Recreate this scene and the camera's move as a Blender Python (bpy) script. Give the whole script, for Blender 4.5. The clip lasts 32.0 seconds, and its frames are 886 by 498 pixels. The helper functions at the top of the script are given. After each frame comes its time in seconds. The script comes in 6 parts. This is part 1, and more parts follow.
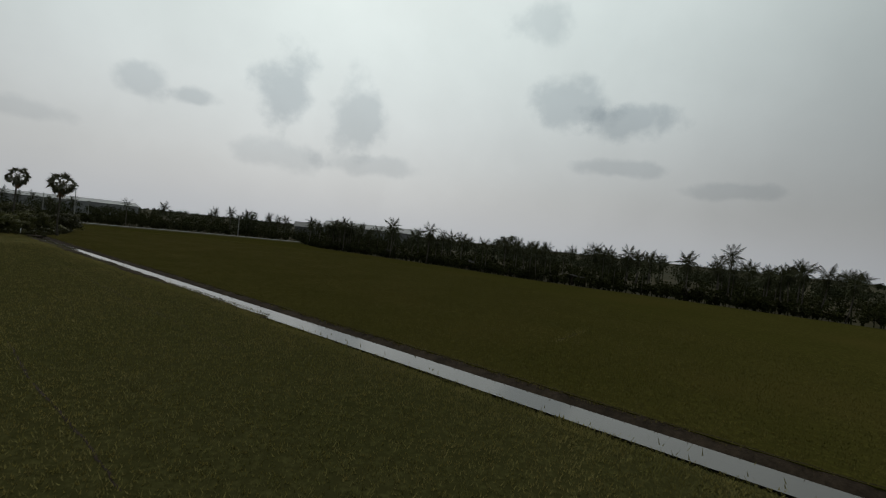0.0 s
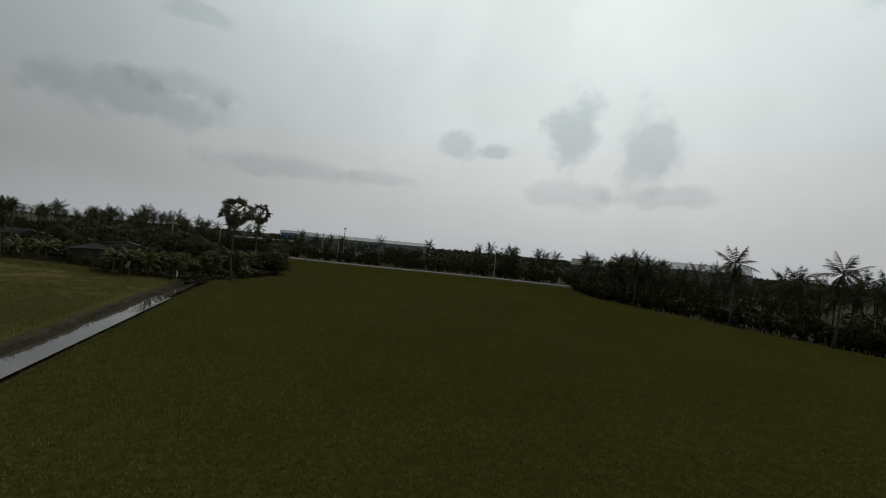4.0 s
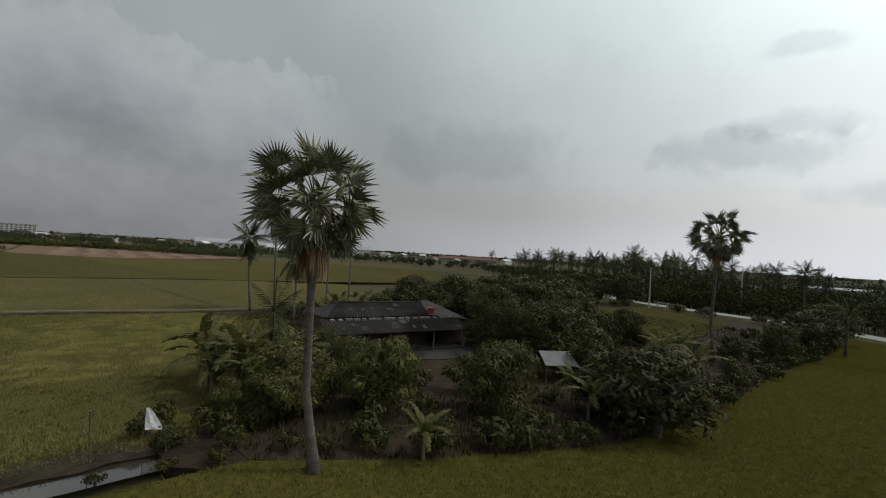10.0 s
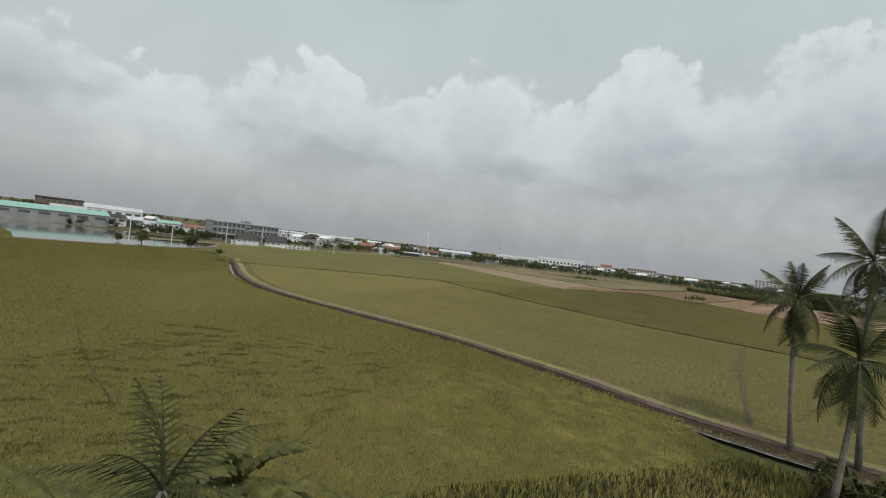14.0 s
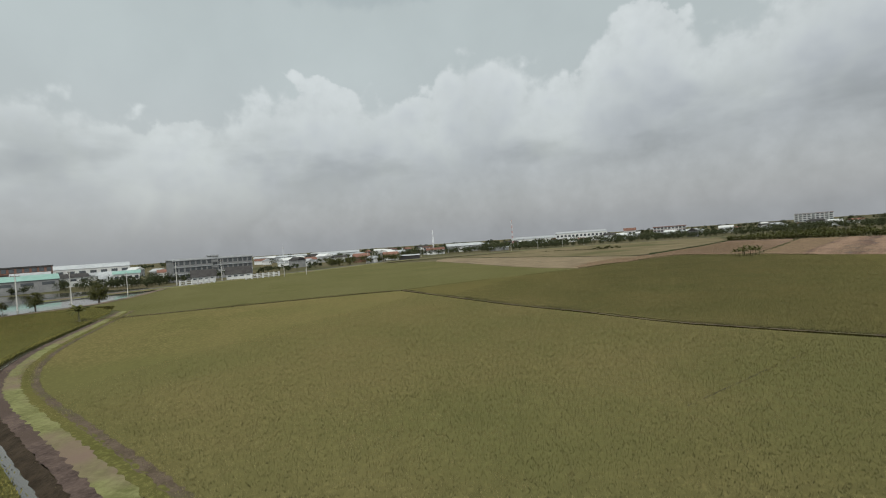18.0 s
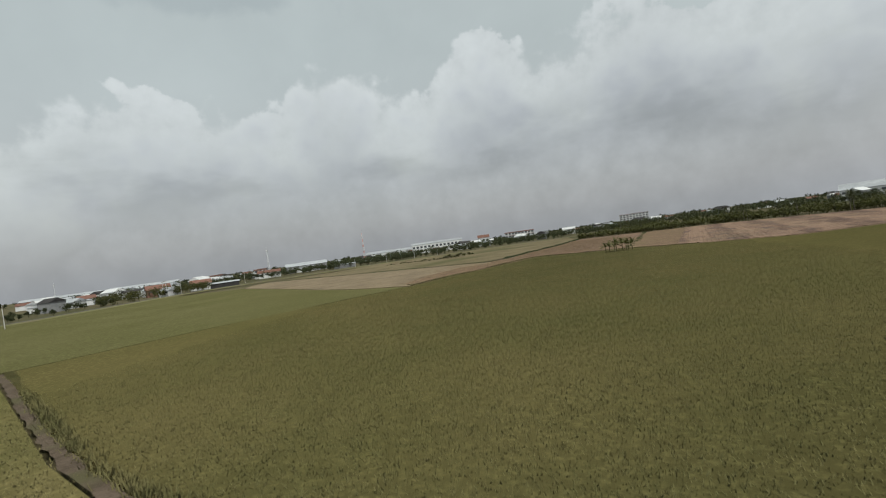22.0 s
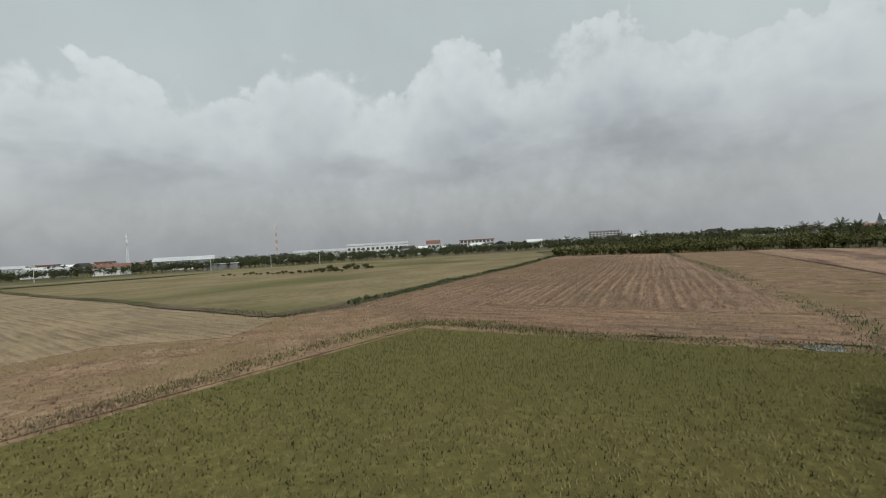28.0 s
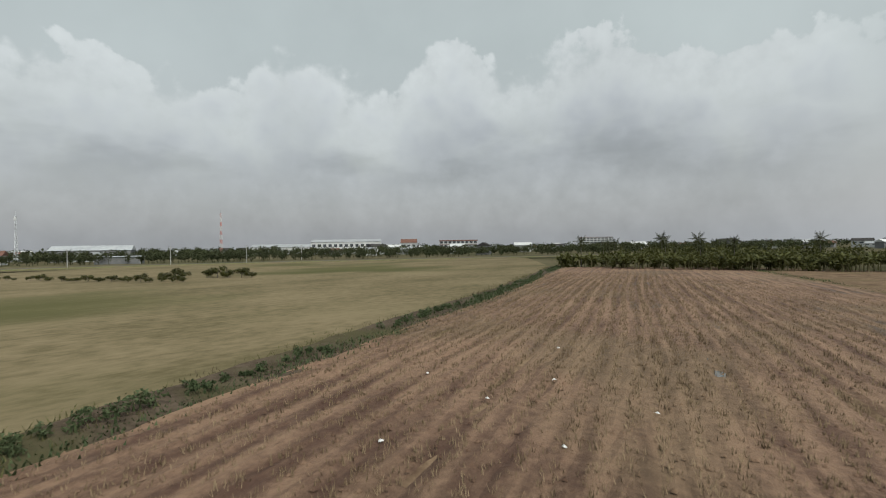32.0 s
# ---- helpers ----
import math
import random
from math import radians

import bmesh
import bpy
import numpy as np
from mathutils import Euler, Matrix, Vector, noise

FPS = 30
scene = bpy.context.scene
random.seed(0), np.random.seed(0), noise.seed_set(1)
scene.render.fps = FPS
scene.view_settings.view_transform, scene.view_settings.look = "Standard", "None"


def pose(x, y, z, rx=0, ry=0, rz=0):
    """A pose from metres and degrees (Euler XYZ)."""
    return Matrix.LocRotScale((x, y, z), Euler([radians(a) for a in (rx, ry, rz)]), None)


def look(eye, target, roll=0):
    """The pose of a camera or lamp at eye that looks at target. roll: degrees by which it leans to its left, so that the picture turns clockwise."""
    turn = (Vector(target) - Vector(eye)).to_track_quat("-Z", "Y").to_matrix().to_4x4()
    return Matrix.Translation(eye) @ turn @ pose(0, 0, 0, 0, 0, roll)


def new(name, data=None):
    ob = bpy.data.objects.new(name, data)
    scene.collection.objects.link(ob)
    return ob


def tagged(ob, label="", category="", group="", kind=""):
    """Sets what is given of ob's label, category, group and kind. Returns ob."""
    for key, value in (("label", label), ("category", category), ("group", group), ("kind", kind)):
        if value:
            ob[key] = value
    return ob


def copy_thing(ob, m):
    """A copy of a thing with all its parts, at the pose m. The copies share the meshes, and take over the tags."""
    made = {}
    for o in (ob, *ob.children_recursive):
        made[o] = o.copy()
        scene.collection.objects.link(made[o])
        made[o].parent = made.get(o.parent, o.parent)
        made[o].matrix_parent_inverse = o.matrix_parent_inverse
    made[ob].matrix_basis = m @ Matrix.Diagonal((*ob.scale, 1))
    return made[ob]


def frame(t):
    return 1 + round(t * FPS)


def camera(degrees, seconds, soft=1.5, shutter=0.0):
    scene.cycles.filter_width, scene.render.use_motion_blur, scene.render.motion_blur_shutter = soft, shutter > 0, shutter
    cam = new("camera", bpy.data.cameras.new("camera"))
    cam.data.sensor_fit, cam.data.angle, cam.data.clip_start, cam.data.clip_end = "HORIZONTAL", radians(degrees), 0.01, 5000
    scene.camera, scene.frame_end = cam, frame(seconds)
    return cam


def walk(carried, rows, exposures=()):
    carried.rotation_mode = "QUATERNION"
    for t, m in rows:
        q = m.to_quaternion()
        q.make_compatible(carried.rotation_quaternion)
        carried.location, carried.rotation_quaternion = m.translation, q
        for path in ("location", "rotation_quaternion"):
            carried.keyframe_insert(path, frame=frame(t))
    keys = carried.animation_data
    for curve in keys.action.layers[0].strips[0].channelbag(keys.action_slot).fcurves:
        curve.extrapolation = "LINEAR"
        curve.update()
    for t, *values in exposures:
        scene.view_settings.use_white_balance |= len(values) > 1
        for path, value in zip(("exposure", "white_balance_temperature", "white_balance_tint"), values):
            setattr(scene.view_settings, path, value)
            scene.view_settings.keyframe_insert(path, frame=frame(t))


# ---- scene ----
cam = camera(88.0, 32.0, soft=1.1, shutter=0.08)
PATH = [
    (0, (15.28, -2.74, 7.47), (13.683, 17.194, 7.042), 5.94),
    (0.5, (14.47, 4.54, 7.69), (11.494, 24.311, 7.309), 7.42),
    (1, (13.50, 12.19, 7.81), (9.018, 31.683, 7.468), 8.61),
    (1.5, (12.04, 19.55, 7.89), (6.210, 38.684, 7.606), 9.23),
    (2, (10.19, 26.60, 7.99), (2.947, 45.241, 7.766), 10.04),
    (2.5, (7.97, 33.32, 8.07), (-0.723, 51.330, 7.901), 9.78),
    (3, (5.12, 39.53, 8.11), (-4.952, 56.806, 7.978), 9.13),
    (3.5, (1.99, 45.28, 8.03), (-9.497, 61.647, 7.969), 7.36),
    (5.5, (-12.70, 66.36, 7.75), (-28.619, 78.467, 7.765), 0.53),
    (6, (-17.98, 70.93, 7.72), (-34.768, 81.804, 7.750), -0.27),
    (6.5, (-22.21, 75.07, 7.81), (-39.823, 84.543, 7.878), -1.73),
    (7, (-26.33, 78.92, 7.98), (-44.747, 86.718, 8.094), -1.84),
    (7.5, (-30.70, 82.73, 8.16), (-49.871, 88.418, 8.292), -1.47),
    (8, (-35.55, 86.01, 8.23), (-55.215, 89.626, 8.384), -2.24),
    (8.5, (-40.56, 88.93, 8.26), (-60.505, 90.379, 8.474), -2.28),
    (9, (-45.42, 91.35, 8.40), (-65.410, 90.687, 8.659), -1.24),
    (9.5, (-50.30, 93.53, 8.56), (-70.045, 90.336, 8.858), 0.85),
    (10, (-55.12, 94.56, 8.92), (-74.217, 88.635, 9.118), 3.32),
    (10.5, (-59.86, 95.47, 9.49), (-77.613, 86.258, 9.484), 5.04),
    (11, (-64.44, 96.31, 9.75), (-80.077, 83.838, 9.764), 6.25),
    (11.5, (-68.70, 95.83, 10.01), (-81.760, 80.683, 9.836), 8.65),
    (12, (-72.52, 95.11, 10.12), (-82.671, 77.879, 10.077), 7.73),
    (12.5, (-76.60, 93.31, 10.28), (-83.348, 74.485, 10.175), 8.71),
    (13, (-80.22, 90.75, 10.15), (-83.680, 71.050, 10.095), 8.33),
    (13.5, (-83.39, 87.61, 10.16), (-83.550, 67.610, 10.117), 8.15),
    (14, (-85.91, 84.62, 10.18), (-83.418, 64.776, 10.104), 6.72),
    (14.5, (-88.11, 81.30, 10.22), (-84.501, 61.630, 10.111), 2.00),
    (16.5, (-92.80, 61.25, 10.53), (-89.088, 41.598, 10.284), -4.63),
    (17, (-94.08, 56.51, 10.43), (-90.419, 36.846, 10.184), -4.61),
    (17.5, (-95.32, 51.62, 10.27), (-91.725, 31.950, 10.001), -4.31),
    (18, (-96.54, 46.46, 10.08), (-93.096, 26.757, 9.802), -3.93),
    (18.5, (-97.78, 41.09, 9.88), (-94.858, 21.306, 9.604), -4.92),
    (19, (-98.92, 36.44, 9.63), (-96.738, 16.565, 9.363), -5.87),
    (19.5, (-100.25, 31.64, 9.35), (-98.954, 11.681, 9.102), -6.53),
    (20, (-101.76, 25.73, 9.01), (-101.486, 5.730, 8.787), -7.39),
    (20.5, (-103.21, 18.93, 8.53), (-103.754, -1.062, 8.332), -7.62),
    (21, (-104.56, 11.77, 7.99), (-105.958, -8.184, 7.831), -8.16),
    (21.5, (-106.36, 4.56, 7.46), (-108.369, -15.336, 7.281), -8.18),
    (22, (-108.58, -2.50, 6.96), (-111.024, -22.353, 6.775), -7.73),
    (22.5, (-111.19, -9.74, 6.57), (-113.724, -29.575, 6.422), -6.24),
    (23, (-113.91, -17.23, 6.33), (-116.604, -37.043, 6.196), -5.29),
    (23.5, (-116.51, -24.99, 6.19), (-119.402, -44.781, 6.059), -4.98),
    (24, (-119.32, -32.65, 6.13), (-122.307, -52.423, 6.005), -4.20),
    (24.5, (-122.11, -40.21, 6.09), (-125.208, -59.969, 5.979), -3.79),
    (25, (-124.83, -47.54, 5.96), (-128.084, -67.271, 5.820), -3.22),
    (25.5, (-127.52, -54.78, 5.78), (-130.935, -74.484, 5.649), -3.50),
    (27.5, (-141.96, -88.59, 5.29), (-145.870, -108.206, 5.196), -3.45),
    (28, (-144.87, -96.08, 5.24), (-148.856, -115.677, 5.137), -3.14),
    (28.5, (-147.56, -103.40, 5.16), (-151.687, -122.967, 5.078), -3.34),
    (29, (-150.25, -110.72, 5.08), (-154.538, -130.250, 5.000), -3.17),
    (29.5, (-152.49, -117.56, 4.96), (-156.876, -137.073, 4.889), -3.12),
    (30, (-154.65, -123.85, 4.91), (-159.161, -143.330, 4.821), -2.46),
    (30.5, (-157.14, -130.02, 4.86), (-161.663, -149.506, 4.760), -1.88),
    (31, (-159.65, -136.09, 4.77), (-164.207, -155.566, 4.671), -1.77),
    (31.5, (-162.13, -142.00, 4.69), (-166.678, -161.480, 4.589), -1.41),
    (32, (-164.22, -147.52, 4.59), (-168.799, -166.988, 4.504), -0.84),
]
EXPOSURES = [(0.0, -1.5), (6.0, -1.5), (8.0, -1.24), (9.0, -1.0), (10.0, -0.68), (11.0, -0.25), (12.0, 0.0), (14.0, 0.02), (17.0, -0.06), (22.0, -0.1), (32.0, -0.08)]
walk(cam, [(t, look(eye, target, roll)) for t, eye, target, roll in PATH], EXPOSURES)

# ---------------------------------------------------------------- world and sun
SUN_AZ, SUN_EL = 21.0, 52.0          # degrees; azimuth to the left of +y


def way(az, el):
    a, e = radians(az), radians(el)
    return Vector((-math.sin(a) * math.cos(e), math.cos(a) * math.cos(e), math.sin(e)))


class Nodes:
    """Short hand for node trees."""

    def __init__(self, tree):
        self.t = tree

    def put(self, kind, **inputs):
        n = self.t.nodes.new(kind)
        for k, v in inputs.items():
            self.feed(n.inputs[int(k[1:])] if k[0] == "i" and k[1:].isdigit() else n.inputs[k], v)
        return n

    def feed(self, socket, v):
        if isinstance(v, bpy.types.NodeSocket):
            self.t.links.new(v, socket)
        else:
            socket.default_value = v

    def math(self, op, a, b=0.0, c=0.0, clamp=False):
        n = self.put("ShaderNodeMath")
        n.operation, n.use_clamp = op, clamp
        for s, v in zip(n.inputs, (a, b, c)):
            self.feed(s, v)
        return n.outputs[0]

    def vmath(self, op, a, b=(0, 0, 0), out=0):
        n = self.put("ShaderNodeVectorMath")
        n.operation = op
        self.feed(n.inputs[0], a)
        self.feed(n.inputs[1], b)
        return n.outputs[out]

    def noise(self, vec, scale, detail=4.0, rough=0.55, distort=0.0):
        n = self.put("ShaderNodeTexNoise", Vector=vec, Scale=scale, Detail=detail, Roughness=rough, Distortion=distort)
        return n.outputs[0]

    def step(self, v, a, b, lo=0.0, hi=1.0):
        n = self.put("ShaderNodeMapRange")
        n.interpolation_type = "SMOOTHSTEP"
        for s, x in zip(n.inputs, (v, a, b, lo, hi)):
            self.feed(s, x)
        return n.outputs[0]

    def mix(self, f, a, b):
        n = self.put("ShaderNodeMix")
        n.data_type = "RGBA"
        self.feed(n.inputs[0], f)
        self.feed(n.inputs[6], a if isinstance(a, bpy.types.NodeSocket) else (*a, 1))
        self.feed(n.inputs[7], b if isinstance(b, bpy.types.NodeSocket) else (*b, 1))
        return n.outputs[2]


def make_world():
    world = bpy.data.worlds.new("sky")
    scene.world = world
    world.use_nodes = True
    tree = world.node_tree
    tree.nodes.clear()
    N = Nodes(tree)
    d = N.put("ShaderNodeTexCoord").outputs["Generated"]
    sep = N.put("ShaderNodeSeparateXYZ", Vector=d)
    el = N.math("ARCSINE", sep.outputs[2])
    sky = N.put("ShaderNodeTexSky")
    sky.sky_type, sky.sun_disc, sky.sun_elevation, sky.sun_rotation = "NISHITA", False, radians(SUN_EL), radians(-SUN_AZ)
    sky.air_density, sky.dust_density = 1.6, 4.0
    toward = N.vmath("DOT_PRODUCT", d, tuple(way(SUN_AZ, SUN_EL)), out=1)
    facing = N.vmath("DOT_PRODUCT", d, tuple(way(SUN_AZ, 0)), out=1)
    # thin overcast veil, brighter round the hidden sun
    big = N.noise(d, 2.2, 5, 0.5, 0.3)
    fine = N.noise(d, 7.0, 8, 0.6, 0.3)
    veil = N.math("ADD", N.step(toward, 0.12, 0.5, 0.51, 0.85), N.step(toward, 0.42, 0.96, 0.0, 1.24))
    low = N.step(el, radians(0), radians(24), N.step(facing, -0.2, 0.8, 0.84, 1.08), 1.0)
    veil = N.math("MULTIPLY", veil, low)
    wave = N.math("MULTIPLY_ADD", N.math("MULTIPLY_ADD", fine, 0.25, N.math("MULTIPLY", big, 0.75)), 0.5, 0.75)
    veil = N.math("MULTIPLY", veil, wave)
    warm = N.step(el, radians(0), radians(26))
    tint = N.mix(warm, (0.955, 0.98, 1.0), (0.9, 1.0, 0.98))
    colour = N.vmath("SCALE", tint)
    N.feed(colour.node.inputs[3], veil)
    # cumulus bank on the side away from the sun: towers with cauliflower tops and grey bases
    east = N.math("ARCTAN2", N.vmath("DOT_PRODUCT", d, tuple(way(264, 0)), out=1), N.vmath("DOT_PRODUCT", d, tuple(way(174, 0)), out=1))
    top = radians(16.5)
    for az, wide, tall in TOWERS:
        q = N.math("DIVIDE", N.math("SUBTRACT", east, radians(az - 174)), radians(wide))
        bell = N.math("EXPONENT", N.math("MULTIPLY", N.math("MULTIPLY", q, q), -1.0))
        top = N.math("MULTIPLY_ADD", bell, radians(tall), top)
    billow = N.put("ShaderNodeTexVoronoi", Vector=N.vmath("ADD", d, N.vmath("SCALE", N.put("ShaderNodeTexNoise", Vector=d, Scale=11.0, Detail=3.0).outputs[1])), Scale=13.0)
    billow.inputs["Vector"].links[0].from_node.inputs[1].links[0].from_node.inputs[3].default_value = 0.13
    billow.feature = "SMOOTH_F1"
    billow.inputs["Smoothness"].default_value = 0.35
    cell = N.math("SUBTRACT", 0.55, billow.outputs["Distance"])
    small = N.math("SUBTRACT", N.noise(d, 34.0, 6, 0.55), 0.5)
    top = N.math("MULTIPLY_ADD", cell, radians(5.5), top)
    top = N.math("MULTIPLY_ADD", small, radians(5.0), top)
    depth = N.math("SUBTRACT", top, el)
    crisp = N.step(N.noise(d, 4.3, 2, 0.5), 0.4, 0.6, radians(2.6), radians(0.7))
    inside = N.step(N.math("DIVIDE", depth, crisp), -0.15, 1.0)
    back = N.step(facing, -0.1, -0.36)
    inside = N.math("MULTIPLY", inside, back)
    fall = N.math("MULTIPLY_ADD", N.math("SUBTRACT", N.noise(d, 6.0, 4, 0.5), 0.5), radians(9), N.math("MULTIPLY_ADD", cell, radians(3.0), depth))
    lit = N.step(fall, radians(2), radians(13.5), 1.0, 0.0)
    bright = N.math("MULTIPLY_ADD", lit, 0.21, 0.415)
    shade = N.math("MULTIPLY_ADD", cell, 0.22, N.math("MULTIPLY_ADD", small, 0.3, 0.97))
    bright = N.math("MULTIPLY", N.math("MULTIPLY", bright, shade), N.step(facing, -0.4, 0.15, 1.0, 1.45))
    base = N.math("MULTIPLY", N.step(el, radians(5), radians(11)), N.step(el, radians(17), radians(11)))
    patch = N.step(N.noise(N.vmath("MULTIPLY", d, (1, 1, 2.6)), 4.4, 4, 0.5), 0.44, 0.66)
    bright = N.math("MULTIPLY", bright, N.math("MULTIPLY_ADD", N.math("MULTIPLY", base, patch), -0.24, 1.0))
    heap = N.vmath("SCALE", N.mix(lit, (0.9, 0.95, 1.0), (0.945, 1.0, 0.99)))
    N.feed(heap.node.inputs[3], bright)
    colour = N.mix(N.math("MULTIPLY", inside, 0.92), colour, heap)
    # separate grey clouds
    rag = N.math("SUBTRACT", N.noise(d, 15.0, 5, 0.55), 0.5)
    for az, el0, wide, tall, dark in CLOUDS:
        c = way(az, el0)
        side = Vector((-c.y, c.x, 0)).normalized()
        up = side.cross(c) * -1
        a = N.math("DIVIDE", N.vmath("DOT_PRODUCT", d, tuple(side), out=1), radians(wide * 1.2))
        b = N.math("DIVIDE", N.vmath("DOT_PRODUCT", d, tuple(up), out=1), radians(tall * 1.2))
        r = N.math("SQRT", N.math("MULTIPLY_ADD", a, a, N.math("MULTIPLY", b, b)))
        r = N.math("MULTIPLY_ADD", rag, 1.9, r)
        front = N.step(N.vmath("DOT_PRODUCT", d, tuple(c), out=1), 0.7, 0.75)
        m = N.math("MULTIPLY", N.step(r, 1.2, 0.5), front)
        colour = N.mix(N.math("MULTIPLY", m, dark), colour, N.vmath("MULTIPLY", colour, CLOUD_GREY))
    # haze at the horizon
    haze = N.step(el, radians(7), radians(0), 0.0, 0.55)
    hz = N.step(facing, -0.6, 0.9, 0.31, 1.5)
    hcol = N.vmath("SCALE", (0.88, 0.935, 1.0))
    N.feed(hcol.node.inputs[3], hz)
    colour = N.mix(haze, colour, hcol)
    blue = N.put("ShaderNodeBackground", Color=sky.outputs[0], Strength=0.02)
    veilb = N.put("ShaderNodeBackground", Color=colour, Strength=1.0)
    add = N.put("ShaderNodeAddShader", i0=blue.outputs[0], i1=veilb.outputs[0])
    N.put("ShaderNodeOutputWorld", Surface=add.outputs[0])


# azimuth, height, half width, half height, strength of the separate clouds
CLOUD_GREY = (0.62, 0.655, 0.69)
# azimuth, half width and height of the cumulus towers
TOWERS = ((165.5, 6.5, 7.0), (184, 7, 5.0), (205, 8, 2.5), (148, 9, 7.5), (130, 9, 4.0), (222, 9, -2.0))
CLOUDS = [
    (24.9, 15.2, 2.9, 3.6, 0.8), (16.6, 13.2, 2.9, 4.0, 0.65), (38.9, 12.6, 2.0, 1.4, 0.6), (34.2, 12.3, 2.2, 0.8, 0.65),
    (350.9, 17.2, 4.2, 2.4, 0.7), (343.6, 15.3, 4.8, 1.8, 0.8), (355.3, 25.6, 3.2, 1.9, 0.5), (343.8, 10.2, 4.6, 0.9, 0.5),
    (333.1, 8.1, 4.5, 0.8, 0.45), (75.0, 12.4, 7.5, 2.0, 0.6), (70.5, 14.6, 4.0, 1.4, 0.5), (104.0, 12.4, 10.0, 3.4, 0.4),
    (25.3, 7.8, 4.6, 1.5, 0.4), (15.0, 8.0, 5.5, 1.2, 0.45), (59.3, 7.8, 7.0, 1.2, 0.45), (49.0, 7.8, 3.5, 0.8, 0.35), (69.7, 21.8, 3.0, 1.0, 0.4), (197.0, 29.5, 9.0, 1.9, 0.35),
]
make_world()
sun = new("sun", bpy.data.lights.new("sun", "SUN"))
sun.data.energy, sun.data.angle, sun.data.color = 2.4, radians(6), (1.0, 0.95, 0.86)
sun.matrix_world = look(way(SUN_AZ, SUN_EL) * 900, (0, 0, 0))


# ---------------------------------------------------------------- materials
def surface(name, colours, scale=1.0, rough=0.8, bump=0.3, metal=0.0, fine=8.0, through_light=0.0, spread=0.25, stretch=(1, 1, 1), turn=0.0, gloss=0.12, canopy=0.0):
    """A procedural material: two or three colours mixed by coarse and fine noise, varied from object to object."""
    m = bpy.data.materials.new(name)
    m.use_nodes = True
    t = m.node_tree
    t.nodes.clear()
    N = Nodes(t)
    co = N.put("ShaderNodeTexCoord").outputs["Object"]
    mp = N.put("ShaderNodeMapping", Vector=N.put("ShaderNodeMapping", Vector=co, Rotation=(0, 0, turn)).outputs[0], Scale=stretch).outputs[0]
    a = N.noise(mp, scale, 5, 0.6)
    b = N.noise(mp, scale * fine, 4, 0.65)
    f = N.step(N.math("MULTIPLY_ADD", b, 0.5, N.math("MULTIPLY", a, 0.6)), 0.38, 0.72)
    col = N.mix(f, colours[0], colours[1])
    if fine > 100:
        # Clumps vary in tone; darker gaps put shade between plants into the colour.
        clump = N.put("ShaderNodeTexVoronoi", Vector=mp, Scale=2.4 / 0.9)
        tuft = N.math("MULTIPLY_ADD", N.noise(mp, 5.5, 4, 0.7), 1.3, N.math("MULTIPLY", clump.outputs["Distance"], -0.5))
        shade = N.vmath("SCALE", col)
        N.feed(shade.node.inputs[3], N.step(tuft, 0.28, 0.74, 0.82, 1.34))
        col = shade
    if len(colours) > 2:
        col = N.mix(N.math("MULTIPLY", N.step(N.noise(mp, scale * 0.31, 3, 0.5), 0.48, 0.68), 0.7 if fine > 100 else 1.0), col, colours[2])
    rnd = N.put("ShaderNodeObjectInfo").outputs["Random"]
    isl = N.put("ShaderNodeNewGeometry").outputs["Random Per Island"]
    v = N.math("MULTIPLY_ADD", N.math("ADD", rnd, isl), spread, 1.0 - spread)
    val = N.put("ShaderNodeHueSaturation", Color=col, Value=v).outputs[0]
    bs = N.put("ShaderNodeBsdfPrincipled", Roughness=rough, Metallic=metal)
    bs.inputs["Base Color"].default_value = (*colours[0], 1)
    bs.inputs["Specular IOR Level"].default_value = gloss * (0.3 if rough >= 0.8 else 1.0)
    N.feed(bs.inputs["Base Color"], val)
    if rough > 0.8 and "Diffuse Roughness" in bs.inputs:
        bs.inputs["Diffuse Roughness"].default_value = 1.0
    if bump:
        bn = N.put("ShaderNodeBump", Strength=bump, Distance=0.05, Height=b)
        N.feed(bs.inputs["Normal"], bn.outputs[0])
    if canopy:
        face = N.put("ShaderNodeNewGeometry").outputs["Normal"]
        soft = N.vmath("NORMALIZE", N.vmath("ADD", N.vmath("MULTIPLY", face, (1 - canopy,) * 3), (0, 0, canopy)))
        N.feed(bs.inputs["Normal"], soft)
    out = bs.outputs[0]
    if through_light:
        tr = N.put("ShaderNodeBsdfTranslucent", Color=val)
        out = N.put("ShaderNodeMixShader", i0=through_light, i1=out, i2=tr.outputs[0]).outputs[0]
    N.put("ShaderNodeOutputMaterial", Surface=out)
    return m


# Paddy bases darker than the blades: shade between plants is in the colour.
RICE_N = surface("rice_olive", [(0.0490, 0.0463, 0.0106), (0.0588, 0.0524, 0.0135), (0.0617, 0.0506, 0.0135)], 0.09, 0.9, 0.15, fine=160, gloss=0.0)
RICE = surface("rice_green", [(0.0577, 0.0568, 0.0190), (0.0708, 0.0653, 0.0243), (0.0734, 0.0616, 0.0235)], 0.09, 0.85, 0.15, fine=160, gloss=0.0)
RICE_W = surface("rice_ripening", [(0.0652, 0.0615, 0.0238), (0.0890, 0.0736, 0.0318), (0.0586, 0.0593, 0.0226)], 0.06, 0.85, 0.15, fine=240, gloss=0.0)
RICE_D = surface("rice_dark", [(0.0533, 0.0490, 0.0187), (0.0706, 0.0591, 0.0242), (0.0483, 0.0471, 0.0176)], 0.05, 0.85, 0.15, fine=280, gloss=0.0)
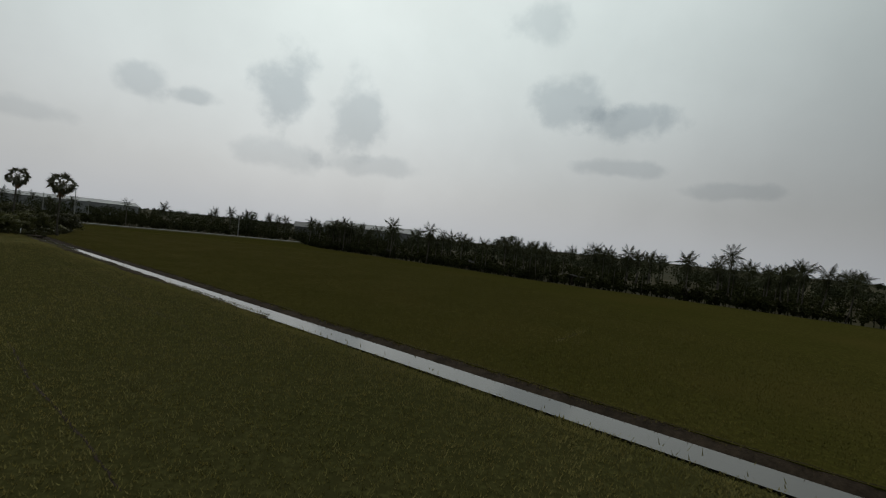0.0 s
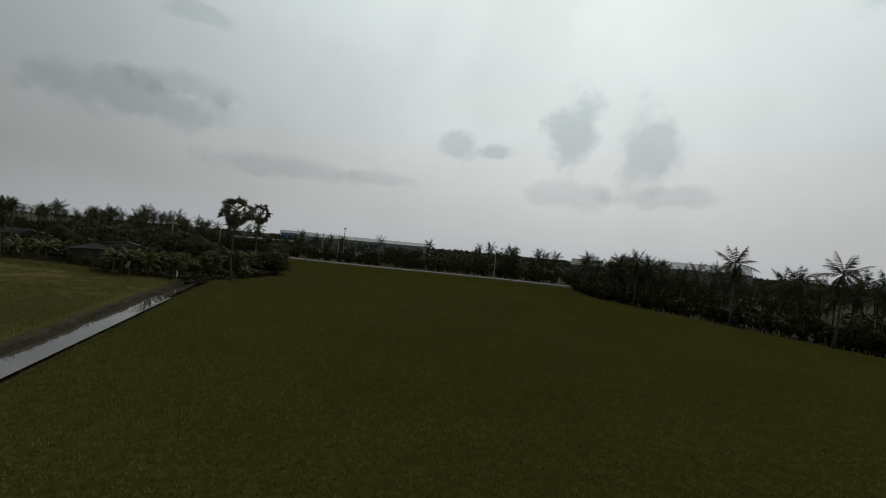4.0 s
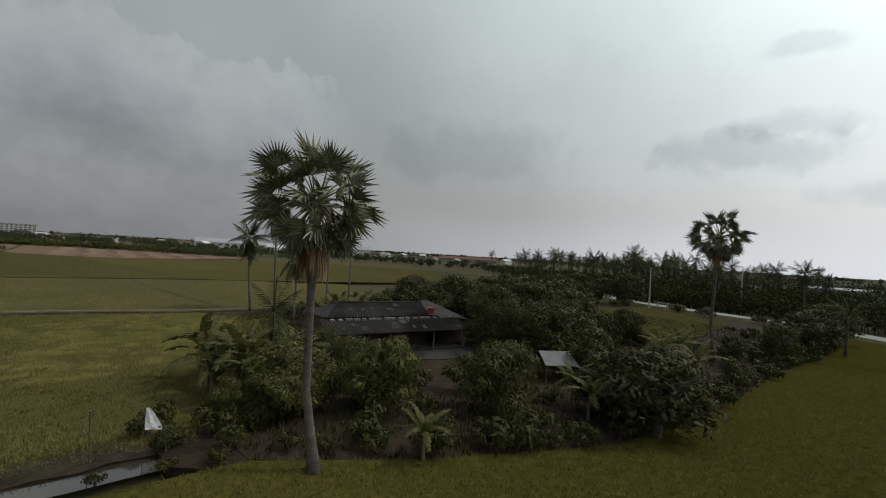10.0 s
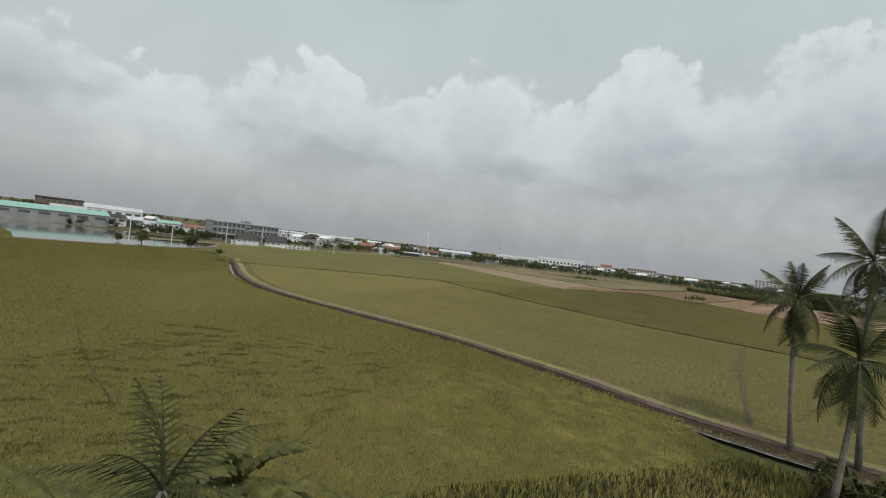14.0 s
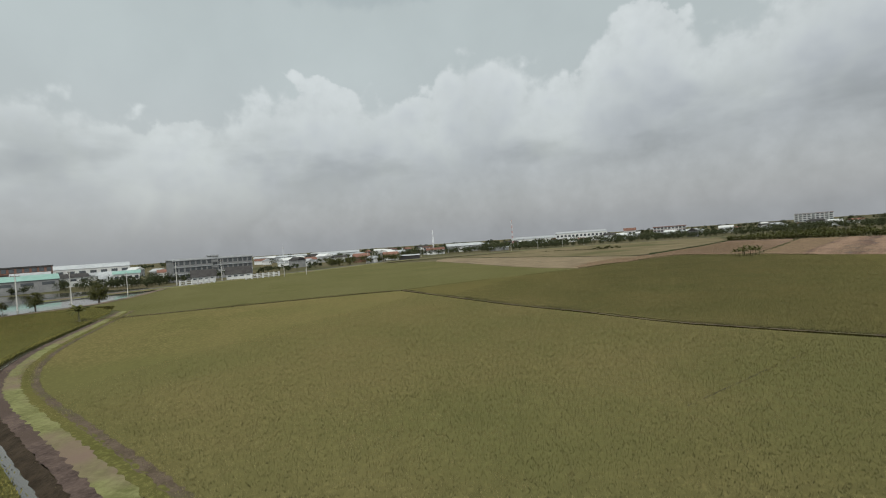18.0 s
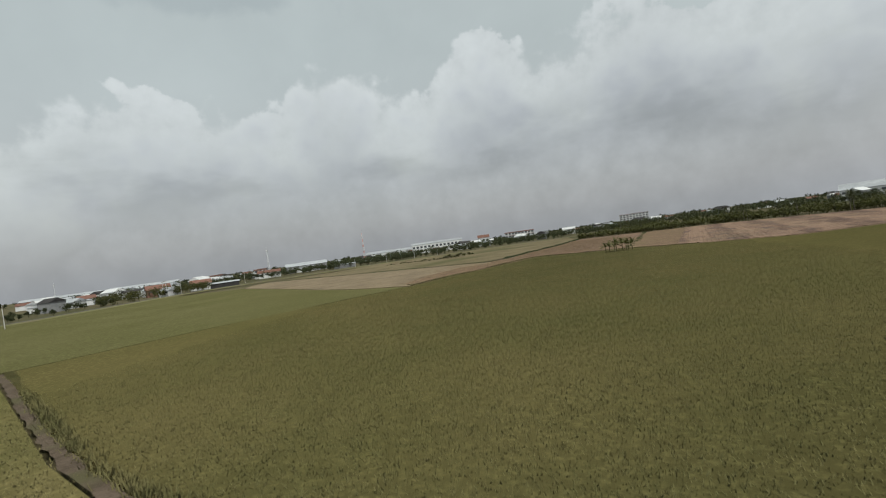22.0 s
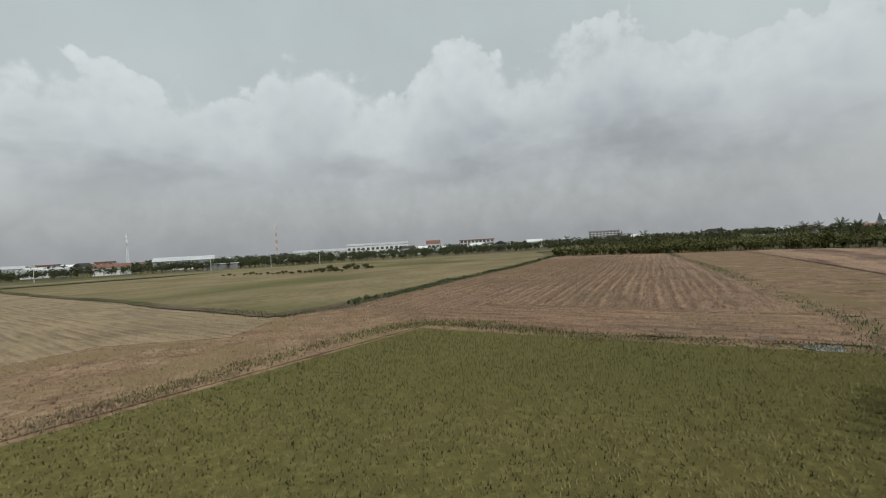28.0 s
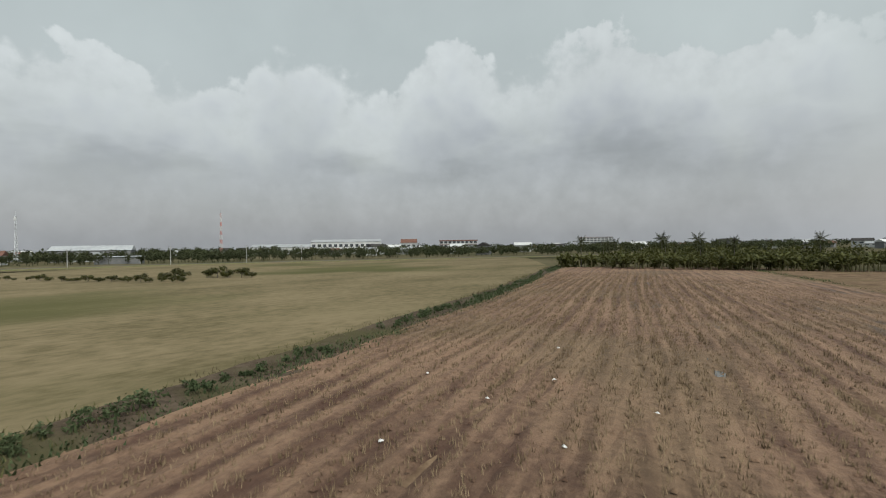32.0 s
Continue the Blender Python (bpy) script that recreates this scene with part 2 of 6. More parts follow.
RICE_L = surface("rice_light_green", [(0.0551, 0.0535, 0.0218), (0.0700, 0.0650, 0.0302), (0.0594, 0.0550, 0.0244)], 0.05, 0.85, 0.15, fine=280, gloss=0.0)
BLADE_N = surface("rice_blades_olive", [(0.0820, 0.0762, 0.0183), (0.1258, 0.1073, 0.0320)], 0.12, 0.7, 0.0, through_light=0.22, spread=0.26, canopy=0.88, gloss=0.02)
BLADE = surface("rice_blades", [(0.1180, 0.1123, 0.0309), (0.1818, 0.1560, 0.0512)], 0.12, 0.7, 0.0, through_light=0.22, spread=0.26, canopy=0.88, gloss=0.04)
BLADE_W = surface("rice_blades_ripe", [(0.1203, 0.1145, 0.0462), (0.1830, 0.1534, 0.0723)], 0.1, 0.7, 0.0, through_light=0.22, spread=0.26, canopy=0.88, gloss=0.04)
BLADE_D = surface("rice_blades_dark", [(0.0959, 0.0915, 0.0374), (0.1457, 0.1270, 0.0561)], 0.1, 0.7, 0.0, through_light=0.22, spread=0.26, canopy=0.88, gloss=0.04)
EARTH = surface("earth_and_scrub", [(0.0423, 0.0385, 0.0192), (0.0735, 0.0616, 0.0366), (0.0308, 0.0328, 0.0135)], 0.03, 0.95, 0.5, fine=30)
# Very dark: also stands for shade on the north bank and in rice tracks.
MUD_SHADE = surface("dark_mud_and_shade", [(0.016, 0.012, 0.0082), (0.036, 0.0265, 0.0185)], 0.7, 0.8, 0.8, fine=7)
BANKMUD = surface("brown_bank_mud", [(0.036, 0.027, 0.019), (0.075, 0.057, 0.042), (0.05, 0.045, 0.024)], 0.8, 0.95, 0.8, fine=6)
DIRT = surface("pinkish_dirt", [(0.0744, 0.0558, 0.0428), (0.126, 0.1, 0.0781), (0.0558, 0.0409, 0.0298)], 0.5, 0.95, 0.6, fine=9)
STRAW = surface("tan_stubble", [(0.06, 0.05, 0.026), (0.128, 0.102, 0.062), (0.05, 0.049, 0.0205)], 0.1, 0.95, 0.6, fine=14, stretch=(0.6, 1, 1), turn=-0.6)
TRAMPLED = surface("trampled_straw_and_soil", [(0.066, 0.041, 0.027), (0.175, 0.122, 0.078), (0.105, 0.078, 0.043)], 0.55, 0.95, 0.9, fine=5)


def row_soil(name, turn, gap, deep=0.3, tones=((0.056, 0.03, 0.0205), (0.165, 0.103, 0.067)), wet=0.8):
    """Harvested soil: straw rows with bare brown strips between them, and damp dark hollows."""
    m = bpy.data.materials.new(name)
    m.use_nodes = True
    t = m.node_tree
    t.nodes.clear()
    N = Nodes(t)
    co = N.put("ShaderNodeTexCoord").outputs["Object"]
    p = N.put("ShaderNodeMapping", Vector=co, Rotation=(0, 0, -turn)).outputs[0]
    long = N.vmath("MULTIPLY", p, (0.16, 1, 1))
    bend = N.math("SUBTRACT", N.noise(N.vmath("MULTIPLY", p, (0.05, 0.3, 1)), 1.0, 2), 0.5)
    y = N.math("MULTIPLY_ADD", bend, gap * 0.9, N.put("ShaderNodeSeparateXYZ", Vector=p).outputs[1])
    wave = N.math("SINE", N.math("MULTIPLY", y, 2 * math.pi / gap))
    half = N.math("SINE", N.math("MULTIPLY", y, 4 * math.pi / gap))
    rough = N.noise(p, 3.2, 6, 0.7)
    streak = N.noise(long, 1.6, 5, 0.6)
    broad = N.noise(p, 0.11, 4, 0.55)
    fade = N.step(N.noise(N.vmath("MULTIPLY", p, (0.35, 1, 1)), 0.22, 4, 0.6), 0.38, 0.68)
    s = N.math("MULTIPLY_ADD", N.math("MULTIPLY", wave, fade), deep, N.math("MULTIPLY_ADD", half, 0.08, N.math("MULTIPLY_ADD", rough, 1.15, N.math("MULTIPLY_ADD", streak, 1.1, N.math("MULTIPLY", broad, 0.9)))))
    f = N.step(s, 1.1, 1.95)
    col = N.mix(f, *tones)
    col = N.mix(N.math("MULTIPLY", N.step(N.noise(p, 0.07, 3), 0.5, 0.66), 0.3), col, (0.095, 0.076, 0.04))
    damp = N.math("MULTIPLY", N.step(N.noise(N.vmath("MULTIPLY", p, (0.5, 1, 1)), 0.16, 4, 0.6), 0.56, 0.66), N.step(wave, 0.5, -0.5))
    col = N.mix(N.math("MULTIPLY", damp, wet), col, (0.05, 0.034, 0.025))
    bs = N.put("ShaderNodeBsdfPrincipled", Roughness=N.math("MULTIPLY_ADD", damp, -0.15, 0.92))
    bs.inputs["Base Color"].default_value = (0.1, 0.07, 0.05, 1)
    N.feed(bs.inputs["Base Color"], col)
    bs.inputs["Specular IOR Level"].default_value = 0.2
    bn = N.put("ShaderNodeBump", Strength=0.9, Distance=0.06, Height=N.noise(p, 7.0, 6, 0.65))
    N.feed(bs.inputs["Normal"], bn.outputs[0])
    N.put("ShaderNodeOutputMaterial", Surface=bs.outputs[0])
    return m


ROW_TURN, EDGE_TURN, ROW_GAP = 0.944, 2.36, 1.42
SOIL = row_soil("harvested_soil", ROW_TURN, ROW_GAP)
SOIL_PLOUGH = row_soil("ploughed_soil", ROW_TURN, 12.0, 0.5)
SOIL_STRAW = row_soil("straw_plot_soil", 2.29, 1.2, 0.14, ((0.07, 0.05, 0.03), (0.185, 0.138, 0.083)), 0.25)
SOIL_EDGE = row_soil("harvested_headland_soil", EDGE_TURN, ROW_GAP)
STUBBLE = surface("dry_straw", [(0.125, 0.088, 0.053), (0.23, 0.168, 0.108)], 0.4, 0.8, 0.0, through_light=0.2, canopy=0.62)
GRASS = surface("bank_grass", [(0.0527, 0.051, 0.0179), (0.128, 0.123, 0.0578), (0.0978, 0.0748, 0.0527)], 0.5, 0.85, 0.3, through_light=0.15)
PATHMUD = surface("purple_brown_mud", [(0.036, 0.026, 0.023), (0.088, 0.064, 0.054), (0.055, 0.04, 0.033)], 0.6, 0.9, 0.8, fine=7)
VERGE = surface("patchy_verge", [(0.07, 0.071, 0.027), (0.142, 0.142, 0.064), (0.115, 0.083, 0.064)], 0.45, 0.9, 0.5, fine=7)
# Darker copy of the leaves, with the woods' backlit shade in the colour.
LEAF_DARK = surface("backlit_scrub_leaves", [(0.0145, 0.0175, 0.0062), (0.036, 0.0375, 0.0125)], 0.8, 0.8, 0.0, through_light=0.15, spread=0.4)
WEED = surface("dyke_weeds", [(0.034, 0.05, 0.021), (0.068, 0.085, 0.04)], 0.6, 0.7, 0.2, through_light=0.25)
CONCRETE = surface("pale_concrete", [(0.286, 0.279, 0.265), (0.381, 0.374, 0.354)], 0.5, 0.9, 0.2)
ASPHALT = surface("worn_road", [(0.055, 0.052, 0.049), (0.085, 0.081, 0.077)], 0.4, 0.9, 0.3)
# Dark grey concrete; shade below the eave is also in its colour.
YARDFLOOR = surface("shade_dark_yard_concrete", [(0.03, 0.028, 0.026), (0.06, 0.057, 0.053), (0.022, 0.02, 0.018)], 0.7, 0.9, 0.3)
LEAF = surface("broad_leaves", [(0.021, 0.0235, 0.0072), (0.056, 0.0545, 0.0165)], 0.8, 0.5, 0.0, through_light=0.2, spread=0.4, gloss=0.1)
LEAF_L = surface("light_leaves", [(0.036, 0.041, 0.011), (0.09, 0.087, 0.028)], 0.8, 0.5, 0.0, through_light=0.25, spread=0.4, gloss=0.1)
# Greyer than near leaves: distance haze is mixed into this colour.
LEAF_FAR = surface("haze_tinted_leaves", [(0.0268, 0.0327, 0.0155), (0.0506, 0.0547, 0.0286)], 0.5, 0.8, 0.0, through_light=0.15, spread=0.35)
PALM = surface("palm_leaf", [(0.052, 0.056, 0.027), (0.12, 0.118, 0.062)], 0.9, 0.4, 0.0, through_light=0.08, spread=0.25, gloss=0.45)
PALM_DRY = surface("dry_palm_leaf", [(0.16, 0.095, 0.05), (0.3, 0.2, 0.12)], 1.2, 0.8, 0.0, through_light=0.15)
COCO = surface("coconut_frond", [(0.0216, 0.0259, 0.0097), (0.0475, 0.0490, 0.0202)], 0.9, 0.75, 0.0, through_light=0.16)
BANANA = surface("banana_leaf", [(0.042, 0.046, 0.0135), (0.092, 0.09, 0.03)], 0.9, 0.6, 0.0, through_light=0.3)
BARK = surface("grey_bark", [(0.072, 0.0624, 0.052), (0.152, 0.136, 0.12)], 1.4, 0.9, 0.8, stretch=(1, 1, 4))
STALK = surface("banana_stem", [(0.09, 0.085, 0.045), (0.16, 0.14, 0.08)], 1.5, 0.8, 0.3)
# Greyer than fresh paint: distance haze on the far buildings is in this white.
WHITE = surface("white_paint", [(0.33, 0.33, 0.325), (0.41, 0.41, 0.405)], 0.3, 0.7, 0.05)
METAL = surface("pale_roof_metal", [(0.2, 0.207, 0.215), (0.28, 0.288, 0.293)], 0.1, 0.6, 0.1)
TIN = surface("weathered_tin", [(0.1, 0.1, 0.098), (0.17, 0.17, 0.168)], 0.8, 0.6, 0.2)
GREYWALL = surface("grey_wall", [(0.12, 0.12, 0.122), (0.18, 0.18, 0.178)], 0.3, 0.8, 0.1)
DARKROOF = surface("dark_roof", [(0.0264, 0.0248, 0.0248), (0.048, 0.0448, 0.0432)], 0.5, 0.8, 0.2)
FIBRE = surface("fibre_cement_roof", [(0.0238, 0.0212, 0.0194), (0.0475, 0.0432, 0.0396), (0.0173, 0.0155, 0.014)], 0.7, 0.9, 0.4, fine=6)
PATCH = surface("weathered_sheet", [(0.04, 0.0368, 0.0336), (0.076, 0.072, 0.0664)], 2.0, 0.9, 0.3)
REDROOF = surface("orange_roof", [(0.1, 0.052, 0.04), (0.15, 0.082, 0.064)], 0.4, 0.8, 0.2)
GREENROOF = surface("green_roof", [(0.11, 0.19, 0.165), (0.16, 0.24, 0.215)], 0.4, 0.7, 0.1)
BLUE = surface("blue_panels", [(0.12, 0.2, 0.34), (0.18, 0.27, 0.4)], 0.4, 0.6, 0.1)
# Wood lowered in tone to bring shade under the eaves into the walls.
WOOD = surface("old_wood", [(0.066, 0.051, 0.039), (0.132, 0.105, 0.081)], 1.0, 0.85, 0.5)
DARK = surface("dark_opening", [(0.02, 0.02, 0.02), (0.035, 0.033, 0.03)], 0.5, 0.7, 0.0)
CLAY = surface("clay", [(0.0512, 0.0419, 0.0325), (0.0794, 0.0651, 0.0512)], 1.5, 0.7, 0.2)
RED = surface("red_plastic", [(0.27, 0.055, 0.05), (0.35, 0.085, 0.07)], 1.0, 0.5, 0.05)
FLASHING = surface("pale_lime_flashing", [(0.1, 0.098, 0.093), (0.2, 0.195, 0.185)], 1.2, 0.9, 0.4)
MASTRED = surface("faded_red_paint", [(0.3, 0.15, 0.14), (0.38, 0.2, 0.18)], 0.6, 0.7, 0.05)
TEAL = surface("teal_net", [(0.015, 0.045, 0.047), (0.026, 0.068, 0.072)], 1.0, 0.7, 0.1)
CLOTH = surface("white_cloth", [(0.6, 0.6, 0.6), (0.75, 0.75, 0.74)], 1.0, 0.9, 0.2, through_light=0.3)
STEEL = surface("galvanised_steel", [(0.34, 0.35, 0.36), (0.46, 0.47, 0.48)], 0.8, 0.5, 0.05, metal=0.6)
GLASS = surface("dark_glass", [(0.03, 0.035, 0.04), (0.05, 0.055, 0.06)], 0.5, 0.15, 0.0, gloss=0.6)


def water_material():
    m = bpy.data.materials.new("still_water")
    m.use_nodes = True
    t = m.node_tree
    t.nodes.clear()
    N = Nodes(t)
    co = N.put("ShaderNodeTexCoord").outputs["Object"]
    bn = N.put("ShaderNodeBump", Strength=0.03, Distance=0.05, Height=N.noise(co, 3.0, 3))
    bs = N.put("ShaderNodeBsdfPrincipled", Roughness=0.06, Normal=bn.outputs[0])
    bs.inputs["Base Color"].default_value = (0.06, 0.055, 0.045, 1)
    bs.inputs["Specular IOR Level"].default_value = 0.75
    N.put("ShaderNodeOutputMaterial", Surface=bs.outputs[0])
    return m


WATER = water_material()


# ---------------------------------------------------------------- mesh helpers
class Mesh:
    """Collects vertices and faces for one part."""

    def __init__(self):
        self.v, self.f = [], []

    def add(self, verts, faces):
        n = len(self.v)
        self.v += [tuple(p) for p in verts]
        self.f += [tuple(i + n for i in f) for f in faces]
        return self

    def box(self, x0, y0, z0, x1, y1, z1):
        v = [(x, y, z) for z in (z0, z1) for x, y in ((x0, y0), (x1, y0), (x1, y1), (x0, y1))]
        return self.add(v, [(3, 2, 1, 0), (4, 5, 6, 7), (0, 1, 5, 4), (1, 2, 6, 5), (2, 3, 7, 6), (3, 0, 4, 7)])

    def tube(self, points, radii, n=6, cap=True):
        rings = []
        pts = [Vector(p) for p in points]
        for i, p in enumerate(pts):
            d = (pts[min(i + 1, len(pts) - 1)] - pts[max(i - 1, 0)]).normalized()
            a = d.cross(Vector((0.31, 0.95, 0.05))).normalized()
            b = d.cross(a)
            rings.append([p + (a * math.cos(k * 2 * math.pi / n) + b * math.sin(k * 2 * math.pi / n)) * radii[i] for k in range(n)])
        v = [q for r in rings for q in r]
        f = [(i * n + k, i * n + (k + 1) % n, (i + 1) * n + (k + 1) % n, (i + 1) * n + k) for i in range(len(pts) - 1) for k in range(n)]
        if cap:
            f.append(tuple((len(pts) - 1) * n + k for k in range(n)))
            f.append(tuple(n - 1 - k for k in range(n)))
        return self.add(v, f)

    def slab(self, outline, z0, z1):
        n = len(outline)
        v = [(x, y, z) for z in (z0, z1) for x, y in outline]
        return self.add(v, [tuple(range(n, 2 * n)), tuple(range(n - 1, -1, -1))] + [(k, (k + 1) % n, n + (k + 1) % n, n + k) for k in range(n)])

    def data(self, name, smooth=False):
        me = bpy.data.meshes.new(name)
        me.from_pydata(self.v, [], self.f)
        me.update()
        if smooth:
            me.polygons.foreach_set("use_smooth", [True] * len(me.polygons))
        return me


def part(name, mesh, material, parent=None, label="", smooth=False):
    me = mesh.data(name, smooth) if isinstance(mesh, Mesh) else mesh
    if not me.materials:
        me.materials.append(material)
    ob = new(name, me)
    if parent is not None:
        ob.parent = parent
    return tagged(ob, label)


def thing(name, at, label, category, group="", turn=0.0):
    e = new(name)
    e.empty_display_size = 0.2
    e.matrix_basis = pose(*at, 0, 0, turn)
    return tagged(e, label, category, group)


def soup(name, verts, tris, material):
    """A mesh object from arrays of vertices (n, 3) and triangles (m, 3)."""
    me = bpy.data.meshes.new(name)
    me.vertices.add(len(verts))
    me.vertices.foreach_set("co", np.asarray(verts, np.float32).ravel())
    me.loops.add(len(tris) * 3)
    me.loops.foreach_set("vertex_index", np.asarray(tris, np.int32).ravel())
    me.polygons.add(len(tris))
    me.polygons.foreach_set("loop_start", np.arange(0, len(tris) * 3, 3, dtype=np.int32))
    me.update(calc_edges=True)
    me.materials.append(material)
    return new(name, me)


def inside(poly, x, y):
    """Which points (arrays) lie in a polygon."""
    hit = np.zeros(len(x), bool)
    for (xa, ya), (xb, yb) in zip(poly, poly[1:] + poly[:1]):
        if ya != yb:
            hit ^= ((ya > y) != (yb > y)) & (x < (xb - xa) * (y - ya) / (yb - ya) + xa)
    return hit


def off_line(line, x, y):
    """How far points (arrays) lie from a polyline."""
    best = np.full(len(x), 1e9)
    for (xa, ya), (xb, yb) in zip(line, line[1:]):
        dx, dy = xb - xa, yb - ya
        s = np.clip(((x - xa) * dx + (y - ya) * dy) / (dx * dx + dy * dy), 0, 1)
        best = np.minimum(best, np.hypot(x - xa - s * dx, y - ya - s * dy))
    return best


def strip(line, left, right, z_left, z_right, wobble=0.0, step=2.0, rng=None):
    """A ribbon along a polyline between two offsets to its left; returns a Mesh."""
    pts = smooth_line(line, step)
    m = Mesh()
    v = []
    for i, p in enumerate(pts):
        q, r = pts[max(i - 1, 0)], pts[min(i + 1, len(pts) - 1)]
        d = (r - q).normalized()
        n = Vector((-d.y, d.x))
        w1, w2 = (rng.uniform(-wobble, wobble), rng.uniform(-wobble, wobble)) if rng else (0, 0)
        v.append((p.x + n.x * (left + w1), p.y + n.y * (left + w1), z_left))
        v.append((p.x + n.x * (right + w2), p.y + n.y * (right + w2), z_right))
    return m.add(v, [(2 * i, 2 * i + 1, 2 * i + 3, 2 * i + 2) for i in range(len(pts) - 1)])


def smooth_line(line, step):
    pts = [Vector(p) for p in line]
    out = []
    for i in range(len(pts) - 1):
        p0, p1, p2, p3 = pts[max(i - 1, 0)], pts[i], pts[i + 1], pts[min(i + 2, len(pts) - 1)]
        n = max(1, int((p2 - p1).length / step))
        for k in range(n):
            t = k / n
            out.append(0.5 * (2 * p1 + (p2 - p0) * t + (2 * p0 - 5 * p1 + 4 * p2 - p3) * t * t + (3 * p1 - p0 - 3 * p2 + p3) * t ** 3))
    return out + [pts[-1]]


# ---------------------------------------------------------------- ground, fields, canals, road
def ring(r0, r1, z, n=48):
    m = Mesh()
    m.add([(math.cos(a) * r, math.sin(a) * r, z) for r in (r0, r1) for a in (2 * math.pi * k / n for k in range(n))],
          [(k, (k + 1) % n, n + (k + 1) % n, n + k) for k in range(n)])
    return m


GROUND_Z, FIELD_Z, WATER_Z = -0.6, 0.0, -0.24
g = Mesh()
R = 4500
g.add([(-R, -R, GROUND_Z), (R, -R, GROUND_Z), (R, R, GROUND_Z), (-R, R, GROUND_Z)], [(0, 1, 2, 3)])
tagged(part("ground", g, EARTH), "flat scrubby earth reaching the horizon", "ground", kind="structure")

CANAL = [(x, 65.07 + 0.6529 * (-48.8 - x)) for x in (112, 60, 40, 25, 12, 0, -10, -20, -30, -40, -50, -57, -64, -71)]
DITCH = [(-9.8, -37.9), (-17.8, -26.3), (-32.9, -3.8), (-41.0, 6.2), (-48.1, 13.0), (-56.1, 18.7), (-67.3, 25.0), (-80.7, 32.7), (-88.0, 38.4), (-93.2, 42.8), (-99.5, 49.1), (-107.9, 54.8), (-120.6, 61.5)]
BUND = [(-12, -28.5), (-16, -27), (-37, -38.3), (-53, -46.6), (-68.6, -53.6)]
BUND_W = [(-68.8, -53.5), (-93.3, -24.4), (-102.9, -15.0), (-112.6, -4.6), (-130.8, 7.7), (-144.7, 21.0), (-160.6, 35.2), (-190.6, 58.8)]
ROAD = [(-290, 60), (-230, 84), (-185, 99), (-168, 108), (-157, 119), (-149, 127.5), (-142, 133), (-128, 139), (-119, 143.5), (-109, 149.5), (-95, 160), (-79, 170), (-58, 178.5), (-30, 191)]
DYKE = [(-138.3, -137.8), (-144.5, -142.6), (-152.8, -154.0), (-160.0, -163.8), (-168.2, -175.1), (-183.5, -195.9), (-210.4, -237.8)]
DYKE_E = [(-138.3, -137.8), (-131.0, -146.5), (-123.7, -154.5), (-113.0, -168.0), (-94.0, -188.9), (-70.0, -216.6), (-50.0, -240.0)]
DYKE_W = [(-160.0, -117.7), (-166.5, -111.6), (-170.6, -115.3), (-176.6, -124.2), (-186.6, -138.7), (-200.2, -159.4), (-237.4, -218.1)]


def shifted(line, off, step=4.0):
    pts = smooth_line(line, step)
    out = []
    for i, p in enumerate(pts):
        d = (pts[min(i + 1, len(pts) - 1)] - pts[max(i - 1, 0)]).normalized()
        out.append((p.x - d.y * off, p.y + d.x * off))
    return out


# fields; the canal runs from the east to the grove, so north lies to the right of its line
GROVE_EDGE = [(-71.0, 82.0), (-71.4, 82.9), (-73.9, 88.1), (-79.4, 96.4), (-86.6, 102.2), (-101.2, 110.2), (-116.9, 120.8), (-139, 130.5)]
FIELD_N = shifted(CANAL, -1.9) + GROVE_EDGE + [(-125.5, 137.0), (-117, 141.4), (-106.5, 147.8), (-92.5, 158.5), (-77.5, 167.5), (-62, 174), (-58, 176), (-40, 152.5), (-11.5, 135), (8, 123), (22, 111.5), (40, 101.5), (56, 96), (66, 90), (86, 80), (155, 45), (223, 8), (182, -44)]
FIELD_S = shifted(CANAL, 2.0)[::-1] + [(110.4, -62), (57.5, -33.9), (34.7, -15.7), (22.6, -34.5), (15.5, -51.3), (4.0, -51.5)] + shifted(DITCH, -1.0)[:-5] + [(-101.5, 55.6), (-92, 61), (-84.5, 65), (-80, 70.2), (-75.4, 75.2)]
FIELD_W = shifted(DITCH, 3.4)[3:][::-1] + [(-16, -26.4), (-37, -37.6), (-53, -45.9), (-68.8, -52.8), (-93.3, -23.8), (-102.9, -14.2), (-112.6, -3.9), (-130.8, 8.5), (-144.7, 21.8), (-155, 39), (-131, 59)]
FIELD_D = [(-68.7, -54.2), (-84.8, -68.8), (-101.2, -82.1), (-112.7, -90.1), (-125.1, -102.8), (-134.5, -112.3), (-149.2, -125.9), (-156.8, -118.2), (-165.4, -110.5), (-174.2, -92.1), (-183.7, -77.9), (-213.1, -70.5), (-272.4, -34.8), (-276.8, 1.3), (-205.5, 76.7)] + [(-190.3, 59.5), (-160.8, 34.6), (-145, 20.3), (-131.3, 7.0), (-113, -5.3), (-103.3, -15.7), (-93.6, -25.0)]
FIELD_E = [(-10.7, -38.9), (-16, -28), (-37, -39), (-53, -47.3), (-68.2, -54.4), (-83.8, -68.4), (-101.3, -81.2), (-112.2, -89.2), (-100.6, -102.7), (-90.5, -119.7), (-69.0, -162.3), (-47.8, -201.8), (-0.9, -229.2), (12.0, -193.9), (27.3, -157.2), (38.6, -112.1), (20.0, -73.4), (13.6, -53.4)]
FIELD_F = [(-113.2, -91.1), (-125.1, -103.8), (-134.5, -113.3), (-149.2, -126.6), (-151.5, -131), (-147, -141), (-139, -137.5), (-136.7, -128.8), (-128.5, -129.5), (-118, -113.5), (-111.5, -98)]
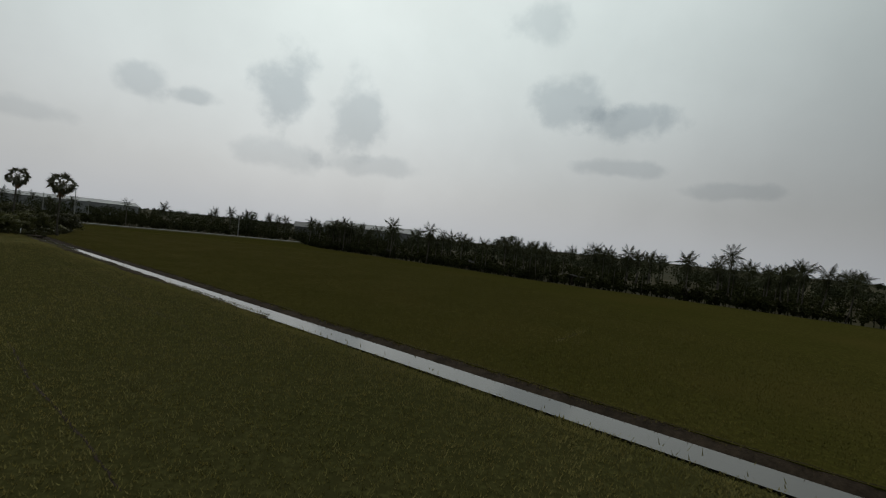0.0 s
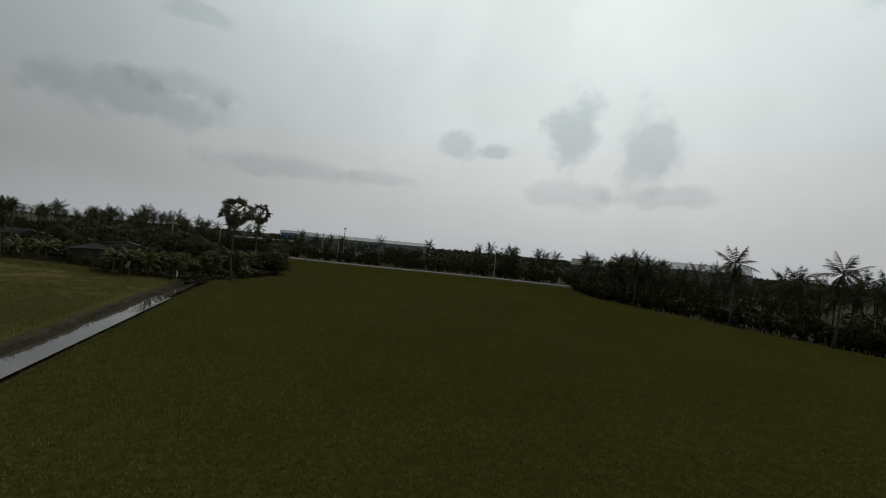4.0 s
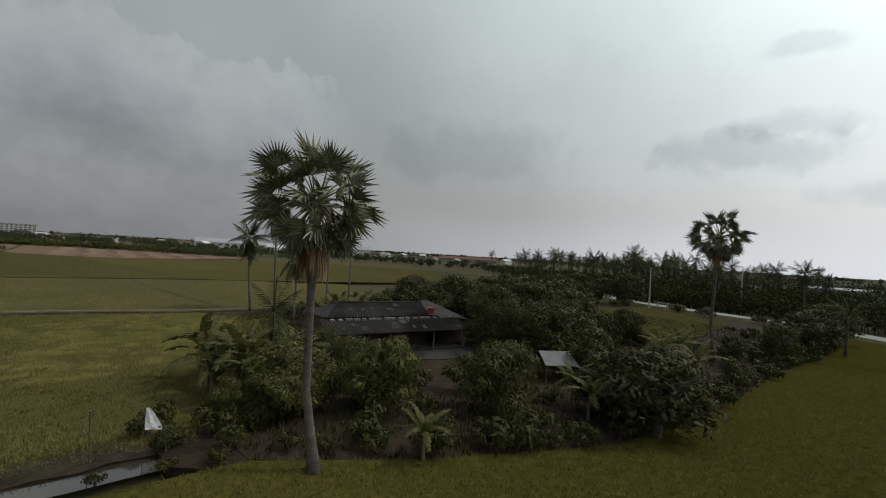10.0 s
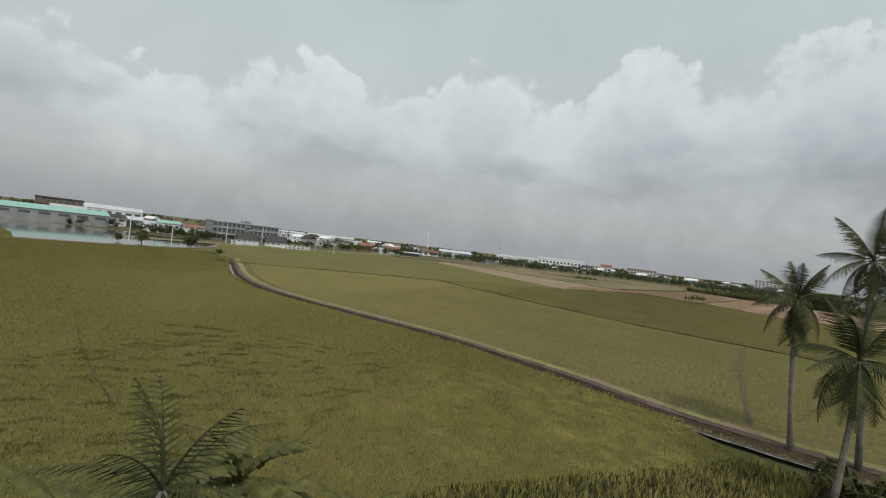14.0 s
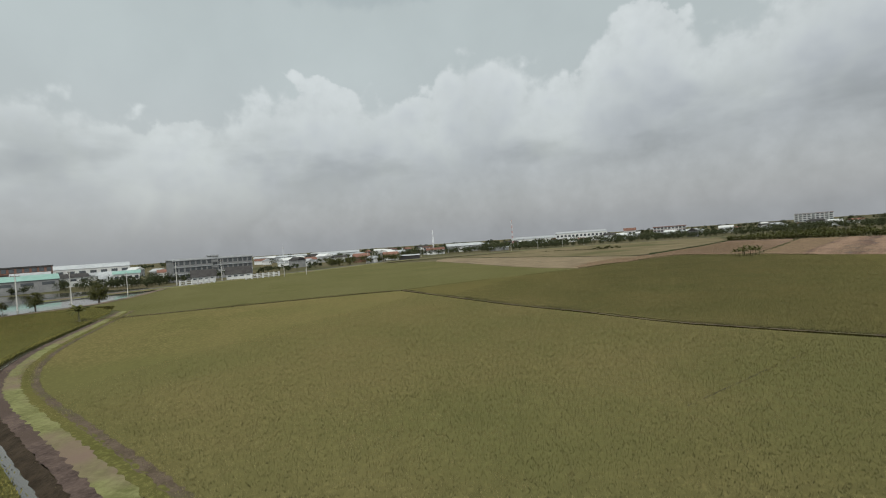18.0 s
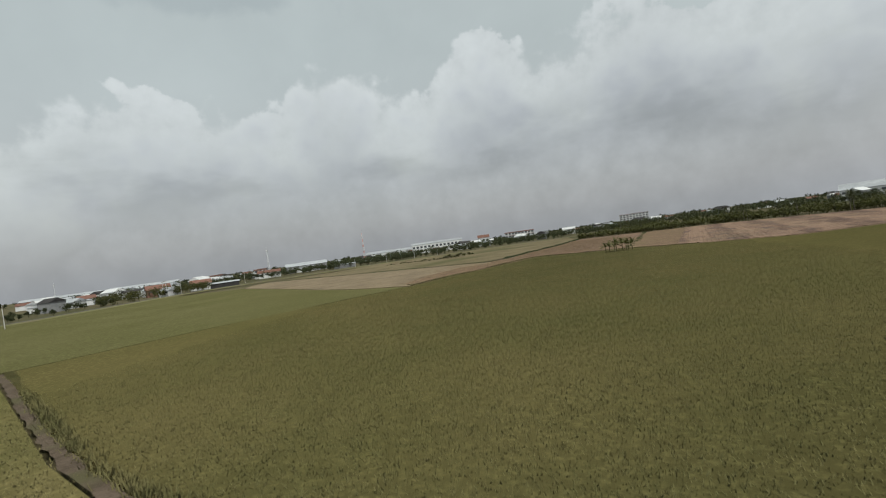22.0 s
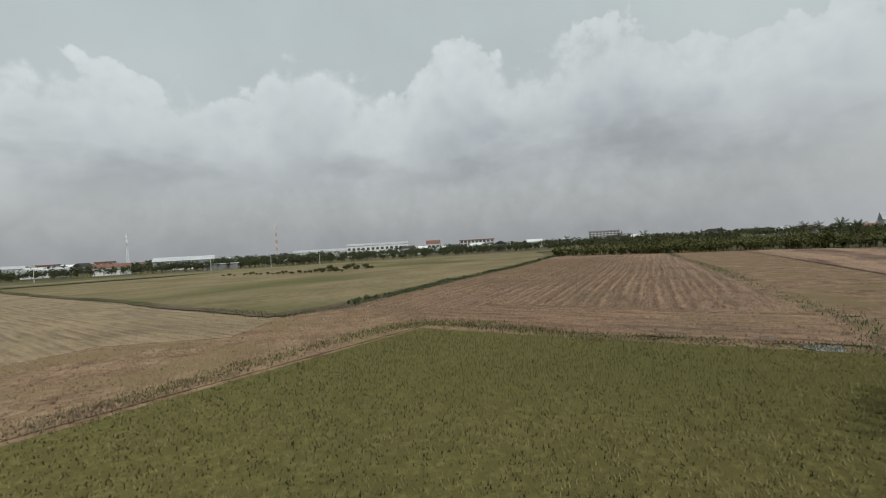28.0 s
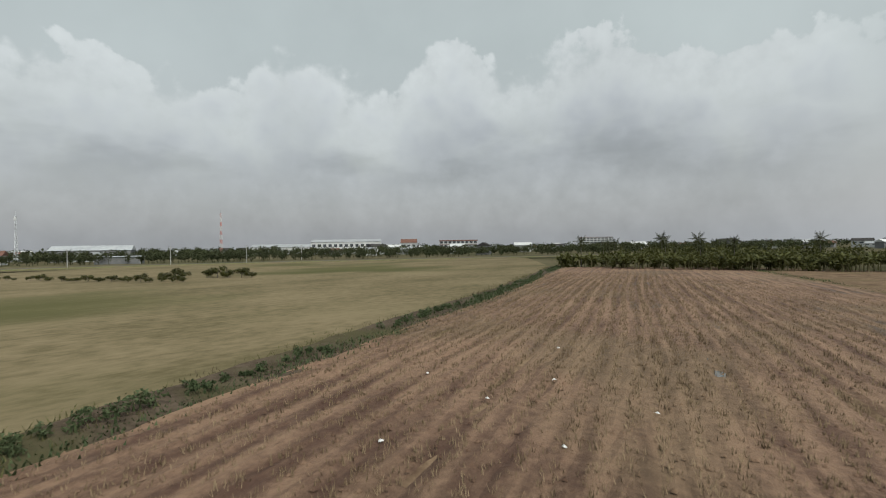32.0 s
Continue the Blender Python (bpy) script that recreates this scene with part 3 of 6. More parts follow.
FIELD_P = [(-112.4, -90.2), (-111.5, -98), (-118, -113.5), (-128.5, -129.5), (-136.7, -128.8), (-139, -137.5)] + DYKE_E[1:] + [(-46, -222), (-48.5, -201.8), (-69.6, -162.3), (-91, -119.7), (-101.2, -102.9)]
FIELD_H = DYKE_E + [(-86.6, -271.5), (-108.7, -310.0), (-189.7, -319.4), (-235.4, -310.5)] + shifted(DYKE, 1.0)[::-1]
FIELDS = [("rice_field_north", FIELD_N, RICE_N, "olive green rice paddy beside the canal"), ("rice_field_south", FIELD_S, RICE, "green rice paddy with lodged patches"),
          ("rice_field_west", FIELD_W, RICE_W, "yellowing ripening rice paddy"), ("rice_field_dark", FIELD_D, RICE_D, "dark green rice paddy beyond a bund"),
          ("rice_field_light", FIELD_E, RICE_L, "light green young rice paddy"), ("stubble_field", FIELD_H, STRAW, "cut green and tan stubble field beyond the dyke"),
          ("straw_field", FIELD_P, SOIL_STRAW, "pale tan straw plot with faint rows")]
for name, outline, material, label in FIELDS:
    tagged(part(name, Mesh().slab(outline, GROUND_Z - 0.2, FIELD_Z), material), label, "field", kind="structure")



def levee(line, r):
    """A low rounded earth ridge on the south side of the canal, uneven along its crest."""
    m = Mesh()
    pts = shifted(line, 0.0, 0.6)
    prof = ((0.95, -0.5), (1.12, -0.1), (1.25, 0.08), (1.42, 0.18), (1.62, 0.21), (1.85, 0.16), (2.05, 0.06), (2.3, -0.1))
    v = []
    for i, (x, y) in enumerate(pts):
        q, p = pts[max(i - 1, 0)], pts[min(i + 1, len(pts) - 1)]
        d = Vector((p[0] - q[0], p[1] - q[1])).normalized()
        rise = min(1.0, i / 45, (len(pts) - 1 - i) / 22)
        sway = 0.12 * math.sin(i * 0.31) + 0.08 * math.sin(i * 0.83 + 1)
        for o, z in prof:
            o += r.uniform(-0.08, 0.08) + sway
            v.append((x - d.y * o, y + d.x * o, (z * rise - 0.12 * (1 - rise)) + r.uniform(-0.045, 0.045)))
    k = len(prof)
    return m.add(v, [(i * k + j, i * k + j + 1, (i + 1) * k + j + 1, (i + 1) * k + j) for i in range(len(pts) - 1) for j in range(k - 1)])


rng = random.Random(3)
# main canal: water, muddy banks
tagged(part("canal_water", strip(CANAL[:12], 1.1, -1.0, WATER_Z, WATER_Z, 0.0, 2.0, rng), WATER), "still narrow irrigation canal reflecting the sky", "water", kind="structure")
tagged(part("canal_water_end", strip(CANAL[11:], 0.45, -0.6, WATER_Z, WATER_Z, 0.12, 1.5, rng), WATER), "narrow still end of the canal", "water", kind="structure")
bank = strip(CANAL, 2.15, 0.8, 0.06, -0.5, 0.1, 0.4, rng)
part("canal_bank_south", bank, BANKMUD)
# Facing-away slope: its shade is painted in with the dark mud colour.
bank2 = strip(CANAL, -0.8, -2.05, -0.52, 0.02, 0.1, 0.4, rng)
part("canal_bank_north", bank2, MUD_SHADE)
for ob, lab in ((bpy.data.objects["canal_bank_south"], "sloping pale mud canal bank"), (bpy.data.objects["canal_bank_north"], "sloping mud canal bank with shade in its dark colour")):
    tagged(ob, lab, "bank", kind="structure")
LEVEE = CANAL[5:]
tagged(part("canal_levee", levee(LEVEE, rng), BANKMUD), "raised brown trodden levee along the canal", "bank", kind="structure")
tagged(part("canal_head", Mesh().slab([(-70.6, 76.9), (-69.9, 78.4), (-69.3, 79.4), (-69.9, 81.2), (-71.1, 82.2), (-73.2, 79.6), (-72.9, 77.9)], -0.9, -0.05), MUD_SHADE), "dark trodden mud at the head of the canal", "bank", kind="structure")
# ditch with path to the west field
tagged(part("ditch_water", strip(DITCH, -1.1, -0.35, -0.3, -0.3, 0.1, 1.5, rng), WATER), "shallow ditch water along the path", "water", kind="structure")
tagged(part("ditch_bank", strip(DITCH, -0.5, 0.35, -0.35, 0.06, 0.08, 0.5, rng), MUD_SHADE), "dark mud edge of the ditch", "bank", kind="structure")
tagged(part("dirt_path", strip(DITCH, 0.3, 1.3, 0.06, 0.09, 0.1, 0.35, rng), PATHMUD), "purple-brown trodden dirt path", "path", kind="structure")
tagged(part("path_verge", strip(DITCH, 1.15, 2.3, 0.1, 0.06, 0.13, 0.35, rng), VERGE), "patchy yellow green and pinkish verge of the path", "bank", kind="structure")
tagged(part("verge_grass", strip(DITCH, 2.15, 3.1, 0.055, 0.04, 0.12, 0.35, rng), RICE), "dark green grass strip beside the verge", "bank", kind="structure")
tagged(part("verge_edge", strip(DITCH, 2.95, 3.6, 0.045, 0.02, 0.1, 0.35, rng), BANKMUD), "thin brown foot line between verge and rice", "bank", kind="structure")
for name, line, w in (("field_bund", BUND, 0.6), ("field_bund_west", BUND_W, 0.28), ("field_bund_path", [(-104.5, 50.5), (-112, 34), (-121.5, 14), (-127, 5)], 0.16)):
    tagged(part(name, strip(line, w + 0.2, -w + 0.1, 0.02, 0.06, 0.12, 1.0, rng), BANKMUD), "low dark earth bund between paddies", "bund", kind="structure")
tagged(part("field_dyke", strip(DYKE, 1.1, -1.7, 0.16, -0.06, 0.2, 1.5, rng), BANKMUD), "low overgrown dyke beside the harvested field", "dyke", kind="structure")
tagged(part("field_dyke_east", strip(DYKE_E, 0.9, -0.9, 0.1, 0.04, 0.25, 1.5, rng), BANKMUD), "low weedy dyke between the cut plots", "dyke", kind="structure")
tagged(part("road", strip(ROAD, 2.2, -2.2, 0.35, 0.35, 0.0, 3.0), CONCRETE), "pale concrete country road", "road", kind="structure")
tagged(part("road_bank", strip(ROAD, -2.2, -4.6, 0.34, -0.5, 0.3, 2.0, rng), GRASS), "grassy road shoulder", "bank", kind="structure")


def harvested(name, origin, along, length, width, material, label, wave):
    """A harvested field with low drill ridges and wheel ruts, as a fine height grid."""
    a = Vector(along).normalized()
    n = Vector((a.y, -a.x))
    nu, nv = int(length / 1.2), int(width / 0.24)
    r = np.random.default_rng(5)
    u, v = np.meshgrid(np.linspace(0, length, nu), np.linspace(0, width, nv), indexing="ij")
    h = (0.012 + 0.012 * np.sin(u / 11 + v / 3.7) * np.sin(v / 5.3 + 1)) * np.sin(v * 2 * np.pi / wave + 0.6 * np.sin(u / 23)) + 0.022 * r.standard_normal(u.shape)
    h -= 0.1 * (np.abs(((v + 1.2 * np.sin(u / 45)) % 5.1) - 2.6) < 0.35) * 0.45
    x, y = origin[0] + a.x * u + n.x * v, origin[1] + a.y * u + n.y * v
    idx = np.arange(nu * nv).reshape(nu, nv)
    q = np.stack([idx[:-1, :-1], idx[1:, :-1], idx[1:, 1:], idx[:-1, 1:]], -1).reshape(-1, 4)
    return x.ravel(), y.ravel(), h.ravel(), q


FIELD_G = shifted(DYKE, -0.9)[1:] + [(-239.0, -212.3)] + shifted(DYKE_W, 0.9)[::-1][:-2] + [(-172.4, -117.2), (-164.5, -125.5), (-156.5, -133.5), (-150.5, -133.0), (-149, -129)]
FIELD_I = shifted(DYKE_W, -0.9)[3:] + [(-252.5, -184.2), (-257.6, -156.1), (-271.2, -84.2), (-217.6, -73.0), (-184.7, -80.0), (-175.2, -93.1)]
for name, outline, origin, label in (("harvested_field", FIELD_G, (-119, -130), "harvested brown field with stubble rows and ruts"),
                                     ("ploughed_field", FIELD_I, (-162, -83), "bare brown ploughed field")):
    x, y, h, q = harvested(name, origin, (-0.587, -0.81), 190 if name[0] == "h" else 150, 75 if name[0] == "h" else 125, SOIL, label, ROW_GAP)
    keep = inside(outline, x[q].mean(1), y[q].mean(1))
    me = bpy.data.meshes.new(name)
    me.from_pydata(np.stack([x, y, h], 1).tolist(), [], q[keep].tolist())
    me.materials.append(SOIL if name[0] == "h" else SOIL_PLOUGH)
    tagged(new(name, me), label, "field", kind="structure")

POND = [(58, -34), (36, -16.5), (23.5, -35), (17, -52), (21, -72), (38, -108), (60, -120), (90, -118), (150, -110), (170, -70), (112, -72)]
tagged(part("pond_water", Mesh().slab(POND, -0.7, -0.25), WATER), "wide flooded pond reflecting the grey sky", "water", kind="structure")
POND_EDGE = [(37, -14), (24.5, -33), (16.5, -51), (20, -71), (36, -104), (44, -122)]
tagged(part("pond_bank", strip(POND_EDGE, 1.2, -1.0, 0.12, 0.05, 0.25, 2.0, rng), DIRT), "earth bank between pond and paddy", "bank", kind="structure")
LANE = [(60, -75), (44, -104), (38, -118), (27, -148), (10, -188), (-2, -228), (-22, -262), (-70, -292), (-112, -312), (-200, -322), (-330, -330)]
tagged(part("lane", strip(LANE, 2.6, -2.6, 0.3, 0.3, 0.0, 4.0), ASPHALT), "pale worn country lane past the far fields", "road", kind="structure")
tagged(part("lane_verge", strip(LANE, -2.6, -7.0, 0.28, 0.0, 0.6, 3.0, rng), GRASS), "dry grass verge of the lane", "bank", kind="structure")


def puddle(at, length, width, turn, seed):
    r = random.Random(seed)
    n = 18
    pts = []
    for k in range(n):
        a = 2 * math.pi * k / n
        s = r.uniform(0.7, 1.15)
        pts.append((math.cos(a) * length * s, math.sin(a) * width * s))
    ob = part("puddle_water", Mesh().slab(pts, -0.1, 0.0), WATER)
    ob.matrix_basis = pose(at[0], at[1], at[2], 0, 0, turn)
    tagged(ob, "shallow puddle standing in the field", "water", kind="structure")


for k, (x, y, l, w) in enumerate(((-178.8, -164.0, 2.2, 0.2), (-176.2, -158.2, 2.0, 0.18), (-172.0, -148.5, 1.6, 0.16), (-164.9, -112.4, 1.6, 0.75), (-164.5, -114.8, 0.9, 0.4), (-181.5, -166, 2.6, 0.2), (-159.2, -136.9, 0.9, 0.16), (-160.0, -135.5, 1.0, 0.2), (-161.0, -134.6, 0.8, 0.22), (-161.9, -135.5, 0.7, 0.15), (-177.6, -161.4, 2.4, 0.2), (-131.5, -119.5, 1.4, 0.25))):
    puddle((x, y, -0.03), l, w, 54, 60 + k)
# trampled straw beside the rice, soil below all the cut plots, headland rows along the rice edge
tagged(part("trampled_field", Mesh().slab(FIELD_F, -0.6, -0.02), TRAMPLED), "trampled tan straw and soil beside the rice", "field", kind="structure")
tagged(part("field_soil", Mesh().slab([(-111, -87), (-150, -122), (-163, -108), (-175, -89), (-186, -76), (-217, -72), (-272, -84), (-258, -156), (-253, -185), (-238, -219), (-212, -240), (-182, -196), (-158, -163), (-138, -138), (-125, -114)], -0.9, -0.075), TRAMPLED), "bare brown soil of the cut plots", "field", kind="structure")
HEADLAND = [(-149.6, -127.6), (-157.8, -119.5), (-166.2, -111.8), (-173.6, -117.9), (-165.5, -126.4), (-157.4, -134.6), (-150.5, -134.0)]
a = Vector((-0.71, 0.704))
u, v = np.meshgrid(np.linspace(-4, 34, 40), np.linspace(-10, 14, 100), indexing="ij")
hx, hy = -149 + a.x * u - a.y * v, -127 + a.y * u + a.x * v
hz = 0.05 * np.sin(v * 2 * np.pi / ROW_GAP) + 0.025 * np.random.default_rng(8).standard_normal(u.shape)
ids = np.arange(u.size).reshape(u.shape)
quads = np.stack([ids[:-1, :-1], ids[1:, :-1], ids[1:, 1:], ids[:-1, 1:]], -1).reshape(-1, 4)
quads = quads[inside(HEADLAND, hx.ravel()[quads].mean(1), hy.ravel()[quads].mean(1))]
me = bpy.data.meshes.new("headland")
me.from_pydata(np.stack([hx.ravel(), hy.ravel(), hz.ravel()], 1).tolist(), [], quads.tolist())
me.materials.append(SOIL_EDGE)
tagged(new("headland", me), "brown headland rows along the rice corner", "field", kind="structure")
tagged(part("field_corner", Mesh().slab([(-23, -32), (-14, -21), (-4, -26), (6, -34), (24, -40), (20, -56), (-2, -58), (-14, -44)], -0.9, -0.03), EARTH), "scrubby earth where the paddies meet the ditch", "ground", kind="structure")


# ---------------------------------------------------------------- plants
def leaf_cloud(rng, lobes, count, size, droop=0.3):
    """Many small bent leaves over the shells of several lobes (centre, radius); returns arrays."""
    v, t = [], []
    weights = [r ** 2 for _, r in lobes]
    for _ in range(count):
        c, r = rng.choices(lobes, weights)[0]
        d = Vector((rng.gauss(0, 1), rng.gauss(0, 1), rng.gauss(0.25, 0.9))).normalized()
        p = Vector(c) + Vector((d.x, d.y, d.z * 0.8)) * r * (rng.uniform(0.55, 1.08))
        side = d.cross(Vector((rng.gauss(0, 1), rng.gauss(0, 1), rng.gauss(0, 1)))).normalized()
        fwd = (side.cross(d) + d * rng.uniform(-0.2, 0.7) + Vector((0, 0, -droop))).normalized()
        s = size * rng.uniform(0.6, 1.3)
        n = len(v)
        v += [p - side * s * 0.28, p + side * s * 0.28, p + fwd * s + Vector((0, 0, -0.12 * s)), p - fwd * s * 0.35]
        t += [(n, n + 1, n + 2), (n + 1, n, n + 3)]
    m = Mesh()
    m.v, m.f = [tuple(p) for p in v], t
    return m


def limbs(rng, height, spread, r0, n=5):
    m = Mesh()
    lean = rng.uniform(-0.25, 0.25), rng.uniform(-0.25, 0.25)
    fork = height * 0.42
    base = [(0, 0, -0.3), (lean[0] * 0.5, lean[1] * 0.5, fork * 0.5), (lean[0], lean[1], fork)]
    m.tube(base, [r0 * 1.25, r0, r0 * 0.8], 7)
    for k in range(n):
        a = 2 * math.pi * (k + rng.random() * 0.6) / n
        e = spread * rng.uniform(0.45, 0.8)
        m.tube([(lean[0], lean[1], fork * rng.uniform(0.7, 1.0)), (lean[0] + math.cos(a) * e * 0.5, lean[1] + math.sin(a) * e * 0.5, height * 0.62),
                (lean[0] + math.cos(a) * e, lean[1] + math.sin(a) * e, height * rng.uniform(0.74, 0.9))], [r0 * 0.6, r0 * 0.4, r0 * 0.12], 5)
    return m


def broad_tree(seed, height, spread, count, size, material, name="tree", label="dense dark green broadleaf tree", low=0.08):
    rng = random.Random(seed)
    e = thing(name, (0, 0, 0), label, "tree", "trees")
    part("trunk", limbs(rng, height, spread, 0.035 * height), BARK, e)
    lobes = [((0, 0, height * 0.5), spread * 0.66), ((0, 0, height * 0.34), spread * 0.6)]
    for k in range(30):
        a, e_ = rng.uniform(0, 2 * math.pi), rng.uniform(-1.0, 1.0)
        d = spread * 0.72 * math.sqrt(1 - max(0.0, e_) ** 2) * (1 + 0.12 * min(0.0, e_)) * rng.uniform(0.7, 1.12)
        lobes.append(((math.cos(a) * d, math.sin(a) * d, height * ((1 + low) * 0.46 + (0.9 - low) * 0.42 * e_)), spread * rng.uniform(0.18, 0.34)))
    part("crown", leaf_cloud(rng, lobes, count, size), material, e)
    return e


def fan_leaf(rng, length, blade):
    """A sugar palm leaf along +x: a stalk and a pleated fan of narrow split segments."""
    stalk, fan = Mesh(), Mesh()
    stalk.tube([(0, 0, 0), (length * 0.5, 0, 0.08), (length, 0, 0)], [0.05, 0.032, 0.022], 4)
    n = 32
    for k in range(n):
        a = radians(-122 + 244 * k / (n - 1))
        r = blade * (1.0 - 0.22 * abs(a) / 2.1) * rng.uniform(0.9, 1.07)
        w = r * 0.05
        dx, dy = math.cos(a), math.sin(a)
        z = 0.035 * blade * (1 if k % 2 else -1)
        cup = 0.42 * blade * abs(math.sin(a))
        sag = cup - 0.2 * blade * rng.uniform(0.5, 1.5)
        m = 0.42
        fan.add([(length, 0, 0), (length + dx * r * m - dy * w, dy * r * m + dx * w, cup * 0.6 + z), (length + dx * r * m + dy * w, dy * r * m - dx * w, cup * 0.6 - z),
                 (length + dx * r, dy * r, sag)], [(0, 2, 1), (1, 2, 3)])
    return stalk, fan


def sugar_palm(at, head, centre, reach, seed, label, leaves=40, bow=(0.1, -0.35)):
    """A palm at its foot; head: the crown's middle over the foot (x, y); centre: its height; reach: how far the leaves go."""
    rng = random.Random(seed)
    e = thing("sugar_palm", at, label, "palm tree", "sugar palms")
    hx, hy = head
    pts = [(0, 0, -0.3), (hx * 0.1 + bow[0] * 0.45, hy * 0.1 + bow[1] * 0.45, 1.2), (hx * 0.3 + bow[0], hy * 0.3 + bow[1], centre * 0.3),
           (hx * 0.6 + bow[0] * 0.6, hy * 0.6 + bow[1] * 0.6, centre * 0.6), (hx, hy, centre - 0.3)]
    part("trunk", Mesh().tube(pts, [0.32, 0.19, 0.15, 0.15, 0.24], 10), BARK, e, smooth=True)
    sk = reach / 3.0
    for k in range(64):
        a, z = rng.uniform(0, 6.28), centre - sk * rng.uniform(1.0, 2.3)
        r, l = rng.uniform(0.22, 0.6) * sk, rng.uniform(0.7, 1.3) * sk
        p = Vector((hx + math.cos(a) * r, hy + math.sin(a) * r, z))
        s = Vector((-math.sin(a), math.cos(a), 0)) * rng.uniform(0.1, 0.2) * sk
        m = Mesh()
        for q in range(4):
            o = s * (q / 1.5 - 1)
            end = p + o * rng.uniform(0.6, 1.6) + Vector((math.cos(a) * 0.15, math.sin(a) * 0.15, -l * rng.uniform(0.7, 1.1)))
            m.add([p + o * 0.6 - s * 0.2, p + o * 0.6 + s * 0.2, end + s * 0.12, end - s * 0.12], [(0, 1, 2, 3)])
        part("dead_leaf", m, PALM_DRY, e, "brown dead leaf hanging under the crown")
    for k in range(14):
        a, z = rng.uniform(0, 6.28), centre - rng.uniform(0.1, 0.6)
        c = Vector((hx + math.cos(a) * 0.4, hy + math.sin(a) * 0.4, z))
        s = 0.1
        part("fruit", Mesh().add([c + Vector(d) * s for d in ((1, 0, 0), (-1, 0, 0), (0, 1, 0), (0, -1, 0), (0, 0, 1), (0, 0, -1))],
                                 [(0, 2, 4), (2, 1, 4), (1, 3, 4), (3, 0, 4), (2, 0, 5), (1, 2, 5), (3, 1, 5), (0, 3, 5)]), BARK, e, smooth=True)
    shapes = []
    for k in range(6):
        st, fa = fan_leaf(rng, reach * rng.uniform(0.4, 0.68), reach * rng.uniform(0.34, 0.41))
        shapes.append((st.data("stalk"), fa.data("fan")))
    for k in range(leaves):
        s = k / leaves
        pitch = 80 - 156 * s ** 0.62 + rng.uniform(-9, 9)
        az = k * 137.5 + rng.uniform(-16, 16)
        st, fa = shapes[k % 6]
        pull = 1.0 if pitch > -30 else 0.85
        m = pose(hx, hy, centre - 0.35 * s, 0, 0, az) @ pose(0.12, 0, 0, 0, -pitch, 0) @ pose(0, 0, 0, rng.uniform(-85, 85), 0, 0) @ Matrix.Diagonal((pull, pull, pull, 1))
        leaf = part("leaf", fa, PALM, e)
        leaf.matrix_basis = m
        part("leaf_stalk", st, STALK, leaf)
    return e


def frond(rng, length, pairs, droop, wide=0.055):
    """A feather palm frond along +x that arches down."""
    m = Mesh()
    pts = []
    for k in range(7):
        s = k / 6
        pts.append(Vector((length * s * (1 - 0.18 * s * droop), 0, length * (0.18 * s - 0.62 * droop * s * s))))
    m.tube(pts, [0.045 * (1 - 0.85 * k / 6) for k in range(7)], 3, False)
    for k in range(pairs):
        s = 0.14 + 0.86 * k / (pairs - 1)
        i = min(int(s * 6), 5)
        p = pts[i].lerp(pts[i + 1], s * 6 - i)
        d = (pts[i + 1] - pts[i]).normalized()
        l = length * 0.3 * math.sin(math.pi * min(1, 0.18 + 0.8 * s)) * rng.uniform(0.85, 1.1) + 0.08
        for side in (1, -1):
            out = (Vector((0, side, 0)) + d * 0.55 + Vector((0, 0, -0.55 - 0.5 * rng.random()))).normalized()
            w = d * wide * length / 3
            m.add([p - w, p + w, p + out * l * 0.6 + w * 0.7, p + out * l], [(0, 1, 2), (0, 2, 3)])
    return m


def coconut(seed, height, length=3.4, leaves=18, pairs=15, name="coconut_palm", label="tall slender coconut palm", single=False, lean=0.6, fall=128):
    rng = random.Random(seed)
    e = thing(name, (0, 0, 0), label, "palm tree", "coconut palms")
    lx, ly = rng.uniform(-lean, lean), rng.uniform(-lean, lean)
    top = height - length * 0.35
    part("trunk", Mesh().tube([(0, 0, -0.3), (lx * 0.5, ly * 0.5, top * 0.3), (lx * 0.9, ly * 0.9, top * 0.65), (lx, ly, top)], [0.2, 0.14, 0.12, 0.11], 7), BARK, e, smooth=True)
    shapes = [frond(rng, length * rng.uniform(0.9, 1.1), pairs, q, 0.08 if single else 0.034).data("frond") for q in (0.45, 0.75, 1.05, 1.4)]
    allm = Mesh()
    for k in range(leaves):
        s = k / leaves
        pitch = 74 - fall * s + rng.uniform(-8, 8)
        sh = shapes[min(3, int(s * 4))]
        m = pose(lx, ly, top, 0, 0, k * 137.5 + rng.uniform(-12, 12)) @ pose(0, 0, 0, rng.uniform(-20, 20), -pitch, 0)
        if single:
            allm.add([m @ q.co for q in sh.vertices], [tuple(f.vertices) for f in sh.polygons])
        else:
            ob = part("frond", sh, COCO, e)
            ob.matrix_basis = m
    if single:
        part("crown", allm, COCO, e)
    return e


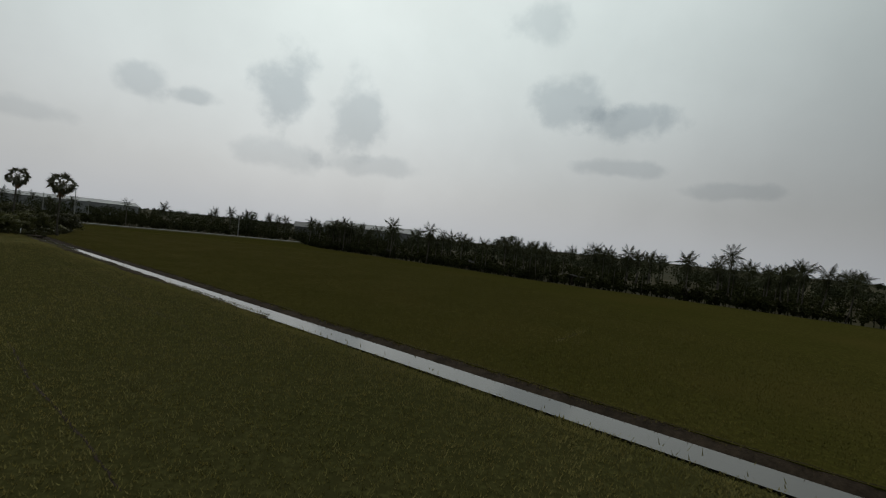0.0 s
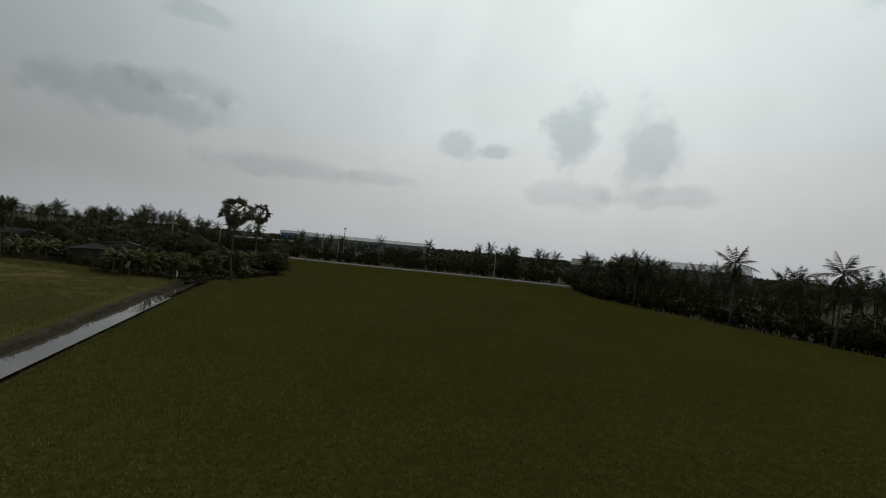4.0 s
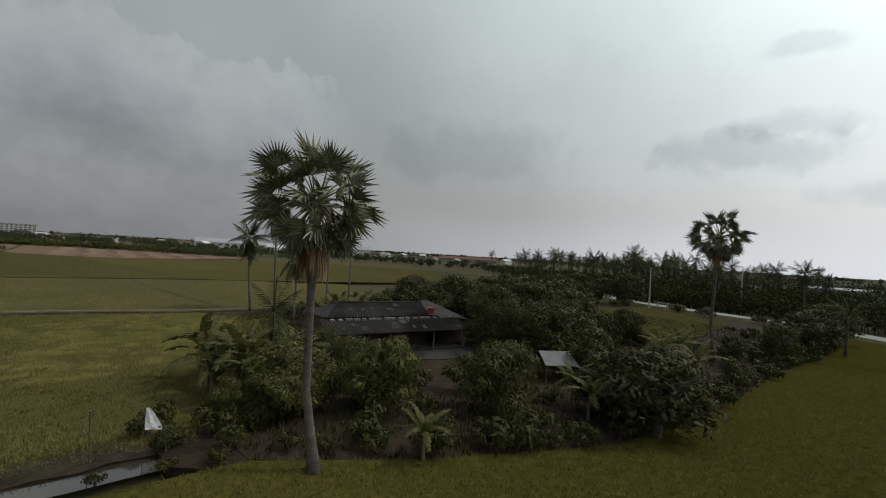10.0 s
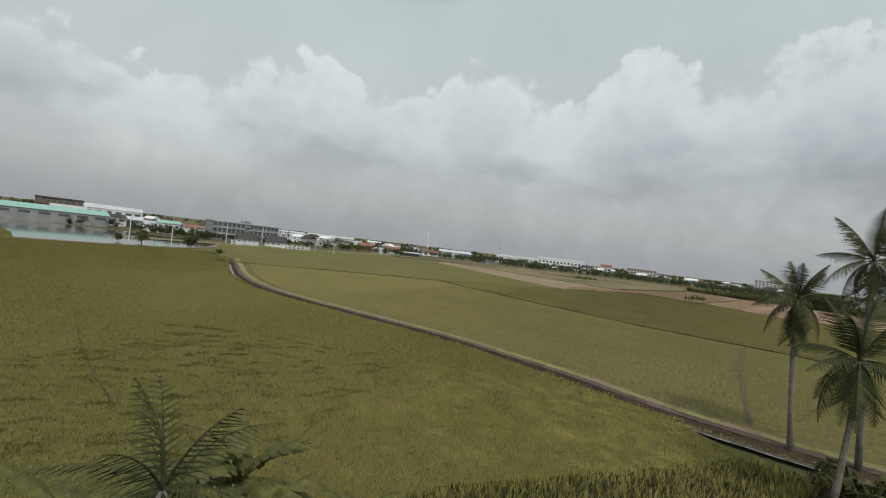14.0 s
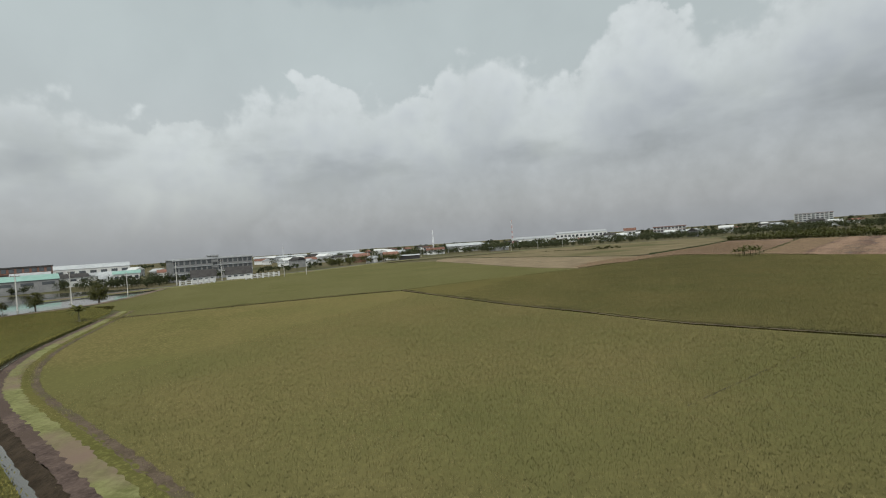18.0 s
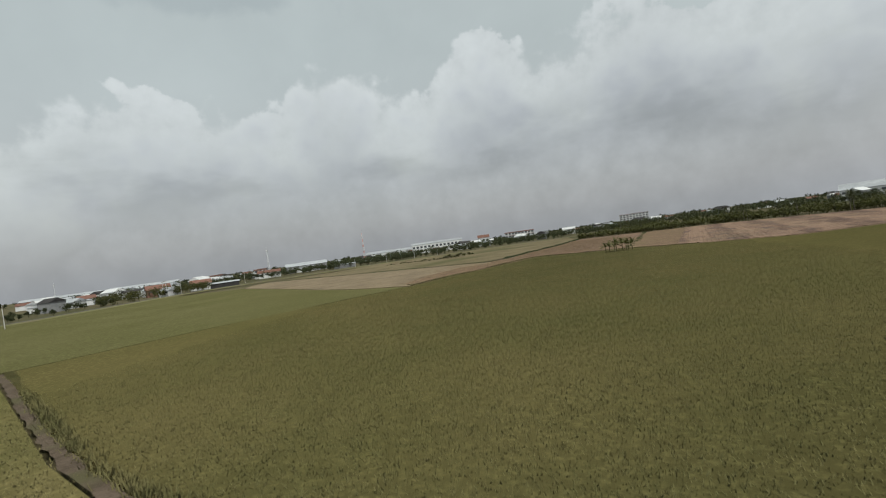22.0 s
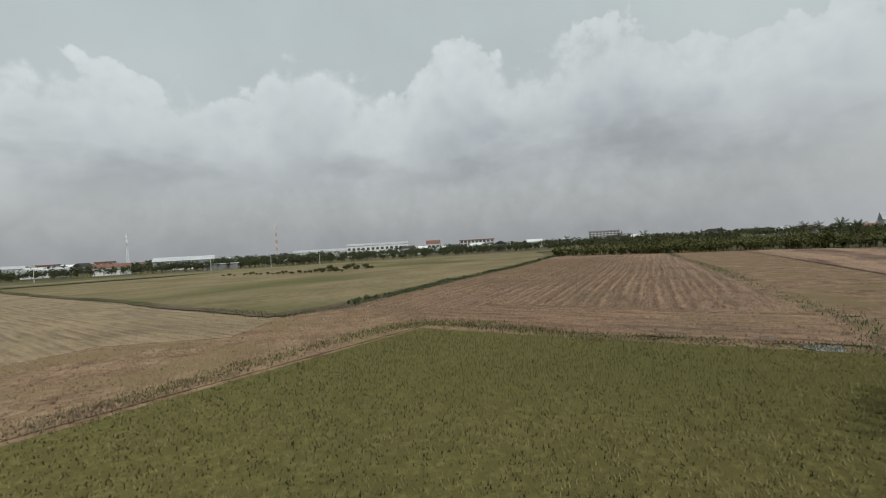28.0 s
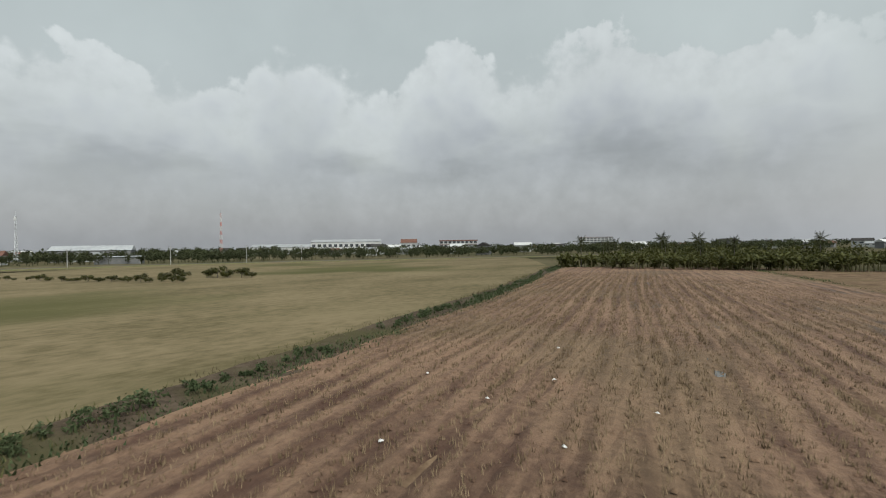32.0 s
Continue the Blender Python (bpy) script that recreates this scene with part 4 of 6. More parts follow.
def banana_leaf(rng, length, width):
    """A broad arching leaf along +x, torn into strips on both sides of its midrib."""
    m = Mesh()
    n = 9
    mid = []
    for k in range(n + 1):
        s = k / n
        mid.append(Vector((length * s * (1 - 0.14 * s), 0, length * (0.14 * s - 0.66 * s * s))))
    for k in range(n):
        for side in (1, -1):
            s = (k + 0.5) / n
            w = width * math.sin(math.pi * min(1, 0.1 + 0.88 * s)) ** 0.55 * rng.uniform(0.75, 1.12)
            gap = rng.uniform(0.0, 0.22)
            hang = w * rng.uniform(0.15, 0.6)
            a, b = mid[k], mid[k + 1]
            c, d = a.lerp(b, gap), a.lerp(b, 1 - gap * 0.5)
            fwd = (b - a) * rng.uniform(0.1, 0.5)
            m.add([a, b, d + fwd + Vector((0, side * w, -hang)), c + fwd + Vector((0, side * w, -hang))], [(0, 1, 2, 3)])
    return m


def banana(seed, height, leaves=9, single=False, name="banana_plant", label="banana plant with broad torn green leaves"):
    rng = random.Random(seed)
    e = thing(name, (0, 0, 0), label, "banana plant", "banana plants")
    st = height * 0.52
    part("stem", Mesh().tube([(0, 0, -0.2), (0.04, 0.02, st * 0.5), (0, 0.05, st)], [0.13, 0.11, 0.07], 6), STALK, e)
    shapes = [banana_leaf(rng, height * 0.55 * rng.uniform(0.85, 1.1), 0.3).data("leaf") for _ in range(3)]
    allm = Mesh()
    for k in range(leaves):
        m = pose(0, 0.05, st * 0.95, 0, 0, k * 137.5 + rng.uniform(-15, 15)) @ pose(0, 0, 0, rng.uniform(-25, 25), -(76 - 66 * k / leaves + rng.uniform(-8, 8)), 0)
        sh = shapes[k % 3]
        if single:
            allm.add([m @ q.co for q in sh.vertices], [tuple(f.vertices) for f in sh.polygons])
        else:
            ob = part("leaf", sh, BANANA, e)
            ob.matrix_basis = m
    if single:
        part("crown", allm, BANANA, e)
    return e


def bush(seed, height, spread, count, size, material, name="bush", label="low dark green bush", category="bush"):
    rng = random.Random(seed)
    e = thing(name, (0, 0, 0), label, category, "bushes")
    part("stem", limbs(rng, height * 0.8, spread * 0.8, 0.05, 4), BARK, e)
    lobes = [((rng.uniform(-0.6, 0.6) * spread, rng.uniform(-0.6, 0.6) * spread, height * rng.uniform(0.3, 0.66)), height * rng.uniform(0.25, 0.4)) for _ in range(6)]
    part("foliage", leaf_cloud(rng, lobes, count, size), material, e)
    return e


class Kinds:
    """Prototypes; the first use takes the prototype itself, later ones copies."""

    def __init__(self):
        self.made, self.used = {}, set()

    def put(self, key, build, x, y, turn=0.0, scale=1.0, z=0.0):
        if key not in self.made:
            self.made[key] = build()
        ob = self.made[key]
        if key in self.used:
            c = copy_thing(ob, pose(x, y, z, 0, 0, turn))
        else:
            self.used.add(key)
            c = ob
            c.matrix_basis = pose(x, y, z, 0, 0, turn)
        c.scale = scale if isinstance(scale, tuple) else (scale, scale, scale)
        return c


K = Kinds()
rng = random.Random(11)


def near_tree(x, y, h, s, light=False):
    k = rng.randrange(3)
    key = ("near", k, light)
    return K.put(key, lambda: broad_tree(20 + k, 5.0, 2.7, 4200 if light else 2900, 0.2 if light else 0.26, LEAF_L if light else LEAF, "mango_tree",
                                         "round light green leafy tree in the yard" if light else "dense dark green leafy tree in the grove"), x, y, rng.uniform(0, 360), (h / 5.0 * s, h / 5.0 * s, h / 5.0))


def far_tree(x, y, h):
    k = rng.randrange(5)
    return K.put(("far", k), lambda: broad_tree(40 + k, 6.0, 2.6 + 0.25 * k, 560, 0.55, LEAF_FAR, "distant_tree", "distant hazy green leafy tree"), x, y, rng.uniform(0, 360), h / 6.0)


def far_coco(x, y, h):
    k = rng.randrange(5)
    return K.put(("coco", k), lambda: coconut(60 + k, 9.0, 3.1, 17, 11, single=True, label="coconut palm in the plantation row", lean=0.9, fall=142), x, y, rng.uniform(0, 360), h / 9.0)


def far_banana(x, y, h):
    k = rng.randrange(4)
    return K.put(("ban", k), lambda: banana(80 + k, 4.0, 9, single=True, label="banana plant in the plantation edge"), x, y, rng.uniform(0, 360), h / 4.0)


def near_bush(x, y, h, weed=False):
    k = rng.randrange(3)
    return K.put(("bush", k, weed), lambda: bush(90 + k, 1.6, 1.3, 380, 0.26, WEED if weed else LEAF, label="leafy green weeds on the dyke" if weed else "low dark green bush"), x, y, rng.uniform(0, 360), h / 1.6)


# the two sugar palms
sugar_palm((-71.2, 84.8, 0), (0.5, -0.35), 10.75, 3.0, 5, "tall sugar palm with round fan-leaf crown at the canal end", 52)
sugar_palm((-105.6, 106.9, 0), (0.4, -0.1), 12.2, 3.0, 8, "tall sugar palm with a tight round crown in the grove", 46)
# coconuts and bare palm stems beside the farmhouse
for x, y, h, s in ((-108.2, 54.6, 13.4, 1), (-105.4, 53.0, 10.6, 2), (-101.6, 62.2, 8.4, 3)):
    c = coconut(100 + s, h, 3.2, 20, 34, label="slender coconut palm beside the farmhouse", lean=0.8, fall=165)
    c.matrix_basis = pose(x, y, 0, 0, 0, 70 * s)
for x, y, h, s in ((-107.5, 63.0, 8.6, 1), (-111.0, 64.3, 7.4, 2)):
    e = thing("palm_stump", (x, y, 0), "bare leafless palm stem behind the farmhouse", "dead palm", "palm stumps")
    part("stem", Mesh().tube([(0, 0, -0.3), (0.15, 0, h * 0.4), (0.1 * s, 0.1, h)], [0.17, 0.13, 0.11], 8), BARK, e, smooth=True)
    part("broken_top", Mesh().tube([(0.1 * s, 0.1, h - 0.05), (0.16 * s, 0.14, h + 0.25)], [0.16, 0.05], 6), PALM_DRY, e)
# grove round the farmhouse: x, y, height, width factor, light
GROVE = ((-81.6, 98.6, 4.7, 1.4, 0), (-87.7, 81.4, 2.7, 0.8, 1), (-84.6, 96.0, 3.8, 1.0, 0), (-76.6, 79.8, 4.0, 1.3, 1), (-81.8, 80.5, 3.6, 1.1, 1), (-84.0, 79.2, 2.9, 0.8, 1),
         (-73.3, 78.3, 2.6, 0.8, 1), (-85.2, 72.3, 3.4, 0.8, 1), (-88, 70.5, 2.4, 0.8, 1), (-91.5, 69.3, 2.0, 0.8, 0), (-88.5, 99.5, 3.6, 1.0, 0),
         (-101.5, 73, 4.4, 1.0, 0), (-107, 74, 6.3, 1.0, 0), (-104, 78.5, 5.0, 1.0, 0), (-99.5, 88.5, 5.4, 1.0, 0), (-103, 89, 7.0, 1.0, 0), (-106, 93, 6.4, 1.0, 0), (-110.5, 91.5, 7.2, 1.0, 0), (-112, 86, 7.0, 1.0, 0),
         (-108, 81, 6.4, 1.0, 0), (-97, 93.5, 5.2, 1.1, 0), (-92, 95.5, 4.2, 1.0, 0), (-103.5, 96.5, 4.4, 1.0, 0), (-113, 79, 6.8, 1.0, 0), (-118, 86, 6.4, 1.1, 0), (-118, 74, 5.2, 1.1, 0), (-112, 70, 4.2, 1.0, 0),
         (-126, 80, 6.2, 1.1, 0), (-126, 69, 4.4, 1.0, 0), (-134, 85, 6.6, 1.1, 0), (-142, 81, 6.4, 1.1, 0), (-147, 90, 6.8, 1.1, 0), (-138, 90, 5.6, 1.1, 0), (-128, 88, 5.6, 1.0, 0), (-155, 93, 7.0, 1.1, 0), (-133, 74, 5.0, 1.1, 0),
         (-108.5, 113.5, 4.2, 1.0, 0), (-113, 116.5, 5.2, 1.1, 0), (-118, 120, 5.4, 1.1, 0), (-123, 122.5, 5.2, 1.1, 0), (-128, 126, 5.6, 1.1, 0), (-134, 127, 5.2, 1.1, 0), (-104.5, 108.2, 3.0, 0.9, 0), (-164, 104, 7.2, 1.1, 0), (-166, 97, 7.4, 1.1, 0), (-96, 106, 2.4, 1, 0))
def mango(x, y, h, r, seed, light, turn=0.0):
    """A round dense fruit tree of its own, with many narrow drooping leaves."""
    e = broad_tree(seed, h, r * 1.12, 11000, 0.17, LEAF_L if light else LEAF, "mango_tree", "round dense mango tree in the farm yard" if light else "tall dense dark fruit tree behind the yard", 0.06)
    e.matrix_basis = pose(x, y, 0, 0, 0, turn)


for x, y, h, r, seed, light in ((-78.6, 84.2, 4.3, 2.4, 301, 1), (-81.0, 90.4, 4.3, 2.6, 302, 1), (-95.6, 89.6, 6.0, 3.2, 303, 0), (-100.4, 92.6, 5.8, 3.3, 304, 0), (-99.0, 86.4, 6.6, 3.0, 305, 0),
                                (-116.0, 72.8, 6.6, 3.4, 306, 0), (-110.6, 99.4, 4.2, 2.3, 307, 0), (-106.0, 88.0, 6.6, 3.2, 308, 0), (-75.2, 80.2, 3.0, 1.8, 309, 1), (-84.8, 98.6, 4.6, 2.6, 310, 0)):
    mango(x, y, h, r, seed, light, seed * 31)
PATCH_RICE = [(-110.5, 98.5), (-117, 106.5), (-128, 112), (-142, 118), (-153, 114.5), (-159, 105), (-152, 98), (-136, 95.5), (-121, 94)]
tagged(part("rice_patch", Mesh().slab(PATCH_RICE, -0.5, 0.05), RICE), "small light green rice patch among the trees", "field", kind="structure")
for x, y, h, s, light in GROVE:
    near_tree(x, y, h, s, light)
for x, y, h in ((-77.5, 75.5, 4.8), (-79, 77, 4.2), (-76, 77.5, 3.8), (-82.5, 76.5, 4), (-84, 74.5, 3.2), (-80, 74.5, 3.4), (-97, 101, 4.2), (-101, 103, 4), (-94, 103, 4), (-109, 68, 3.8), (-109.5, 64, 3.6),
                (-73.9, 88.4, 2.6), (-103.5, 64, 3.4), (-114, 66, 3.8), (-84.2, 95.8, 3.4), (-86.5, 97.5, 3.6), (-121, 92, 3.6), (-123, 91.5, 3.4), (-119, 93, 3.6), (-119.5, 91, 3.2), (-84.3, 94.2, 3.2), (-82.6, 95.2, 3.0), (-117, 62, 3.4), (-106, 66, 3.6), (-78, 79.5, 3.6), (-78.9, 71.4, 4.9), (-77.6, 73, 4.2), (-76.9, 76.7, 4.0), (-80.7, 74.8, 4.2), (-82.7, 75.1, 3.6), (-82.6, 71.8, 3.4), (-78.6, 76.8, 3.6), (-76, 75, 3.4), (-80.2, 72.6, 3.8), (-101, 67.7, 4.2), (-105.9, 65.4, 4.2), (-103, 70, 4.2), (-100.5, 71.5, 3.8)):
    k = rng.randrange(3)
    K.put(("nearban", k), lambda: banana(110 + k, 4.0, 10), x, y, rng.uniform(0, 360), h / 4.0)
YARD = [(-86, 74), (-99, 83), (-96.5, 88), (-88, 90), (-83.5, 87.5), (-81.5, 82), (-82, 77)]
for k in range(230):
    x, y = rng.uniform(-160, -66), rng.uniform(58, 130)
    if inside(GROVE_EDGE + [(-158, 122), (-158, 70), (-112, 60), (-100, 58), (-88, 67), (-74, 71.5), (-66, 74)], np.array([x]), np.array([y]))[0] and not inside(PATCH_RICE, np.array([x]), np.array([y]))[0] and not inside(YARD, np.array([x]), np.array([y]))[0]:
        near_bush(x, y, rng.uniform(0.8, 2.2))
for p in smooth_line(GROVE_EDGE[1:], 1.6):
    near_bush(p.x - rng.uniform(0.3, 1.4), p.y - rng.uniform(-0.4, 0.6), rng.uniform(0.6, 1.5))
# coconut in the yard with low fronds, young papayas
for x, y, h, s in ((-79.5, 76.0, 5.6, 1), (-112, 125, 6.2, 2), (-118, 123, 5.6, 4), (-112.5, 153, 9.2, 3), (-147, 158, 7.4, 5)):
    c = coconut(130 + s, h, 2.8, 14, 15, label="young coconut palm with low arching fronds", lean=0.3)
    c.matrix_basis = pose(x, y, 0, 0, 0, 50 * s)


def woods(name, spots, material, label, seed, lobes=5, leaves=150, size=0.6):
    """Far trees that nobody could count, joined into one mesh: spots of (x, y, height)."""
    r = np.random.default_rng(seed)
    v = []
    for x, y, h in spots:
        w = h * r.uniform(0.34, 0.55)
        c = np.stack([r.normal(0, w * 0.42, lobes), r.normal(0, w * 0.42, lobes), r.uniform(0.25, 0.72, lobes) * h], 1)
        rad = w * r.uniform(0.4, 0.62, lobes)
        pick = r.integers(0, lobes, leaves)
        d = r.normal(0, 1, (leaves, 3))
        d /= np.linalg.norm(d, axis=1)[:, None]
        p = c[pick] + d * rad[pick][:, None] * r.uniform(0.6, 1.1, leaves)[:, None] * (1, 1, 0.85)
        p[:, 2] = np.maximum(p[:, 2], 0.15)
        a, b = r.normal(0, 1, (leaves, 3)), r.normal(0, 1, (leaves, 3))
        a *= (size * r.uniform(0.5, 1.1, leaves) / np.linalg.norm(a, axis=1))[:, None]
        b *= (size * 0.6 * r.uniform(0.5, 1.1, leaves) / np.linalg.norm(b, axis=1))[:, None]
        p += (x, y, 0)
        v.append(np.stack([p - b, p + b, p + a], 1).reshape(-1, 3))
        k = h * 0.5
        tr = np.array([(-0.12, 0, -0.5), (0.12, 0, -0.5), (0, 0.05, k), (0, -0.12, -0.5), (0, 0.12, -0.5), (0.05, 0, k)]) + (x, y, 0)
        v.append(tr)
    v = np.concatenate(v)
    ob = soup(name, v, np.arange(len(v)).reshape(-1, 3), material)
    return tagged(ob, label, "trees", kind="stuff")


def along(line, depth, n, lo, hi, power=1.3):
    pts = smooth_line(line, 3.0)
    out = []
    for _ in range(n):
        i = rng.randrange(len(pts) - 1)
        p = pts[i].lerp(pts[i + 1], rng.random())
        d = (pts[i + 1] - pts[i]).normalized()
        o = rng.random() ** power * depth
        out.append((p.x - d.y * o, p.y + d.x * o, rng.uniform(lo, hi)))
    return out


def palm_belt(name, spots, label):
    """Coconut palms too crowded to count, joined into one mesh."""
    r = random.Random(len(spots))
    kinds = []
    for k in range(3):
        m = Mesh()
        m.tube([(0, 0, -0.5), (0.2, 0.1, 4.0), (0.3, 0.2, 7.9)], [0.17, 0.12, 0.1], 5)
        for j in range(14):
            s = j / 14
            f = frond(r, 3.0 * r.uniform(0.9, 1.1), 10, 0.45 + 0.6 * s, 0.075)
            t = pose(0.3, 0.2, 7.9, 0, 0, j * 137.5) @ pose(0, 0, 0, r.uniform(-20, 20), -(76 - 140 * s), 0)
            m.add([t @ Vector(q) for q in f.v], f.f)
        kinds.append(m)
    out = Mesh()
    for x, y, h in spots:
        k = kinds[r.randrange(3)]
        t = pose(x, y, 0, 0, 0, r.uniform(0, 360)) @ Matrix.Scale(h / 9.0, 4)
        out.add([t @ Vector(q) for q in k.v], k.f)
    return tagged(part(name, out, COCO), label, "palms", kind="stuff")


# coconut belt on the north-east side
NE = [(-58, 178), (-39, 153), (-11, 136), (8, 124), (22, 112.5), (40, 102.5), (56, 97), (66, 91), (86, 81), (155, 46), (225, 9)]
for x, y, h in along(NE, 22, 130, 6.2, 9.4, 1.1):
    far_coco(x, y, h)
palm_belt("orchard_palms", along(NE, 40, 130, 5.6, 8.6, 1.0) + along(NE, 75, 70, 7.6, 9.6, 0.7), "coconut palms crowded in the orchard belt")
woods("orchard_undergrowth", along(NE, 7, 560, 1.4, 3.4, 1.0) + along(NE, 55, 620, 2.8, 4.8, 1.0), LEAF_DARK, "dense dark orchard undergrowth below the palms", 21, 4, 90, 0.6)
woods("orchard_edge_scrub", along(NE, 4, 420, 0.9, 1.9, 1.0), LEAF_DARK, "low dark scrub along the orchard edge", 36, 4, 70, 0.45)
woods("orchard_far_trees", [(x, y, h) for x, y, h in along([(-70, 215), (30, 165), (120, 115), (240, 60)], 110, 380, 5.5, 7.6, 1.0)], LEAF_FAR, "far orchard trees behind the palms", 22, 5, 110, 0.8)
far_tree(29, 238, 14.5)
far_tree(-84.6, 186.2, 12.0)
for x, y, h in ((0.5, 126.5, 10.4), (74.0, 110.0, 11.6), (-12.0, 137.0, 10.8), (85.0, 103.0, 9.8), (-31.0, 150.0, 10.0)):
    far_coco(x, y, h)
# scrub and trees behind the road
R_N = [(-24, 196), (-60, 184), (-80, 175), (-97, 165), (-111, 155), (-121, 149), (-130, 144.5), (-143, 138.5), (-154, 130), (-172, 112), (-190, 103), (-240, 86)]
woods("roadside_scrub", along(R_N, -14, 420, 1.8, 4.4, 1.0) + along(R_N, -40, 380, 3.0, 6.0, 1.0) + along(R_N, -90, 300, 4.5, 7.4, 0.8), LEAF_DARK, "scrub and trees behind the road", 23, 5, 110, 0.55)
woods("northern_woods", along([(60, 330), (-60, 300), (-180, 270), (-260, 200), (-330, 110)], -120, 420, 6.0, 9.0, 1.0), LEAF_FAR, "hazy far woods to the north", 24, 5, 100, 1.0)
for x, y, h in along(R_N, -60, 26, 7.0, 10.8, 0.8):
    far_coco(x, y, h)
W_N = [(-150, 90), (-165, 82), (-200, 80), (-260, 60), (-340, 30)]
woods("western_scrub", along(W_N, -70, 420, 2.5, 5.8, 1.0), LEAF_DARK, "scrub and fruit trees beyond the farm", 25, 5, 100, 0.6)
palm_belt("western_palms", along(W_N, -110, 60, 7.0, 11.5, 1.0) + along([(-180, 104), (-320, 60)], -70, 60, 9.0, 12.6, 1.0), "coconut palms scattered beyond the farm")
woods("western_treeline", along([(-330, 10), (-370, -60), (-385, -160), (-350, -270)], -50, 320, 3.0, 7.0, 1.0), LEAF_FAR, "hazy tree line before the western factories", 26, 5, 90, 0.9)
# banana plantation
PLANT = [(-209.5, -237.0), (-222, -217), (-236, -204), (-251, -190), (-263, -172), (-262, -140), (-272, -100)]
for x, y, h in along(PLANT[:5], 5, 150, 2.4, 3.5, 0.8):
    far_banana(x, y, h)
for x, y, h in along(PLANT, 40, 60, 4.0, 6.4, 1.0):
    far_coco(x, y, h)
woods("plantation_rows", along(PLANT, 24, 420, 1.8, 3.6, 0.9) + along(PLANT, 70, 300, 3.0, 5.4, 0.7), LEAF_L, "dense banana and fruit rows behind the harvested field", 27, 5, 100, 0.6)
# woods and gardens along the southern horizon
SOUTH = [(90, -330), (30, -345), (-30, -352), (-100, -352), (-190, -365), (-300, -370), (-380, -330)]
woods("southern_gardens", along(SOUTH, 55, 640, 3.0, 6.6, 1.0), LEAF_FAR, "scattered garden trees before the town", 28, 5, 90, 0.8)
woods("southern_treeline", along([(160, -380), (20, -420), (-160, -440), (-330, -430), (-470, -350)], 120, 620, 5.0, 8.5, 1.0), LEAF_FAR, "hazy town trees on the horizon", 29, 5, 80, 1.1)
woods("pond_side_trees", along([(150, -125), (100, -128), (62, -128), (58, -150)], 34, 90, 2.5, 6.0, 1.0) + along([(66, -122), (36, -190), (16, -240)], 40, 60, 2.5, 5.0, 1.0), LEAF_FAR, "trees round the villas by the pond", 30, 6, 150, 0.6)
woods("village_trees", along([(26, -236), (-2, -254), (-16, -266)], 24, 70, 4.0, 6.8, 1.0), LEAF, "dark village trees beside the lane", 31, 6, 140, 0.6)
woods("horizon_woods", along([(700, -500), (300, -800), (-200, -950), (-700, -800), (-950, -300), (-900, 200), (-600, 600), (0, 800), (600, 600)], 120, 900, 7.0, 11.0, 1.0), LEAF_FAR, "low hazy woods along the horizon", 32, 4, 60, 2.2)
for x, y, h in ((33.6, -56.0, 4.6), (37.7, -51.0, 2.6), (20.5, -62.5, 5.6), (24, -66, 4.2)):
    near_tree(x, y, h, 1.0)
c = K.put(("ban", 9), lambda: banana(99, 3.0, 12, label="bushy young palm at the bend of the ditch", name="palm_bush"), -14.3, -25.9, 30, 1.3)
for x, y, h in ((-161.0, -103.0, 3.9), (-162.5, -101.2, 3.4), (-159.8, -101.5, 3.2), (-164.0, -102.8, 3.3), (-160.2, -104.6, 3.0), (-163.2, -104.2, 3.6), (-161.8, -105.2, 2.8), (-165.4, -103.8, 3.2), (-158.6, -103.4, 2.8)):
    far_banana(x, y, h)
woods("dyke_bushes", [(p.x + rng.uniform(-0.4, 0.4), p.y + rng.uniform(-0.3, 0.3), rng.uniform(0.25, 0.5) + 0.35 * max(0, math.sin(k * 0.19) * math.sin(k * 0.071 + 1))) for k, p in enumerate(smooth_line(DYKE[1:], 0.4)) if math.sin(k * 0.13) + 0.7 * math.sin(k * 0.31 + 2) + rng.uniform(-0.6, 0.6) > -0.55], WEED, "leafy blue-green weeds crowding the dyke", 35, 4, 60, 0.13)
for x, y, h in ((-117, -236, 1.6), (-122, -232, 1.4), (-127, -229, 1.7), (-131, -227, 1.6), (-136, -224, 1.9), (-141, -222.5, 1.8), (-139, -230, 2.6), (-145, -231, 2.8), (-149, -229.5, 2.6), (-110, -240, 1.2)):
    near_bush(x, y, h * 0.75)
    near_bush(x + 1.9, y - 0.9, h * 0.55)
    near_bush(x - 1.6, y + 1.0, h * 0.5)


